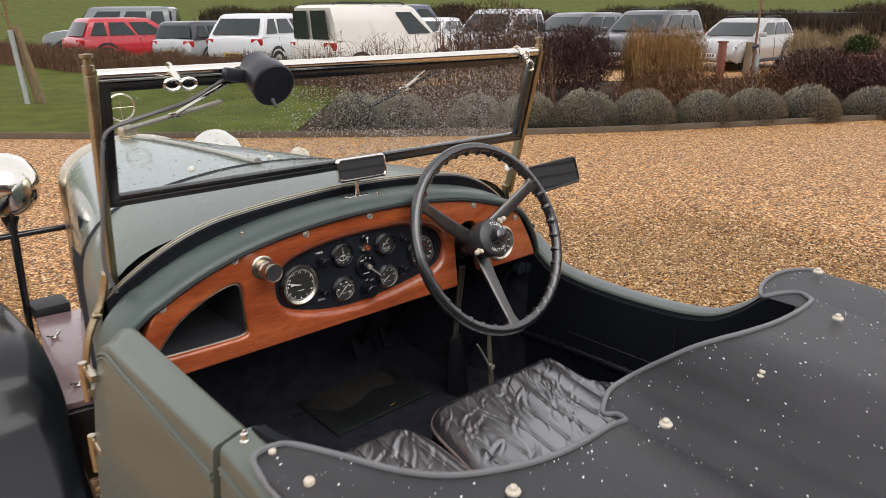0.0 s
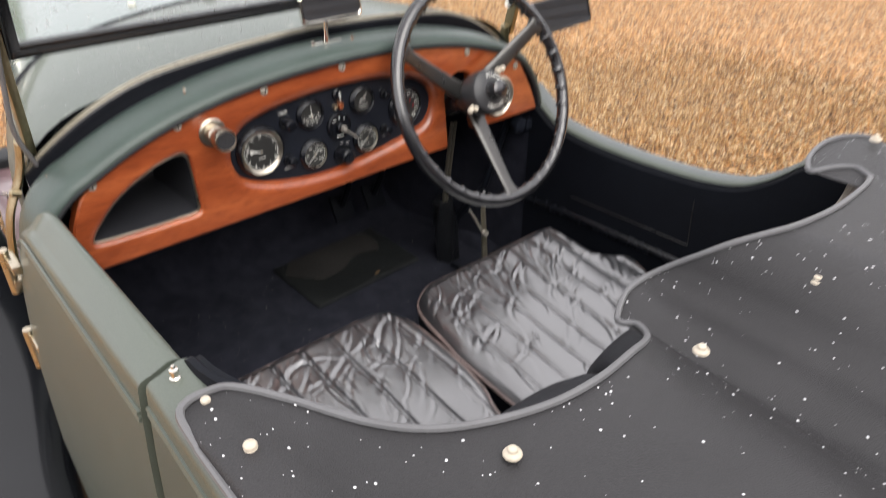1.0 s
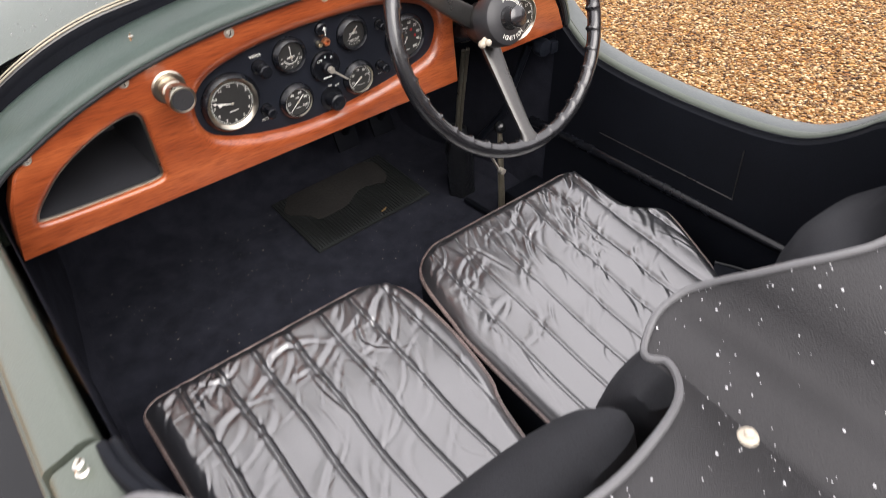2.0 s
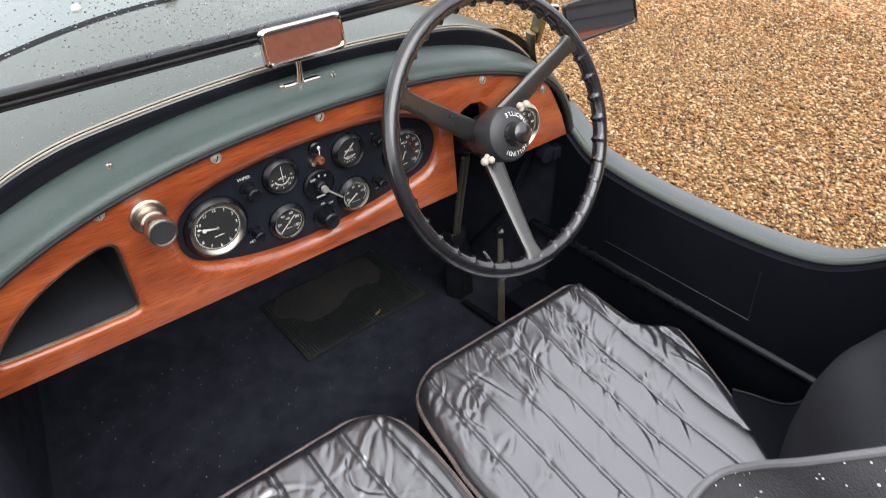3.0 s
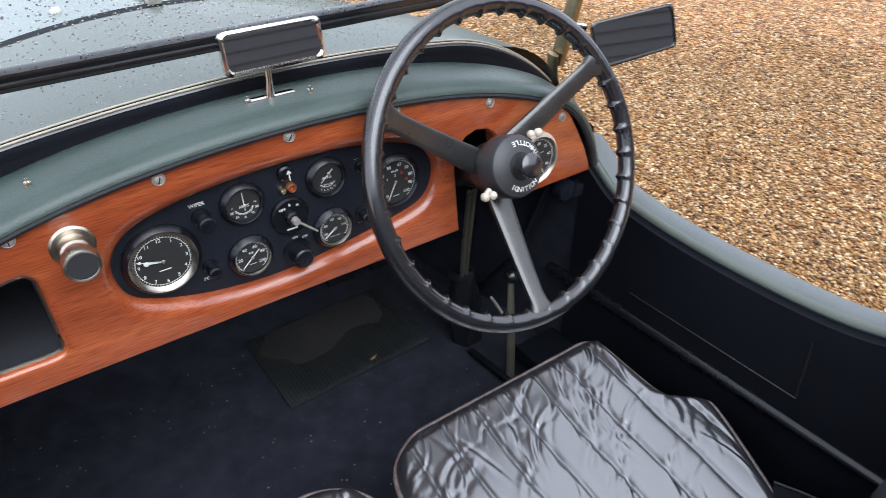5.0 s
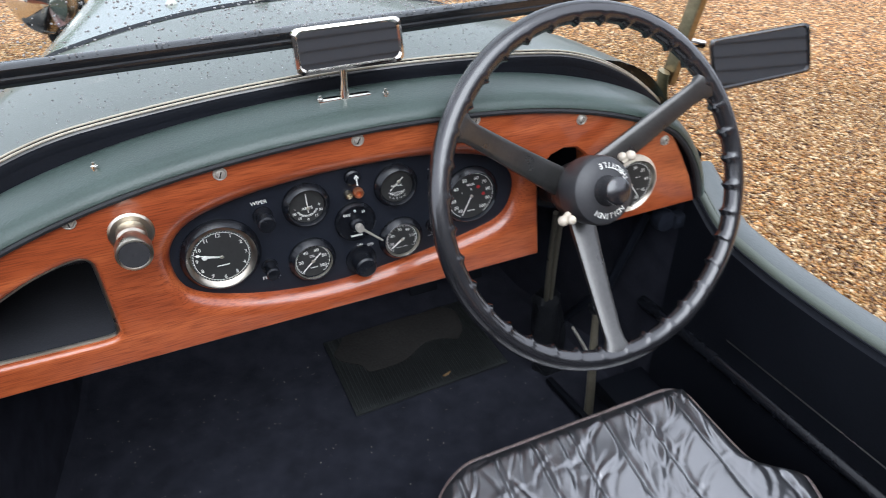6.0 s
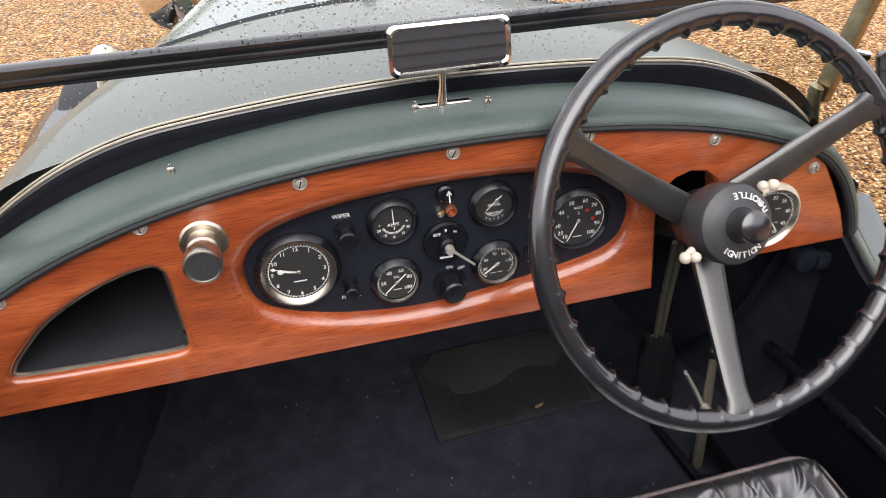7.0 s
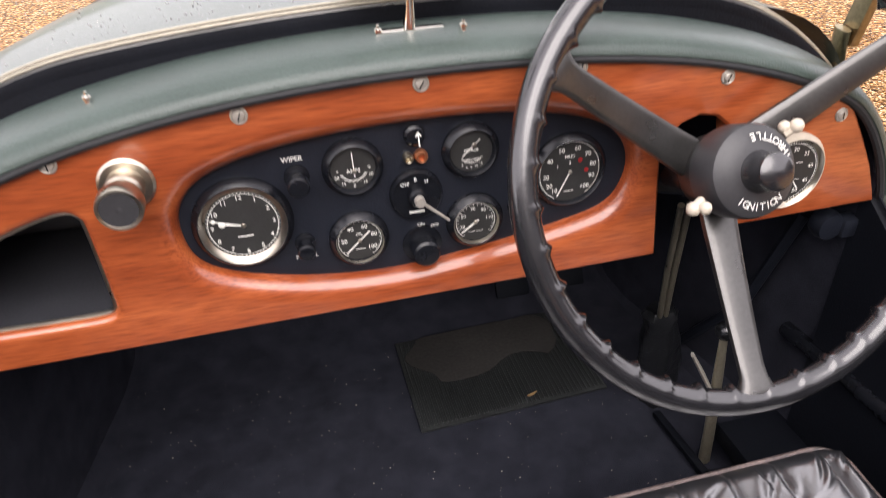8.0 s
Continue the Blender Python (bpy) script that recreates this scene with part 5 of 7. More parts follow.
bm = bmesh.new()
m = Matrix.Translation((-0.225, -0.025, 1.506)) @ Vector((-0.02, -0.92, -0.38)).to_track_quat('Z', 'Y').to_matrix().to_4x4()
revolve(bm, [(0, -0.040), (0.024, -0.040), (0.029, -0.036), (0.031, -0.01), (0.035, 0.0), (0.037, 0.028), (0.0365, 0.031), (0.034, 0.033), (0.031, 0.0325), (0, 0.030)], m, 36)
tube(bm, [m @ Vector((0.0, -0.026, 0.03)), m @ Vector((0.002, -0.034, 0.044))], [0.005, 0.002], 8)
box(bm, (0.05, 0.02, 0.022), pose(-0.262, 0.0, 1.509, 0, 10, 0), 0.005)
wiper_motor = part("wiper_motor", bm, M_PANEL, screen, "black wiper motor housing")
bm = bmesh.new()
tube(bm, spline([(-0.478, 0.095, 1.15), (-0.494, 0.080, 1.208), (-0.490, 0.068, 1.276), (-0.484, 0.052, 1.344), (-0.480, 0.038, 1.403), (-0.468, 0.036, 1.435), (-0.423, 0.034, 1.449), (-0.340, 0.030, 1.470), (-0.290, 0.025, 1.496), (-0.262, 0.010, 1.510)], 5), 0.0035, 8)
part("wiper_cable", bm, M_PIPING, wiper_motor, "grey wiper cable")


def wiper(a, b, pivot, blade, label):
    bm = bmesh.new()
    a, b, pivot = Vector(a), Vector(b), Vector(pivot)
    m = (a + b) / 2
    tube(bm, [a, m, b], 0.0040, 8, mi=1)
    tube(bm, [pivot, m + Vector((0, -0.006, 0.003))], [0.004, 0.003], 6)
    box(bm, (0.02, 0.008, 0.008), Matrix.Translation(m), 0.002)
    return part("wiper", bm, [M_CHROME, blade], screen, label)


wiper(scr(-0.436, 1.431, 0.012), scr(-0.273, 1.463, 0.012), scr(-0.245, 1.502, 0.012), M_STEEL, "nickel wiper arm and blade")
wiper(scr(0.043, 1.426, 0.012), scr(0.208, 1.487, 0.012), scr(0.20, 1.502, 0.012), M_RUBBER, "wiper with a black blade")


def wing_nut(x, tilt, name="wing_nut"):
    bm = bmesh.new()
    c = scr(x, 1.515, -0.012)
    tube(bm, [c + Vector((0, -0.002, 0.004)), c + Vector((0.002, -0.02, -0.010))], 0.006, 10)
    m = Matrix.Translation(c + Vector((0.003, -0.022, -0.013))) @ pose(0, 0, 0, 90, tilt, 0)
    for s in (-1, 1):
        loop = [m @ Vector((s * (0.013 + 0.0125 * math.cos(a)), 0.0085 * math.sin(a), 0)) for a in np.linspace(0, 2 * math.pi, 17)[:-1]]
        tube(bm, loop, 0.0028, 6, closed=True)
    rings = [scr(x, 1.518) + Vector((0.0, 0.014 * math.cos(a), 0.014 * math.sin(a))) for a in np.linspace(0, 2 * math.pi, 13)[:-1]]
    tube(bm, rings, 0.003, 6, closed=True, up=(1, 0, 0))
    return part(name, bm, M_CHROME, screen, "bright wing nut clamp")


wing_nut(-0.365, 0)
wing_nut(0.435, 55)


# ---- wings, lamps and running gear ----
WING = [(2.45, 0.40, 0.52), (2.2, 0.57, 0.52), (1.9, 0.67, 0.515), (1.6, 0.71, 0.505), (1.3, 0.72, 0.49), (1.1, 0.722, 0.475), (0.95, 0.715, 0.47), (0.86, 0.69, 0.47), (0.80, 0.645, 0.47), (0.765, 0.59, 0.472), (0.72, 0.545, 0.475), (0.64, 0.505, 0.48), (0.5, 0.465, 0.49), (0.35, 0.44, 0.52), (0.2, 0.43, 0.55), (-0.05, 0.425, 0.565), (-0.5, 0.425, 0.575), (-1.4, 0.425, 0.575)]


def wing(side):
    bm = bmesh.new()
    path = spline([(y, z, x) for y, z, x in WING], 4)
    rings = []
    for p in path:
        y, z, xi = (p.x, p.y, p.z) if side < 0 else (p.x, p.y - 0.10, p.z)
        drop = lerp(y, ((0.34, 0.05), (0.60, 0.08), (0.72, 0.20), (0.80, 0.40), (1.2, 0.40), (1.5, 0.16)))
        w = 0.36
        sec = [(xi + 0.004, z - drop), (xi, z - 0.02), (xi + 0.002, z + 0.0), (xi + 0.006, z + 0.08), (xi + 0.016, z + 0.17), (xi + 0.036, z + 0.235), (xi + 0.080, z + 0.27), (xi + w * 0.55, z + 0.275), (xi + w * 0.8, z + 0.21), (xi + w * 0.95, z + 0.08), (xi + w, z - 0.04), (xi + w - 0.01, z - 0.05), (xi + w * 0.8, z + 0.10), (xi + w * 0.5, z + 0.14), (xi + 0.05, z + 0.03), (xi + 0.014, z - 0.05)]
        rings.append([(side * x, y, zz if zz <= z else z + (zz - z) * 0.24) for x, zz in sec])
    loft(bm, rings, closed=True, caps=True)
    bmesh.ops.recalc_face_normals(bm, faces=bm.faces)
    return part("front_wing", bm, M_WING, car, "glossy black swept front wing reflecting the sky", smooth=50)


for s in (-1, 1):
    w = wing(s)
    bm = bmesh.new()
    revolve(bm, [(0.0005, -0.075), (0.02, -0.062), (0.038, -0.035), (0.046, 0.0), (0.047, 0.03), (0.044, 0.036), (0, 0.04)], pose(s * 0.545, 1.25, 1.088 if s > 0 else 0.985, -90) @ Matrix.Scale(0.72, 4), 24)
    tube(bm, [(s * 0.60, 1.25, 0.70), (s * 0.56, 1.25, 0.98), (s * 0.545, 1.25, 1.07 if s > 0 else 0.97)], 0.010, 10)
    part("side_lamp", bm, M_CREAM, w, "pale teardrop side lamp")

for s in (-1, 1):
    bm = bmesh.new()
    prof = [(r * 0.70, h * 0.70) for r, h in ((0.0005, -0.17), (0.05, -0.162), (0.09, -0.14), (0.125, -0.105), (0.146, -0.06), (0.156, -0.01), (0.160, 0.02), (0.163, 0.03), (0.158, 0.04))]
    revolve(bm, prof, pose(s * 0.384, 1.65, 1.046, -90), 40)
    lamp = part("headlamp", bm, M_CHROME, car, "large bright nickel headlamp bowl", smooth=50)
    bm = bmesh.new()
    revolve(bm, [(0.110, 0.027), (0.07, 0.039), (0, 0.043)], pose(s * 0.384, 1.65, 1.046, -90), 32)
    part("lens", bm, M_WHITE, lamp)
    bm = bmesh.new()
    tube(bm, [(s * 0.390, 1.62, 0.935), (s * 0.390, 1.62, 0.89), (s * 0.398, 1.62, 0.59), (s * 0.40, 1.62, 0.40)], [0.018, 0.014, 0.012, 0.012], 12)
    revolve(bm, [(0.034, 0.03), (0.028, 0.0), (0.020, -0.02), (0.016, -0.04)], pose(s * 0.390, 1.63, 0.935), 20)
    part("lamp_post", bm, M_BLACK, lamp, "black lamp post")
bm = bmesh.new()
tube(bm, [(-0.60, 1.62, 0.878), (0.60, 1.62, 0.878)], 0.011, 10)
part("lamp_bar", bm, M_BLACK, car, "black cross bar between the headlamps")

bm = bmesh.new()
box(bm, (0.150, 0.72, 0.02), pose(-0.355, 1.20, 0.572, 0, 0, -7), 0.004)
tray = part("valance_lid", bm, M_MAUVE, car, "pinkish painted metal valance lid")
bm = bmesh.new()
box(bm, (0.140, 0.76, 0.22), pose(-0.352, 1.20, 0.450, 0, 0, -7), 0.006)
part("valance", bm, M_BLACK, tray, "black valance under the lid")
for x, y in ((-0.376, 1.337), (-0.405, 0.94)):
    bm = bmesh.new()
    revolve(bm, [(0.012, 0), (0.012, 0.006), (0.007, 0.009), (0, 0.010)], pose(x, y, 0.582), 14)
    for q in (-1, 1):
        tube(bm, [(x, y, 0.588), (x + q * 0.014, y + q * 0.006, 0.594), (x + q * 0.022, y + q * 0.01, 0.599)], [0.004, 0.005, 0.003], 8)
    part("lid_nut", bm, M_CHROME, tray, "bright wing nut")
bm = bmesh.new()
box(bm, (0.12, 0.12, 0.05), pose(-0.325, 1.63, 0.585), 0.012)
part("valance_box", bm, M_RUBBER, tray, "black rubber box")
for x, y in ((-0.13, 0.598), (0.074, 0.573), (0.02, 1.30)):
    bm = bmesh.new()
    z = 1.2445 - 0.48 * x * x - 0.042 * (y - 0.6)
    revolve(bm, [(0.009, -0.006), (0.009, 0.003), (0.006, 0.007), (0, 0.008)], pose(x, y, z), 14)
    part("bonnet_button", bm, M_WHITE, bonnet, "bright bonnet button")

for s in (-1, 1):
    for y in (1.72, -1.60):
        r = 0.40
        bm = bmesh.new()
        revolve(bm, [(r - 0.13, -0.05), (r - 0.10, -0.068), (r - 0.04, -0.07), (r - 0.008, -0.055), (r, -0.03), (r, 0.03), (r - 0.008, 0.055), (r - 0.04, 0.07), (r - 0.10, 0.068), (r - 0.13, 0.05)], pose(s * 0.72, y, r, 0, 90), 48)
        tyre = part("wheel", bm, M_RUBBER, car, "wire wheel with a black tyre")
        bm = bmesh.new()
        revolve(bm, [(r - 0.13, 0.05), (r - 0.145, 0.03), (r - 0.145, -0.03), (r - 0.13, -0.05)], pose(s * 0.72, y, r, 0, 90), 48)
        revolve(bm, [(0, -0.08), (0.05, -0.08), (0.055, 0.0), (0.05, 0.08), (0, 0.08)], pose(s * 0.72, y, r, 0, 90), 20)
        for k in range(36):
            a = 2 * math.pi * k / 36
            e = 0.05 if k % 2 else -0.05
            tube(bm, [(s * 0.72 + e, y + 0.05 * math.cos(a), r + 0.05 * math.sin(a)), (s * 0.72, y + 0.25 * math.cos(a + 0.3), r + 0.25 * math.sin(a + 0.3))], 0.003, 4)
        part("wire_rim", bm, M_GREEN, tyre)

# rear tail of the body, closing the car behind the cover
bm = bmesh.new()
loft(bm, [section(*q) for q in ((0.53, 1.10, 0.12, 0.10, 0.50, -0.95), (0.53, 1.115, 0.12, 0.10, 0.50, -1.6), (0.52, 1.11, 0.12, 0.12, 0.50, -2.25), (0.46, 1.0, 0.12, 0.2, 0.52, -2.55))])
part("tail", bm, M_GREEN, car, "sage green rear body")
bm = bmesh.new()
box(bm, (0.46, 3.9, 0.16), pose(0, -0.3, 0.47), 0.01)
part("chassis", bm, M_BLACK, car, "black chassis")
bm = bmesh.new()
tube(bm, [(-0.565, -0.56, 0.86), (-0.580, -0.575, 0.86)], 0.012, 12)
tube(bm, [(-0.582, -0.575, 0.885), (-0.584, -0.575, 0.86), (-0.580, -0.56, 0.81)], [0.008, 0.011, 0.007], 10)
part("door_handle", bm, M_BRASS, rear_left, "nickel door handle")
bm = bmesh.new()
loft(bm, [[(x + 0.010, y, z - 0.04), (x + 0.012, y, z - 0.006), (x + 0.009, y, z + 0.002), (x + 0.004, y, z + 0.001), (x + 0.001, y, z + 0.005), (x - 0.005, y, z + 0.004), (x - 0.008, y, z - 0.004)] for x, y, z in spline([(-0.500, -0.462, 1.152), (-0.498, -0.472, 1.160), (-0.497, -0.495, 1.162), (-0.492, -0.52, 1.163), (-0.486, -0.54, 1.163)], 3)])
part("draught_welt", bm, M_TRIM, rear_left, "black welted edge trim")

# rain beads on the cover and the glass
# clear drops drawn opaque: their sky glint is put into the pale colour
M_BEAD_GLINT = mat("rain_drop_glint", (0.46, 0.46, 0.46), 0.08, var=0.7, scale=420, fine=1200, bump=0, spec=1.0)
M_DROP_GLINT = mat("rain_bead_glint", (0.80, 0.80, 0.82), 0.12, var=0.1, scale=200, fine=900, bump=0, spec=1.0)


def beads(name, pts, parent, material, label):
    """Many small flattened drops in one mesh: (place, normal, radius)."""
    V, Fc = [], []
    for p, n, r in pts:
        n = Vector(n).normalized()
        a = n.orthogonal().normalized()
        b = n.cross(a)
        base = len(V)
        for k in range(6):
            t = k * math.pi / 3
            V.append(p + (a * math.cos(t) + b * math.sin(t)) * r)
        for k in range(6):
            t = k * math.pi / 3
            V.append(p + (a * math.cos(t) + b * math.sin(t)) * r * 0.6 + n * r * 0.45)
        V.append(p + n * r * 0.6)
        for k in range(6):
            j = (k + 1) % 6
            Fc.append((base + k, base + j, base + 6 + j, base + 6 + k))
            Fc.append((base + 6 + k, base + 6 + j, base + 12))
    me = bpy.data.meshes.new(name)
    me.from_pydata([tuple(v) for v in V], [], Fc)
    me.materials.append(material)
    me.shade_smooth()
    ob = new(name, me)
    ob.parent = parent
    return tagged(ob, label, kind="stuff")


rng = random.Random(11)
pts = []
for k in range(1500):
    j = rng.randint(0, 38)
    i = rng.randint(1, nf - 3)
    p = rows[j][i].lerp(rows[j][i + 1], rng.random()).lerp(rows[j + 1][i], rng.random() * 0.5)
    pts.append((p, Vector((0, 0, 1)), rng.choice((0.0004, 0.0005, 0.0006, 0.0007, 0.0009, 0.0011, 0.0015))))
beads("rain_on_cover", pts, cover, M_DROP_GLINT, "rain beads on the cover, sky glint painted white")

rng = random.Random(23)
pts = []
for k in range(15000):
    u = rng.random()
    x = -0.465 + 0.93 * u
    z = rng.uniform(1.326, 1.494)
    if rng.random() > 0.06 + 1.5 * max(0.0, u - 0.12):
        continue
    pts.append((scr(x, z, -0.0006), Vector((0, -0.94, -0.34)), rng.choice((0.0005, 0.0007, 0.0009, 0.0011, 0.0014))))
for k in range(500):
    x = rng.uniform(-0.47, 0.2)
    pts.append((scr(x, rng.uniform(arch_z(x) + 0.006, 1.302), -0.0006), Vector((0, -0.94, -0.34)), rng.choice((0.0004, 0.0006, 0.0009))))
beads("rain_on_glass", pts, screen, M_BEAD_GLINT, "fine rain drops on the glass, glint painted in")
pts = []
for k in range(700):
    x, y = rng.uniform(-0.30, 0.30), rng.uniform(0.13, 1.1)
    zt = lerp(y, ((0.098, 1.262), (0.22, 1.264), (0.38, 1.259), (0.5, 1.247), (0.68, 1.242), (0.95, 1.230), (1.22, 1.214)))
    kk = lerp(y, ((0.098, 0.29), (0.38, 0.36), (0.5, 0.42), (0.68, 0.50), (0.95, 0.68), (1.22, 0.95)))
    pts.append((Vector((x, y, zt - kk * x * x)), Vector((0, 0, 1)), rng.choice((0.0003, 0.0004, 0.0005, 0.0008))))
beads("rain_on_bonnet", pts, scuttle, M_DROP_GLINT, "rain beads on the bonnet, sky glint painted white")
M_LINT = mat("pale_lint", (0.30, 0.28, 0.24), 0.9, var=0.5, scale=90, fine=600, bump=0)
pts = []
for k in range(520):
    pts.append((Vector((rng.uniform(-0.45, 0.36), rng.uniform(-0.16, 0.42), 0.6005)), Vector((rng.uniform(-0.5, 0.5), rng.uniform(-0.5, 0.5), 1)), rng.choice((0.0004, 0.0005, 0.0006, 0.0006, 0.0008, 0.0013))))
beads("carpet_lint", pts, floor, M_LINT, "pale specks of grit and lint on the carpet")


# ---- plants ----
def blades(name, items, material, label, category, group=""):
    """Thin two-triangle twigs or leaves: (base, tip, width), in one mesh."""
    V, Fc = [], []
    for a, b, w in items:
        d = b - a
        s = d.cross(Vector((0.3, 0.5, 0.8)))
        if s.length < 1e-6:
            s = Vector((1, 0, 0))
        s = s.normalized() * w / 2
        k = len(V)
        V += [a - s, a + s, a + d * 0.6 + s * 0.8, b, a + d * 0.6 - s * 0.8]
        Fc += [(k, k + 1, k + 2, k + 4), (k + 4, k + 2, k + 3)]
    me = bpy.data.meshes.new(name)
    me.from_pydata([tuple(v) for v in V], [], Fc)
    me.materials.append(material)
    ob = new(name, me)
    return tagged(ob, label, category, group, "stuff" if not group else "")


def leafy(name, lo, hi):
    """Foliage whose every blade takes its own tone."""
    m = bpy.data.materials.new(name)
    m.use_nodes = True
    t = m.node_tree
    b = t.nodes["Principled BSDF"]
    g = t.nodes.new("ShaderNodeNewGeometry")
    mix = t.nodes.new("ShaderNodeMixRGB")
    mix.inputs[1].default_value = (*lo, 1)
    mix.inputs[2].default_value = (*hi, 1)
    t.links.new(g.outputs["Random Per Island"], mix.inputs[0])
    n = t.nodes.new("ShaderNodeTexNoise")
    n.inputs["Scale"].default_value = 2.5
    co = t.nodes.new("ShaderNodeTexCoord")
    t.links.new(co.outputs["Object"], n.inputs["Vector"])
    mr = t.nodes.new("ShaderNodeMapRange")
    mr.inputs["To Min"].default_value = 0.6
    mr.inputs["To Max"].default_value = 1.4
    t.links.new(n.outputs[0], mr.inputs[0])
    sc = t.nodes.new("ShaderNodeVectorMath")
    sc.operation = "SCALE"
    t.links.new(mix.outputs[0], sc.inputs[0])
    t.links.new(mr.outputs[0], sc.inputs["Scale"])
    t.links.new(sc.outputs[0], b.inputs["Base Color"])
    b.inputs["Roughness"].default_value = 0.9
    b.inputs["Specular IOR Level"].default_value = 0.15
    return m


L_LAV = leafy("lavender_leaves", (0.13, 0.115, 0.085), (0.38, 0.35, 0.27))
L_PURPLE = leafy("purple_twigs", (0.045, 0.026, 0.024), (0.15, 0.085, 0.075))
L_BROWN = leafy("brown_twigs_leafy", (0.07, 0.040, 0.025), (0.22, 0.13, 0.085))
L_STRAW = leafy("straw_stems", (0.15, 0.075, 0.03), (0.38, 0.235, 0.095))
L_RUST = leafy("rust_stems", (0.12, 0.062, 0.033), (0.27, 0.15, 0.085))
L_GREY = leafy("grey_straw", (0.20, 0.14, 0.08), (0.40, 0.30, 0.18))
L_DARK = leafy("dark_far_hedge", (0.022, 0.017, 0.012), (0.075, 0.055, 0.035))
L_BOX = leafy("box_leaves", (0.02, 0.04, 0.012), (0.07, 0.11, 0.035))


def dome_bush(c, rx, ry, h, n, ln, w, material, rng):
    """Blades that stand out of a low dome."""
    items = []
    c = Vector(c)
    for _ in range(n):
        a = rng.uniform(0, 2 * math.pi)
        ez = rng.random()
        e = math.acos(ez)
        k = rng.uniform(0.72, 1.0) * (1 + 0.08 * math.sin(3 * a + c.x * 5))
        d = Vector((math.sin(e) * math.cos(a), math.sin(e) * math.sin(a), math.cos(e)))
        p = c + Vector((d.x * rx * k, d.y * ry * k, d.z * h * k))
        o = (d + Vector((rng.uniform(-.5, .5), rng.uniform(-.5, .5), rng.uniform(0, 0.9)))).normalized()
        items.append((p - o * ln * 0.5, p + o * ln * rng.uniform(0.3, 0.7), w * rng.uniform(0.6, 1.4)))
    return items


rng = random.Random(5)
LAV = [(4.35, 8.05), (5.0, 7.6), (5.85, 7.05), (6.45, 6.5), (7.05, 6.02), (7.85, 5.55), (8.72, 5.12), (9.50, 4.80), (10.42, 4.42), (11.45, 3.95), (12.5, 3.45)]
# dark solids inside bushes: shade between the blades put into their colour
M_INNER_SHADE = mat("bush_inner_shade", (0.03, 0.026, 0.02), 0.95, var=0.3, scale=8, fine=60, bump=0.5)
for x, y in LAV:
    k = rng.uniform(0.92, 1.08)
    ob = blades("lavender_bush", dome_bush((x, y, 0.03), 0.50 * k, 0.48 * k, 0.47 * k, 13000, 0.030, 0.012, L_LAV, rng), L_LAV, "clipped grey-green lavender mound in the bed", "shrub", "lavender mounds along the edging")
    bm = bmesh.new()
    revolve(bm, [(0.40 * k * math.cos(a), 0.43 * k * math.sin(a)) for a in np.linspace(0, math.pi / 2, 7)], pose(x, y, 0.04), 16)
    part("core", bm, M_INNER_SHADE, ob)


def screen_of(a, b, depth, n, h0, h1, lean, w, rng, branch=0.3):
    """Upright stems along a line, with side twigs."""
    a, b = Vector((*a, 0.03)), Vector((*b, 0.03))
    d = (b - a).normalized()
    nn = Vector((-d.y, d.x, 0))
    items = []
    for _ in range(n):
        t = rng.random()
        p = a.lerp(b, t) + nn * rng.uniform(-depth, depth)
        env = h0 + (h1 - h0) * rng.random() ** 0.6
        env *= 0.9 + 0.12 * math.sin(t * 23) + 0.08 * math.sin(t * 61)
        q = p + Vector((rng.uniform(-lean, lean), rng.uniform(-lean, lean), env))
        items.append((p, q, w * rng.uniform(0.6, 1.4)))
        if rng.random() < branch:
            for _ in range(3):
                s = p.lerp(q, rng.uniform(0.35, 0.95))
                items.append((s, s + Vector((rng.uniform(-.22, .22), rng.uniform(-.22, .22), rng.uniform(0.02, 0.2))), w * 0.9))
    return items


def cloud(c, r, n, ln, w, rng):
    """Twigs and leaves filling an uneven rounded mass."""
    items = []
    c = Vector(c)
    for _ in range(n):
        d = Vector((rng.gauss(0, 1), rng.gauss(0, 1), rng.gauss(0, 1))).normalized()
        k = rng.random() ** 0.4 * (1 + 0.15 * noise.noise(d * 2.5 + c))
        p = c + Vector((d.x * r[0] * k, d.y * r[1] * k, d.z * r[2] * k))
        if p.z < 0.03:
            continue
        o = Vector((rng.uniform(-1, 1), rng.uniform(-1, 1), rng.uniform(-0.2, 1.2))).normalized()
        items.append((p, p + o * ln * rng.uniform(0.5, 1.3), w * rng.uniform(0.6, 1.5)))
    return items


blades("twig_hedge", screen_of((1.3, 33.0), (3.15, 21.6), 0.55, 12000, 0.35, 0.72, 0.10, 0.011, rng), L_BROWN, "low leafless reddish-brown twig hedge beside the lawn", "hedge")
blades("twig_hedge", screen_of((3.15, 21.6), (7.4, 12.4), 0.55, 14000, 0.35, 0.72, 0.10, 0.010, rng), L_BROWN, "low leafless reddish-brown twig hedge in the bed", "hedge")
blades("bare_shrub", screen_of((5.2, 11.6), (9.0, 8.6), 0.5, 420, 0.8, 1.35, 0.25, 0.010, rng, 0.9), L_BROWN, "tall bare brown shrub stems in the bed", "shrub")
blades("spindly_shrub", cloud((8.85, 10.15, 0.95), (1.15, 0.8, 0.95), 7500, 0.10, 0.011, rng) + screen_of((7.85, 10.75), (9.65, 9.45), 0.4, 160, 1.0, 1.75, 0.3, 0.018, rng, 0.9), L_BROWN, "open twiggy shrub with small reddish leaves", "shrub")
blades("purple_shrub", cloud((9.5, 8.6, 0.72), (0.85, 0.8, 0.68), 12000, 0.10, 0.011, rng), L_PURPLE, "dense dark purple-brown leafless shrub", "shrub")
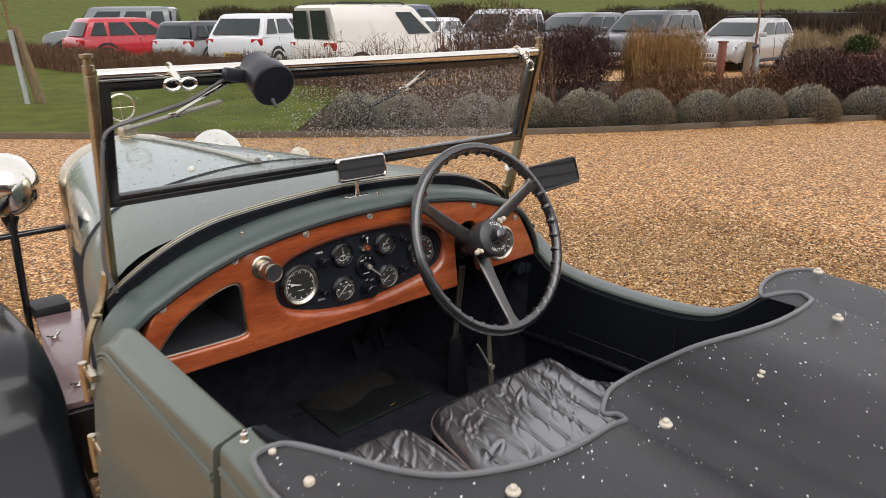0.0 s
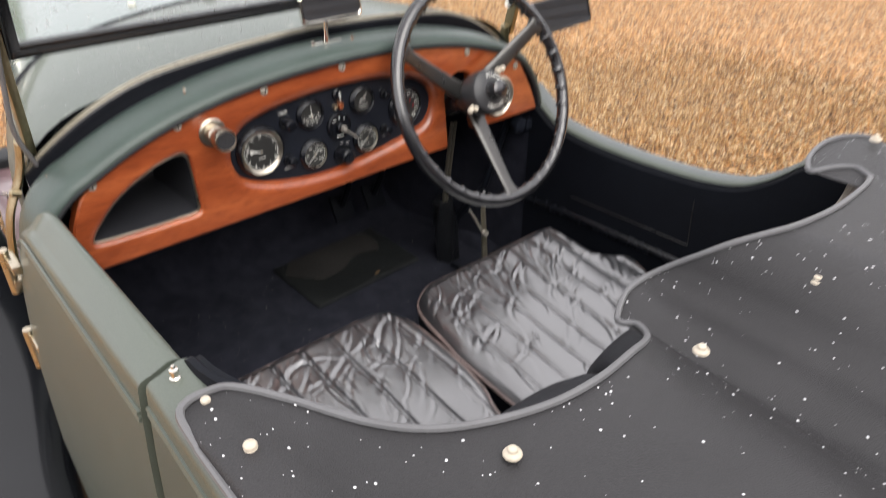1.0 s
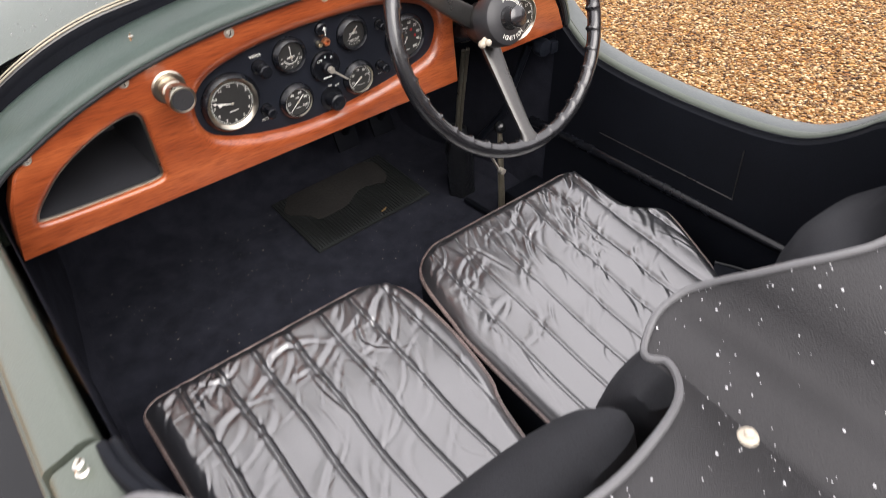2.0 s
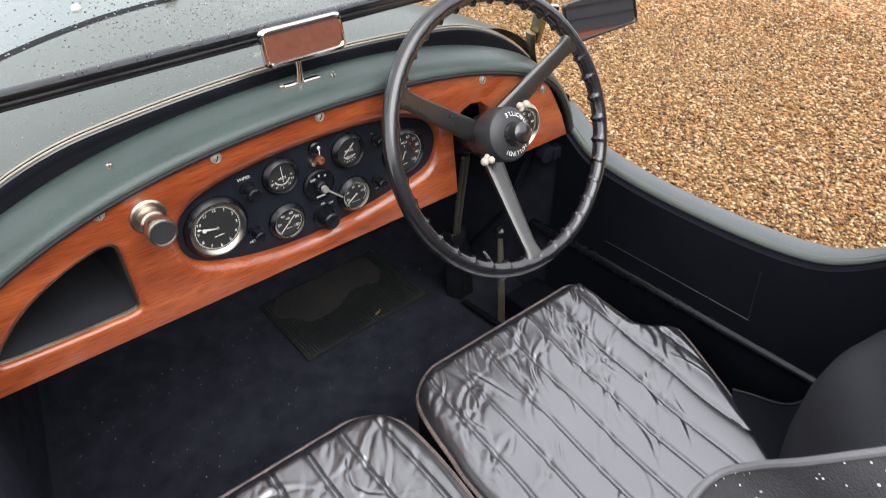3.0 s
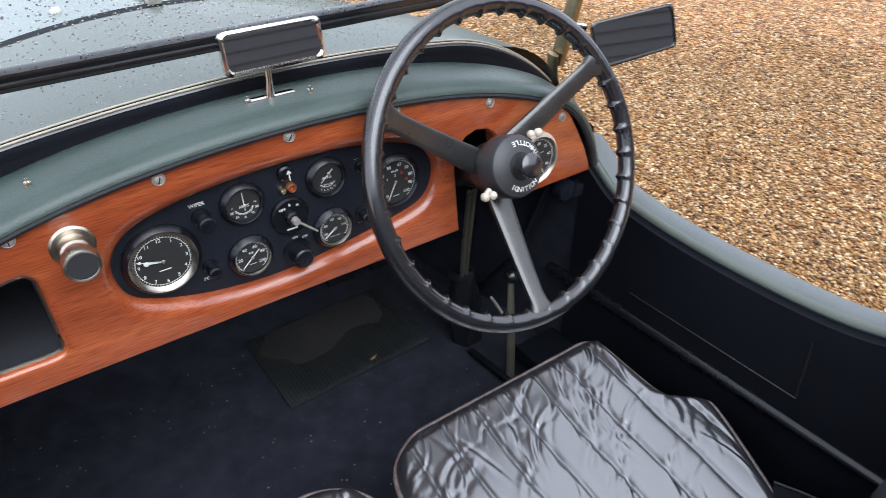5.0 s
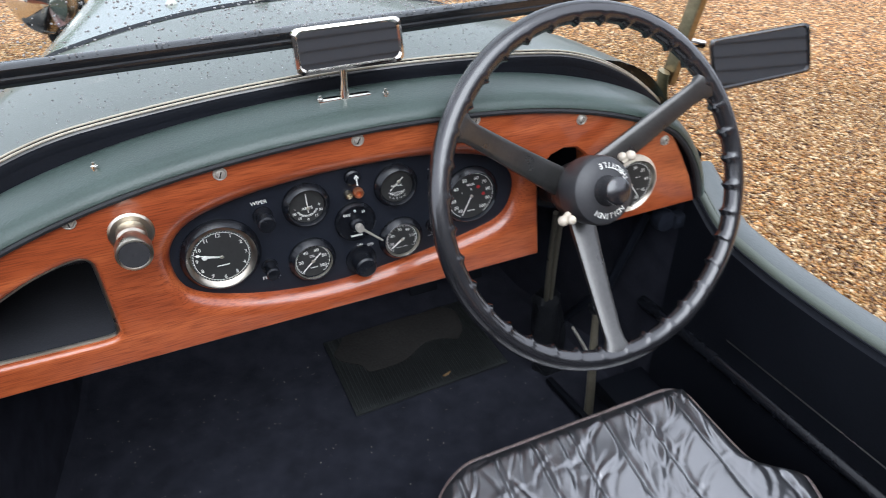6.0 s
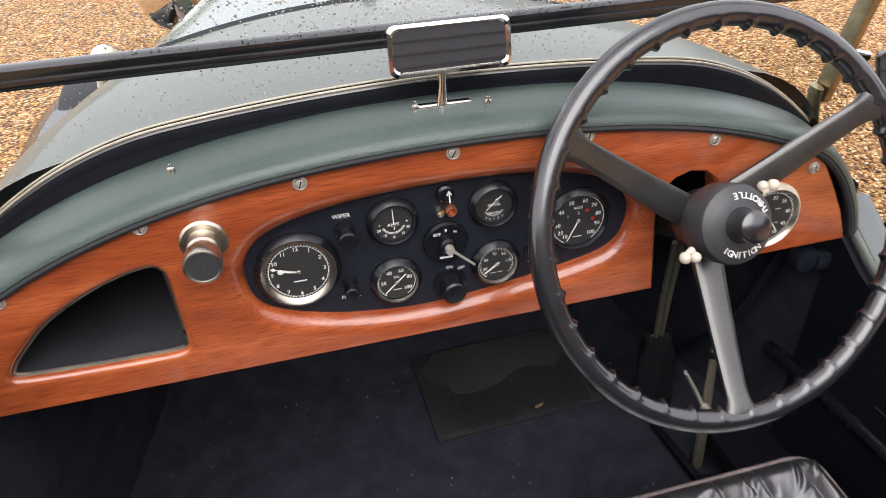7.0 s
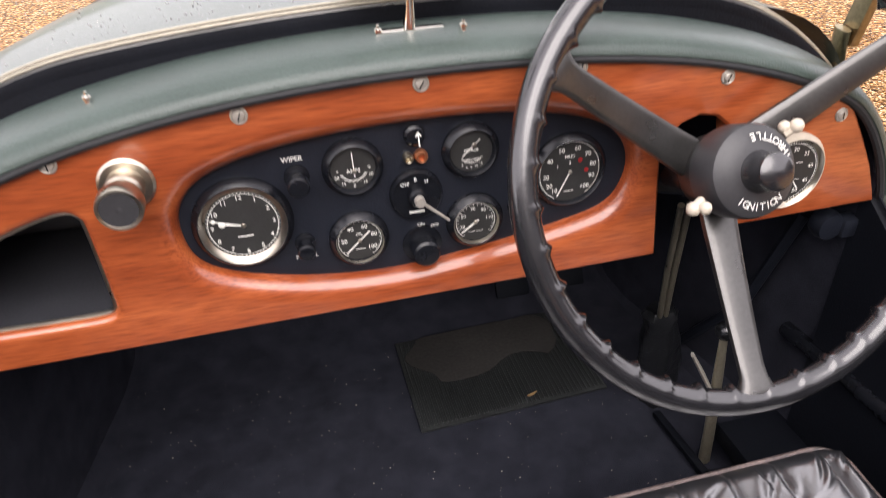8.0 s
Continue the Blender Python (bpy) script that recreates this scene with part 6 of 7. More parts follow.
blades("dogwood", screen_of((10.45, 8.05), (11.5, 7.35), 0.5, 3400, 0.75, 1.40, 0.2, 0.008, rng, 0.5), L_STRAW, "upright straw-coloured dogwood stems", "shrub")
blades("rust_shrub", cloud((10.6, 7.1, 0.25), (1.5, 0.9, 0.42), 7000, 0.11, 0.010, rng) + cloud((12.3, 6.1, 0.22), (1.3, 0.8, 0.40), 6000, 0.11, 0.010, rng), L_RUST, "low rust-brown shrub", "shrub")
blades("plum_shrub", cloud((13.15, 5.75, 0.42), (1.25, 0.8, 0.52), 10000, 0.10, 0.011, rng) + cloud((14.4, 5.2, 0.40), (1.2, 0.8, 0.48), 8000, 0.10, 0.011, rng), L_PURPLE, "low dark plum-coloured shrub", "shrub")
blades("tall_grass", screen_of((17.5, 8.7), (18.6, 5.0), 0.5, 8000, 0.75, 1.22, 0.2, 0.011, rng, 0.2), L_GREY, "tall dry straw-coloured ornamental grass", "grass")
blades("far_hedge", screen_of((14.0, 44.0), (48.0, 14.0), 1.2, 22000, 1.4, 2.1, 0.3, 0.04, rng, 0.4), L_DARK, "dark clipped field hedge behind the parking", "hedge")
# dark sheet behind the stems; its colour holds the hedge's inner shade
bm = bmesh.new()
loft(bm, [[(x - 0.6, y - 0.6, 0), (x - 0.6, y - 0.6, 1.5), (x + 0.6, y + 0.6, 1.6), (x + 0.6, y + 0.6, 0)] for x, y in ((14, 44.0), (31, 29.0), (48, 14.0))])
tagged(part("hedge_inner_shade", bm, M_INNER_SHADE), "sheet standing for shade inside the field hedge", "hedge", kind="stuff")

bm = bmesh.new()
loft(bm, [[(-60, 52, 0.0), (-40, 75, 1.5), (0, 150, 7), (30, 320, 16)], [(5, 42, 0.05), (30, 65, 1.6), (70, 130, 7), (140, 280, 16)], [(60, 8, 0.05), (80, 30, 1.6), (150, 70, 7), (300, 130, 16)]])
tagged(part("far_field", bm, M_GRASS), "far green field rising behind the hedge", "field", kind="structure")
bm = bmesh.new()
rings = [[(p.x, p.y, 0.03), (q.x, q.y, 0.03)] for p, q in [(Vector((-30, 36, 0)), Vector((-14, 58, 0))), (Vector((-8, 30, 0)), Vector((6, 52, 0))), (Vector((2.2, 27, 0)), Vector((12, 43, 0)))]]
loft(bm, rings)
tagged(part("far_lawn", bm, M_GRASS), "green verge beyond the parked cars", "lawn", kind="structure")


# ---- parked cars ----
M_TYRE = mat("tyre", (0.02, 0.02, 0.02), 0.8, var=0.2, scale=8, fine=80, bump=0.2)
M_ALLOY = mat("alloy_rim", (0.35, 0.36, 0.37), 0.35, metal=0.8, var=0.1, scale=20, fine=80, bump=0.02)
M_CARGLASS = mat("car_window_glass", (0.026, 0.034, 0.034), 0.05, var=0.3, scale=3, fine=20, bump=0, spec=0.34)
M_TAIL = mat("red_lamp", (0.40, 0.02, 0.02), 0.2, var=0.1, scale=20, fine=100, bump=0)
M_LAMP = mat("clear_lamp", (0.24, 0.26, 0.28), 0.12, var=0.15, scale=30, fine=100, bump=0)
M_BUMPER = mat("dark_plastic", (0.03, 0.03, 0.032), 0.6, var=0.2, scale=10, fine=90, bump=0.1)
M_PLATE = mat("plate", (0.70, 0.55, 0.08), 0.5, var=0.05, scale=20, fine=100, bump=0)
M_PLATEW = mat("plate_white", (0.75, 0.75, 0.72), 0.5, var=0.05, scale=20, fine=100, bump=0)


def paint(name, rgb, metal=0.0):
    return mat(name, rgb, 0.3, metal=metal, var=0.06, scale=2.5, fine=40, bump=0.0, coat=0.7)


def fair(bm, rings, per=3):
    """Skins rings with smooth curves between them."""
    lines = [spline(line, per) for line in zip(*rings)]
    loft(bm, [list(ring) for ring in zip(*lines)], closed=True, caps=True)


def parked_car(label, place, heading, material, L=4.3, W=1.8, H=1.5, nose=0.95, belt=0.95, hood=1.15, tail_slope=0.35, screen_slope=0.75, tail_up=0.0, category="car", side_glass=True, split_rear=False, dark_lower=False, roof_rails=False, roof_mat=None):
    """A parked car, x ahead in its own frame: lofted body, glasshouse with panes, wheels, lamps, plates."""
    ob = thing("parked_car", label, category)
    ob.matrix_world = Matrix.Translation((*place, 0)) @ Matrix.Rotation(radians(90 - heading), 4, "Z")
    f, r = L / 2, -L / 2
    xs_front = f - hood
    stations = [(r, 0.45, belt * 0.80, 0.80), (r + 0.05, 0.30, belt * 0.96, 0.90), (r + 0.30, 0.24, belt + tail_up, 0.97), (r + L * 0.25, 0.22, belt + 0.01, 1.0), (0, 0.22, belt, 1.0), (xs_front - 0.1, 0.22, belt, 1.0), (xs_front + 0.2, 0.23, belt - 0.02, 0.985), (f - 0.35, 0.25, nose * 0.93, 0.94), (f - 0.08, 0.30, nose * 0.80, 0.86), (f, 0.38, nose * 0.62, 0.78)]
    bm = bmesh.new()
    rings = []
    for x, zb, zt, k in stations:
        w = W / 2 * k
        rings.append([(x, -w * 0.94, zb), (x, -w, zb + (zt - zb) * 0.35), (x, -w * 0.985, zb + (zt - zb) * 0.75), (x, -w * 0.93, zt - 0.02), (x, -w * 0.80, zt), (x, 0, zt + 0.03), (x, w * 0.80, zt), (x, w * 0.93, zt - 0.02), (x, w * 0.985, zb + (zt - zb) * 0.75), (x, w, zb + (zt - zb) * 0.35), (x, w * 0.94, zb)])
    fair(bm, rings)
    body = part("body", bm, material, ob, smooth=50)
    # glasshouse
    b0, b1 = xs_front + 0.12, r + 0.12
    t0, t1 = xs_front - screen_slope, r + tail_slope
    wb, wt = W / 2 * 0.93, W / 2 * 0.74
    zb, zr = belt - 0.03, H
    bm = bmesh.new()

    def ghring(x0, x1, w, z, cr=0.0):
        n = 8
        pts = []
        for i in range(n + 1):
            y = -w + 2 * w * i / n
            pts.append((x0 - cr * (y / w) ** 2, y, z))
        for i in range(n + 1):
            y = w - 2 * w * i / n
            pts.append((x1 + cr * 0.5 * (y / w) ** 2, y, z))
        return pts

    g = [ghring(b0, b1, wb, zb, 0.12), ghring(b0 * 0.5 + t0 * 0.5, b1 * 0.5 + t1 * 0.5, (wb + wt) / 2 + 0.012, (zb + zr) / 2, 0.12), ghring(t0 + 0.05, t1 - 0.02, wt + 0.02, zr - 0.07, 0.1), ghring(t0 - 0.12, t1 + 0.08, wt - 0.05, zr - 0.015, 0.06), ghring(t0 - 0.5, t1 + 0.4, wt - 0.25, zr, 0.02)]
    fair(bm, g, 1)
    part("cabin", bm, roof_mat or material, ob, smooth=50)
    for u in (0.255, 0.555, 0.90):
        for s in (-1, 1):
            bm = bmesh.new()
            x = r + 0.12 + (b0 - r - 0.12) * u
            tube(bm, [(x, s * W / 2 * 1.002, 0.30), (x + 0.02, s * W / 2 * 1.004, 0.52), (x + 0.02, s * W / 2 * 0.99, 0.76), (x, s * W / 2 * 0.94, belt - 0.03)], 0.006, 5)
            part("door_seam", bm, M_BUMPER, ob)
    for s in (-1, 1):
        bm = bmesh.new()
        box(bm, (L * 0.52, 0.04, 0.10), pose(0, s * (W / 2 * 0.965), 0.26), 0.015)
        part("sill", bm, M_BUMPER, ob)

    def pane(name, quad, out):
        bm = bmesh.new()
        q = [Vector(p) for p in quad]
        n = (q[1] - q[0]).cross(q[3] - q[0]).normalized()
        if n.dot(Vector(out)) < 0:
            n = -n
        prism(bm, [p + n * 0.006 for p in q], n * 0.012)
        part(name, bm, M_CARGLASS, ob, smooth=0)

    def ghp(u, v, side):
        """Point on the side of the glasshouse: u from rear to front, v from belt to roof."""
        xb, xt = b1 + (b0 - b1) * u, t1 + (t0 - t1) * u
        return (xb + (xt - xb) * v - 0.02, side * (wb + (wt + 0.02 - wb) * v + 0.022 * math.sin(v * math.pi)), zb + (zr - 0.07 - zb) * v)

    va, vb = 0.16, 0.86
    if side_glass:
        for s in (-1, 1):
            for u0, u1 in ((0.07, 0.24), (0.27, 0.54), (0.57, 0.88)):
                pane("side_window", [ghp(u0, va, s), ghp(u1, va, s), ghp(u1 - 0.02, vb, s), ghp(u0 + 0.02, vb, s)], (0, s, 0))
    else:
        for s in (-1, 1):
            pane("side_window", [ghp(0.70, va, s), ghp(0.93, va, s), ghp(0.90, vb, s), ghp(0.72, vb, s)], (0, s, 0))

    def end_pane(name, x_low, x_high, sgn, cr):
        bm = bmesh.new()
        rows_ = []
        for v in (0.13, 0.5, 0.88):
            x = x_low + (x_high - x_low) * v
            w = (wb + (wt + 0.02 - wb) * v) * (1 + 0.02 * math.sin(v * math.pi))
            z = zb + (zr - 0.07 - zb) * v
            rows_.append([(x + sgn * (0.045 - cr * (k / 6) ** 2 * 0.8), w * 0.86 * k / 6, z + 0.004) for k in range(-6, 7)])
        loft(bm, rows_)
        part(name, bm, M_CARGLASS, ob)

    end_pane("windscreen", b0, t0 + 0.05, 1, 0.11)
    if split_rear:
        for s in (-1, 1):
            zs = [zb + (zr - 0.07 - zb) * v for v in (0.05, 0.92)]
            pane("rear_window", [(b1 - 0.045, s * wb * 0.09, zs[0]), (b1 - 0.035, s * wb * 0.80, zs[0]), (t1 - 0.055, s * wb * 0.74, zs[1]), (t1 - 0.065, s * wb * 0.09, zs[1])], (-1, 0, 0.1))
    else:
        end_pane("rear_window", b1, t1 - 0.02, -1, 0.055)
    for sx in (f - 0.85, r + 0.80):
        for s in (-1, 1):
            bm = bmesh.new()
            R = 0.33
            m = pose(sx, s * (W / 2 - 0.10), R, 90)
            revolve(bm, [(R - 0.11, -0.10), (R - 0.02, -0.11), (R, -0.08), (R, 0.08), (R - 0.02, 0.11), (R - 0.11, 0.10)], m, 28)
            tyre = part("wheel", bm, M_TYRE, ob)
            bm = bmesh.new()
            for q in (-0.095, 0.095):
                revolve(bm, [(R - 0.10, q), (R - 0.13, q * 0.8), (0.06, q * 0.85), (0, q * 0.95)], m, 20)
            part("rim", bm, M_ALLOY, tyre)
            bm = bmesh.new()
            revolve(bm, [(R + 0.10, -0.002), (R + 0.02, -0.006)], pose(sx, s * (W / 2 + 0.0), R + 0.02, 90), 28)
            part("wheel_arch", bm, M_BUMPER, ob)
    for s in (-1, 1):
        bm = bmesh.new()
        box(bm, (0.16, 0.34, 0.15), pose(f - 0.15, s * (W / 2 - 0.28), nose * 0.72, 0, 12, s * 14), 0.04)
        part("headlight", bm, M_LAMP, ob)
        bm = bmesh.new()
        box(bm, (0.12, 0.30, 0.17), pose(r + 0.09, s * (W / 2 - 0.20), belt * 0.86, 0, -8, s * -14), 0.03)
        part("tail_light", bm, M_TAIL, ob)
        bm = bmesh.new()
        box(bm, (0.10, 0.20, 0.13), pose(xs_front - 0.12, s * (W / 2 + 0.06), belt + 0.06), 0.04)
        part("door_mirror", bm, material, ob)
    bm = bmesh.new()
    box(bm, (0.10, W * 0.80, 0.22), pose(r + 0.03, 0, 0.40), 0.04)
    part("rear_bumper", bm, M_BUMPER if dark_lower else material, ob)
    bm = bmesh.new()
    box(bm, (0.10, W * 0.72, 0.20), pose(f - 0.05, 0, 0.40), 0.04)
    part("front_bumper", bm, M_BUMPER if dark_lower else material, ob)
    bm = bmesh.new()
    box(bm, (0.03, W * 0.42, 0.11), pose(f - 0.055, 0, nose * 0.66, 0, 8), 0.02)
    part("grille", bm, M_BUMPER, ob)
    for x, mm in ((r - 0.03, M_PLATE), (f + 0.012, M_PLATEW)):
        bm = bmesh.new()
        box(bm, (0.012, 0.52, 0.11), pose(x, 0, 0.56 if x < 0 else 0.44), 0.003, mi=0)
        for k in range(6):
            box(bm, (0.004, 0.05, 0.07), pose(x + (0.007 if x > 0 else -0.007), -0.19 + k * 0.075, 0.56 if x < 0 else 0.44), mi=1)
        part("number_plate", bm, [mm, M_BUMPER], ob)
    if roof_rails:
        for s in (-1, 1):
            bm = bmesh.new()
            tube(bm, [(t0 - 0.25, s * wt * 0.86, zr + 0.0), (t0 - 0.35, s * wt * 0.86, zr + 0.05), (t1 + 0.35, s * wt * 0.86, zr + 0.05), (t1 + 0.2, s * wt * 0.86, zr + 0.0)], 0.018, 6)
            part("roof_rail", bm, M_BUMPER, ob)
    return ob


P_RED, P_WHITE, P_SILVER = paint("red_car_paint", (0.42, 0.015, 0.025)), paint("white_car_paint", (0.58, 0.59, 0.60)), paint("silver_car_paint", (0.46, 0.47, 0.48), 0.3)
P_PEARL = paint("pearl_grey_car_paint", (0.36, 0.36, 0.35), 0.2)
P_BLACK, P_GREYG, P_CREAM, P_NAVY = paint("dark_car_paint", (0.025, 0.027, 0.032)), paint("grey_green_car_paint", (0.16, 0.18, 0.18), 0.2), paint("cream_white_van_paint", (0.66, 0.63, 0.57)), paint("navy_car_paint", (0.03, 0.04, 0.08))
parked_car("grey-green boxy off-roader with a pale roof line", (5.4, 27.85), -62, P_GREYG, 4.7, 1.95, 1.88, 1.10, 1.12, 1.25, 0.22, 0.45)
parked_car("bright red family hatchback", (5.3, 24.6), 80, P_RED, 4.2, 1.76, 1.52, 0.90, 0.93, 1.0, 0.45, 0.80)
parked_car("silver compact hatchback with a dark roof and red lamps", (6.92, 21.37), 62, P_SILVER, 3.8, 1.70, 1.42, 0.92, 0.93, 1.0, 0.30, 0.55, roof_mat=P_BLACK)
parked_car("white compact off-roader with wide red tail lamps", (8.0, 19.3), 55, P_WHITE, 4.4, 1.85, 1.62, 1.0, 1.04, 1.1, 0.55, 0.75, dark_lower=True)
parked_car("cream-white panel van with dark rear windows", (8.72, 14.53), 80, P_CREAM, 4.3, 1.78, 1.80, 1.0, 1.05, 0.95, 0.10, 0.65, category="van", side_glass=False, split_rear=True, roof_rails=True)
parked_car("white hatchback among the parked cars", (14.62, 20.95), -125, P_WHITE, 4.0, 1.75, 1.45, 0.9, 0.93, 1.0, 0.4, 0.8)
parked_car("silver-grey people carrier among the parked cars", (14.76, 17.16), -115, P_SILVER, 4.5, 1.85, 1.72, 1.0, 1.0, 0.95, 0.3, 0.95)
parked_car("black estate car with chrome window lines", (17.48, 16.44), -99, P_BLACK, 4.6, 1.85, 1.60, 0.98, 1.0, 1.15, 0.4, 0.85)
parked_car("black off-roader with silver roof rails", (17.94, 13.65), -103, P_BLACK, 4.6, 1.88, 1.66, 1.0, 1.03, 1.15, 0.35, 0.75, roof_rails=True)
parked_car("white compact car facing the gravel drive", (19.37, 11.39), -99, P_PEARL, 4.25, 1.75, 1.42, 0.88, 0.92, 1.25, 0.5, 0.75, roof_rails=True)
parked_car("navy van behind the parked cars", (16.1, 24.8), 80, P_NAVY, 4.8, 1.9, 1.95, 1.1, 1.1, 1.0, 0.2, 0.6, category="van", side_glass=False)

# ---- young trees, posts, pot ----
M_STAKE = mat("weathered_stake", (0.20, 0.14, 0.08), 0.9, var=0.3, scale=6, fine=90, bump=0.4)
M_GUARD = mat("grey_tree_guard", (0.34, 0.36, 0.36), 0.6, var=0.15, scale=10, fine=90, bump=0.1)


def young_tree(x, y, h, label, lean=0.0, seed=1):
    ob = thing("young_tree", label, "tree")
    rng = random.Random(seed)
    bm = bmesh.new()
    top = Vector((x + lean, y, h))
    tube(bm, [(x, y, 0.0), (x + lean * 0.4, y, h * 0.45), top], [0.03, 0.022, 0.008], 8)
    for k in range(9):
        p = Vector((x, y, 0)).lerp(top, rng.uniform(0.5, 0.98))
        q = p + Vector((rng.uniform(-0.4, 0.4), rng.uniform(-0.4, 0.4), rng.uniform(0.25, 0.6)))
        tube(bm, [p, p.lerp(q, 0.5) + Vector((0, 0, 0.03)), q], [0.010, 0.007, 0.003], 5)
    part("trunk", bm, M_TWIG, ob)
    items = []
    for k in range(90):
        p = Vector((x, y, 0)).lerp(top, rng.uniform(0.55, 1.0)) + Vector((rng.uniform(-.3, .3), rng.uniform(-.3, .3), rng.uniform(0, .4)))
        items.append((p, p + Vector((rng.uniform(-.12, .12), rng.uniform(-.12, .12), rng.uniform(0.05, .2))), 0.008))
    crown = blades("crown", items, L_BROWN, "", "")
    crown.parent = ob
    return ob


t1 = young_tree(0.74, 13.86, 3.0, "leafless young tree tied to stakes in the lawn", -0.1, 2)
bm = bmesh.new()
tube(bm, [(0.76, 13.81, 0.05), (0.70, 13.81, 1.36)], 0.045, 10)
part("tree_guard", bm, M_GUARD, t1, "grey plastic tree guard")
for a, b in (((1.03, 13.66, 0.0), (0.79, 13.66, 1.42)), ((0.93, 13.86, 0.0), (0.77, 13.86, 1.42))):
    bm = bmesh.new()
    tube(bm, [a, b], 0.04, 8)
    part("stake", bm, M_STAKE, t1, "brown timber stake")
t2 = young_tree(13.0, 7.05, 3.2, "leafless young tree beside a timber post", 0.05, 4)
bm = bmesh.new()
tube(bm, [(13.02, 7.0, 0.02), (13.05, 7.0, 0.78)], 0.05, 10)
part("tree_guard", bm, M_GUARD, t2, "pale perforated tree guard")
bm = bmesh.new()
tube(bm, [(12.86, 7.1, 0.0), (12.88, 7.1, 1.02)], 0.07, 10)
part("stake", bm, M_STAKE, t2, "pale timber stake")
bm = bmesh.new()
tube(bm, [(12.88, 7.06, 0.93), (13.03, 7.0, 0.95)], 0.035, 8)
part("tie", bm, M_BUMPER, t2, "black rubber tie")
M_RUST = mat("rusty_brown_paint", (0.22, 0.07, 0.04), 0.7, var=0.3, scale=8, fine=90, bump=0.2)
bm = bmesh.new()
box(bm, (0.14, 0.14, 0.95), pose(14.25, 8.6, 0.475), 0.02)
box(bm, (0.18, 0.18, 0.04), pose(14.25, 8.6, 0.95), 0.01)
tagged(part("bollard", bm, M_RUST), "short reddish-brown square bollard", "bollard")
pot = thing("plant_pot", "terracotta pot with a clipped green box ball", "plant pot")
M_TERRA = mat("terracotta", (0.36, 0.13, 0.08), 0.8, var=0.2, scale=6, fine=90, bump=0.2)
bm = bmesh.new()
revolve(bm, [(0, 0), (0.26, 0), (0.38, 0.52), (0.43, 0.53), (0.44, 0.62), (0.40, 0.63), (0.38, 0.58), (0, 0.58)], pose(17.4, 7.0, 0.0), 28)
part("pot", bm, M_TERRA, pot)
bx = blades("box_ball", cloud((17.4, 7.0, 0.78), (0.36, 0.36, 0.30), 2200, 0.06, 0.022, random.Random(9)), L_BOX, "", "")
bx.parent = pot

# ---- barn behind the camera ----
M_BOARD = mat("black_weatherboard", (0.035, 0.036, 0.04), 0.6, var=0.3, scale=3, fine=60, bump=0.4, stretch=(0.3, 1, 6))
M_BRICK = mat("red_brick", (0.30, 0.11, 0.065), 0.85, var=0.35, scale=9, fine=60, bump=0.4)
M_TILE = mat("dark_roof_tile", (0.10, 0.07, 0.06), 0.85, var=0.3, scale=5, fine=40, bump=0.4)
barn = thing("barn", "black weatherboarded barn on a red brick plinth", "barn")
bm = bmesh.new()
box(bm, (48, 0.4, 1.75), pose(6, -10.0, 0.875))
part("brick_plinth", bm, M_BRICK, barn, "red brick plinth", smooth=0)
bm = bmesh.new()
box(bm, (48, 0.25, 3.05), pose(6, -10.05, 3.275))
part("wall", bm, M_BOARD, barn, smooth=0)
for k in range(15):
    bm = bmesh.new()
    box(bm, (48, 0.035, 0.20), pose(6, -9.87, 1.86 + k * 0.195, 9), 0.004, 1)
    part("board", bm, M_BOARD, barn, smooth=0)
bm = bmesh.new()
loft(bm, [[(x, -9.5, 4.7), (x, -13.5, 7.2), (x, -17.5, 4.7)] for x in (-18.5, 30.5)])
part("roof", bm, M_TILE, barn, smooth=0)
cart = thing("cart_shed", "black boarded cart shed on low red brick", "shed")
bm = bmesh.new()
box(bm, (0.4, 9, 1.2), pose(20, -5.0, 0.6))
part("brick_plinth", bm, M_BRICK, cart, "red brick plinth", smooth=0)
bm = bmesh.new()
box(bm, (0.25, 9, 4.2), pose(20.05, -5.0, 3.3))
part("wall", bm, M_BOARD, cart, smooth=0)
bm = bmesh.new()
loft(bm, [[(19.6, y, 5.3), (23.2, y, 8.6), (26.8, y, 5.3)] for y in (-9.7, -0.3)])
part("roof", bm, M_TILE, cart, smooth=0)

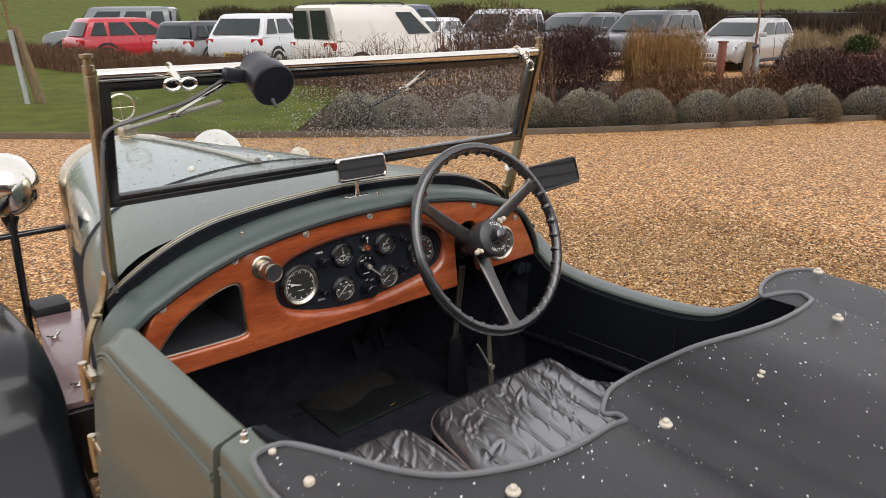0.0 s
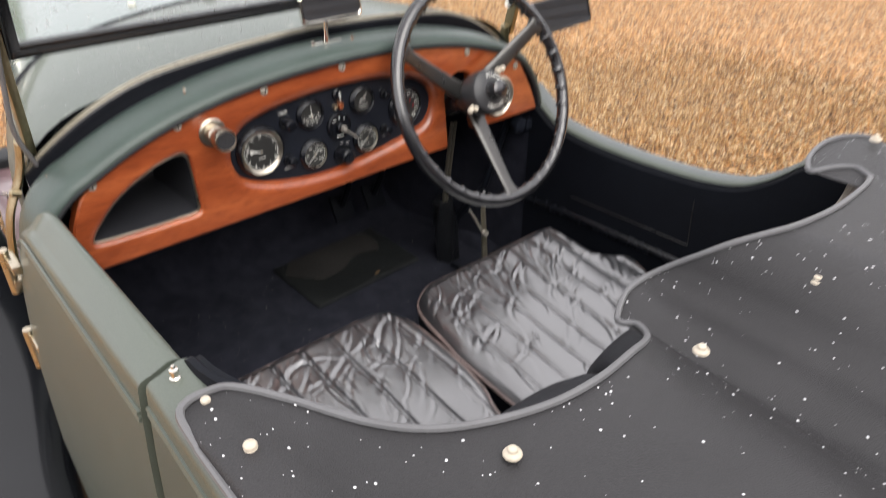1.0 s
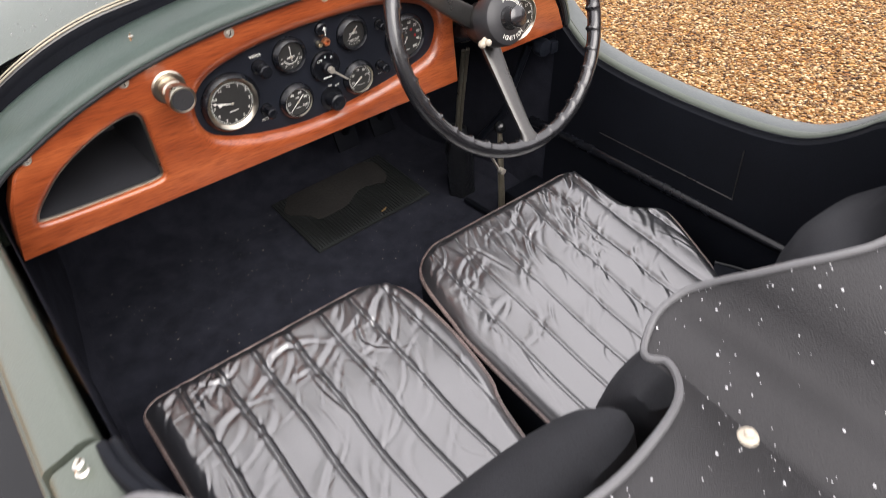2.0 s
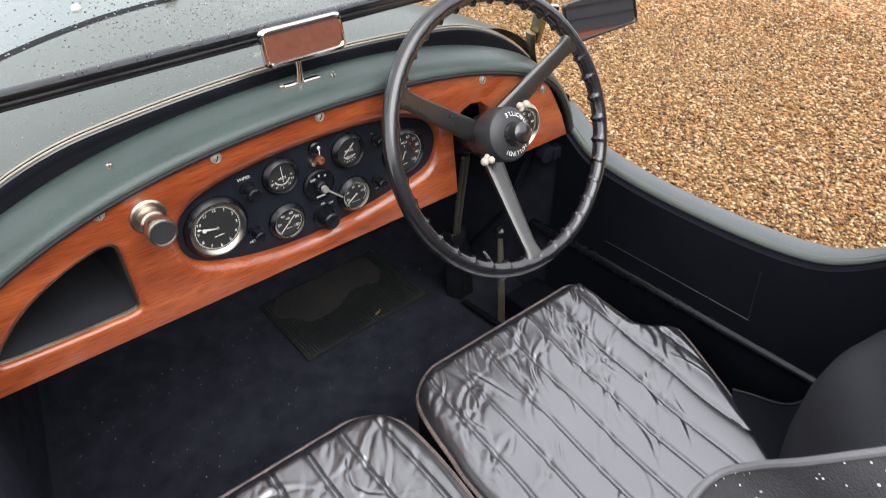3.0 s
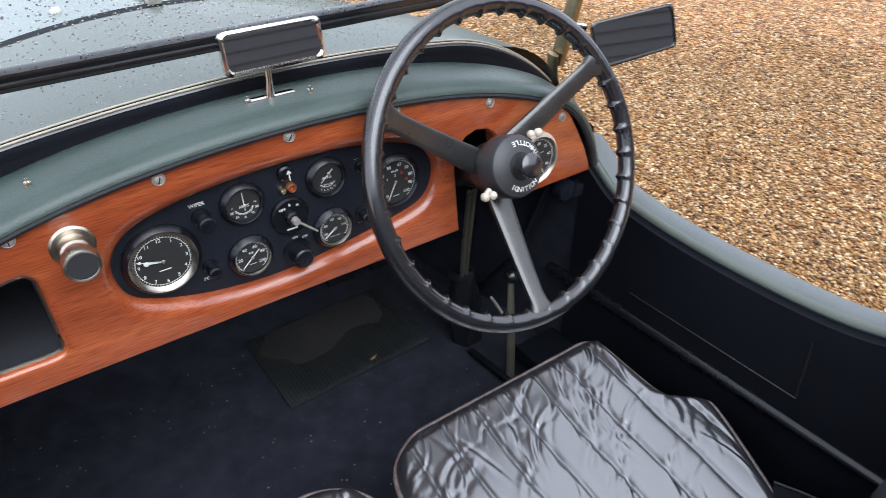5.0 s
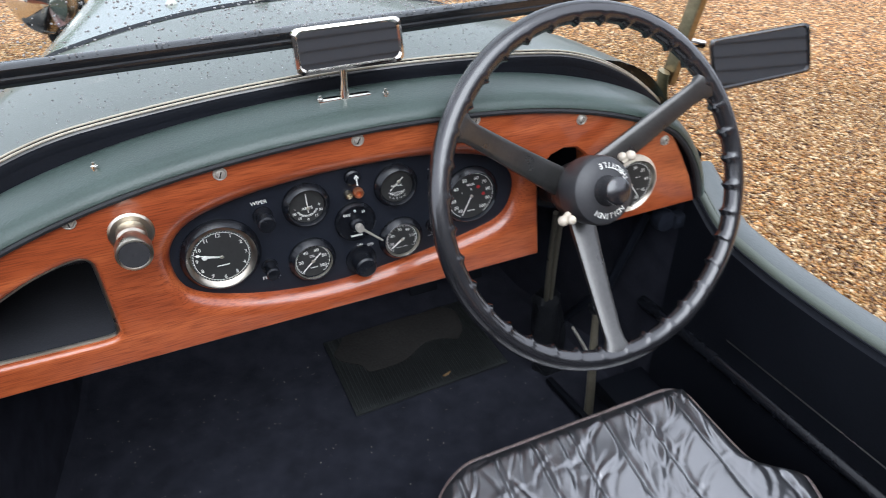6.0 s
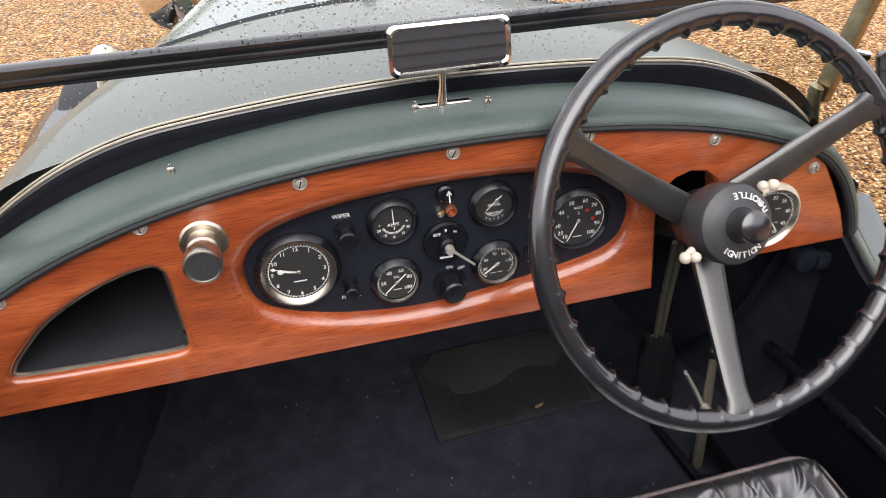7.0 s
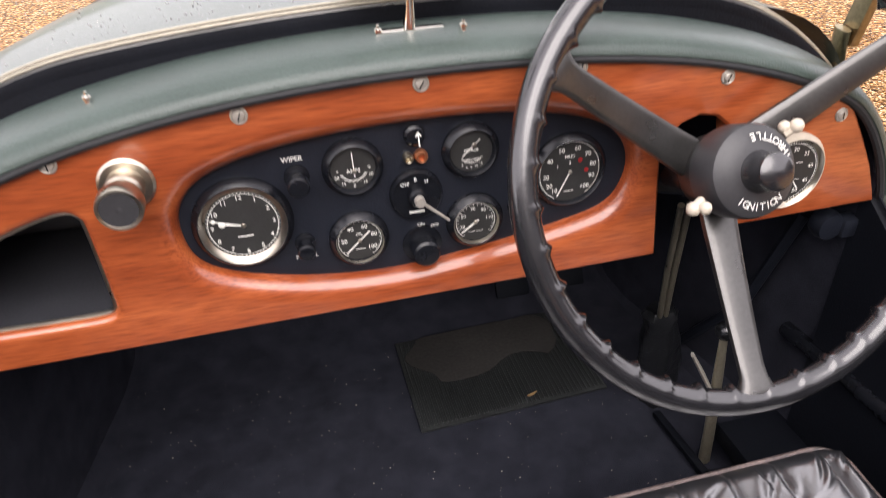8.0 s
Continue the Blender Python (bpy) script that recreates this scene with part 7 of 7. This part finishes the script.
# ---- loose pebbles near the car ----
def pebbles(name, areas, label):
    """Thousands of small uneven stones lying on the drive, in one mesh."""
    r = np.random.RandomState(4)
    base = np.array([(1, 0, 0), (-1, 0, 0), (0, 1, 0), (0, -1, 0), (0, 0, 1), (0, 0, -1), (.62, .62, .3), (-.62, .62, .35), (.62, -.62, .3), (-.62, -.62, .35)])
    tri = np.array([(4, 0, 6), (4, 6, 2), (4, 2, 7), (4, 7, 1), (4, 1, 9), (4, 9, 3), (4, 3, 8), (4, 8, 0), (5, 6, 0), (5, 2, 6), (5, 7, 2), (5, 1, 7), (5, 9, 1), (5, 3, 9), (5, 8, 3), (5, 0, 8)])
    V, Fc, k = [], [], 0
    for x0, x1, y0, y1, n in areas:
        c = np.stack([r.uniform(x0, x1, n) + abs(r.normal(0, 0.30, n)) * (x0 > 0), r.uniform(y0, y1, n) + r.normal(0, 0.30, n) * (x0 > 0), np.zeros(n)], 1)
        s = r.uniform(0.0045, 0.0105, (n, 1)) * np.stack([r.uniform(0.8, 1.5, n), r.uniform(0.7, 1.1, n), r.uniform(0.45, 0.8, n)], 1)
        c[:, 2] = s[:, 2] * r.uniform(0.1, 0.9, n)
        a = r.uniform(0, 6.28, n)
        p = base[None] * s[:, None]
        p = p * r.uniform(0.82, 1.15, p.shape)
        ca, sa = np.cos(a)[:, None], np.sin(a)[:, None]
        q = np.stack([p[..., 0] * ca - p[..., 1] * sa, p[..., 0] * sa + p[..., 1] * ca, p[..., 2]], 2) + c[:, None]
        V.append(q.reshape(-1, 3))
        Fc.append((tri[None] + (np.arange(n) * 10)[:, None, None] + k).reshape(-1, 3))
        k += n * 10
    V, Fc = np.concatenate(V), np.concatenate(Fc)
    me = bpy.data.meshes.new(name)
    me.vertices.add(len(V))
    me.vertices.foreach_set("co", V.ravel())
    me.loops.add(Fc.size)
    me.loops.foreach_set("vertex_index", Fc.ravel())
    me.polygons.add(len(Fc))
    me.polygons.foreach_set("loop_start", np.arange(0, Fc.size, 3))
    me.polygons.foreach_set("loop_total", np.full(len(Fc), 3))
    me.update()
    me.shade_smooth()
    me.materials.append(M_PEBBLE)
    return tagged(new(name, me), label, "pebbles", kind="stuff")


M_PEBBLE = bpy.data.materials.new("wet_pebble")
M_PEBBLE.use_nodes = True
pt = M_PEBBLE.node_tree
pg = pt.nodes.new("ShaderNodeNewGeometry")
pr = pt.nodes.new("ShaderNodeValToRGB")
pr.color_ramp.elements[0].color = (0.05, 0.018, 0.006, 1)
pr.color_ramp.elements[1].color = (0.90, 0.72, 0.45, 1)
for pos, c in ((0.14, (0.17, 0.086, 0.032)), (0.3, (0.28, 0.138, 0.044)), (0.5, (0.43, 0.222, 0.068)), (0.64, (0.39, 0.245, 0.105)), (0.8, (0.58, 0.355, 0.135))):
    pr.color_ramp.elements.new(pos).color = (*c, 1)
pt.links.new(pg.outputs["Random Per Island"], pr.inputs[0])
pn = pt.nodes.new("ShaderNodeTexNoise")
pn.inputs["Scale"].default_value = 180
pm = pt.nodes.new("ShaderNodeMixRGB")
pm.blend_type = "MULTIPLY"
pm.inputs[0].default_value = 0.15
pt.links.new(pr.outputs[0], pm.inputs[1])
pt.links.new(pn.outputs[0], pm.inputs[2])
pt.links.new(pm.outputs[0], pt.nodes["Principled BSDF"].inputs["Base Color"])
pt.nodes["Principled BSDF"].inputs["Roughness"].default_value = 0.32
pebbles("loose_pebbles", [(0.7, 2.2, -0.9, 1.2, 26000), (2.2, 4.2, -0.9, 2.2, 30000), (0.6, 3.2, 1.2, 3.4, 26000), (-0.75, -0.52, -0.8, 1.0, 3000), (-1.6, -0.4, 1.4, 5.0, 14000)], "loose wet golden pebbles on the drive")
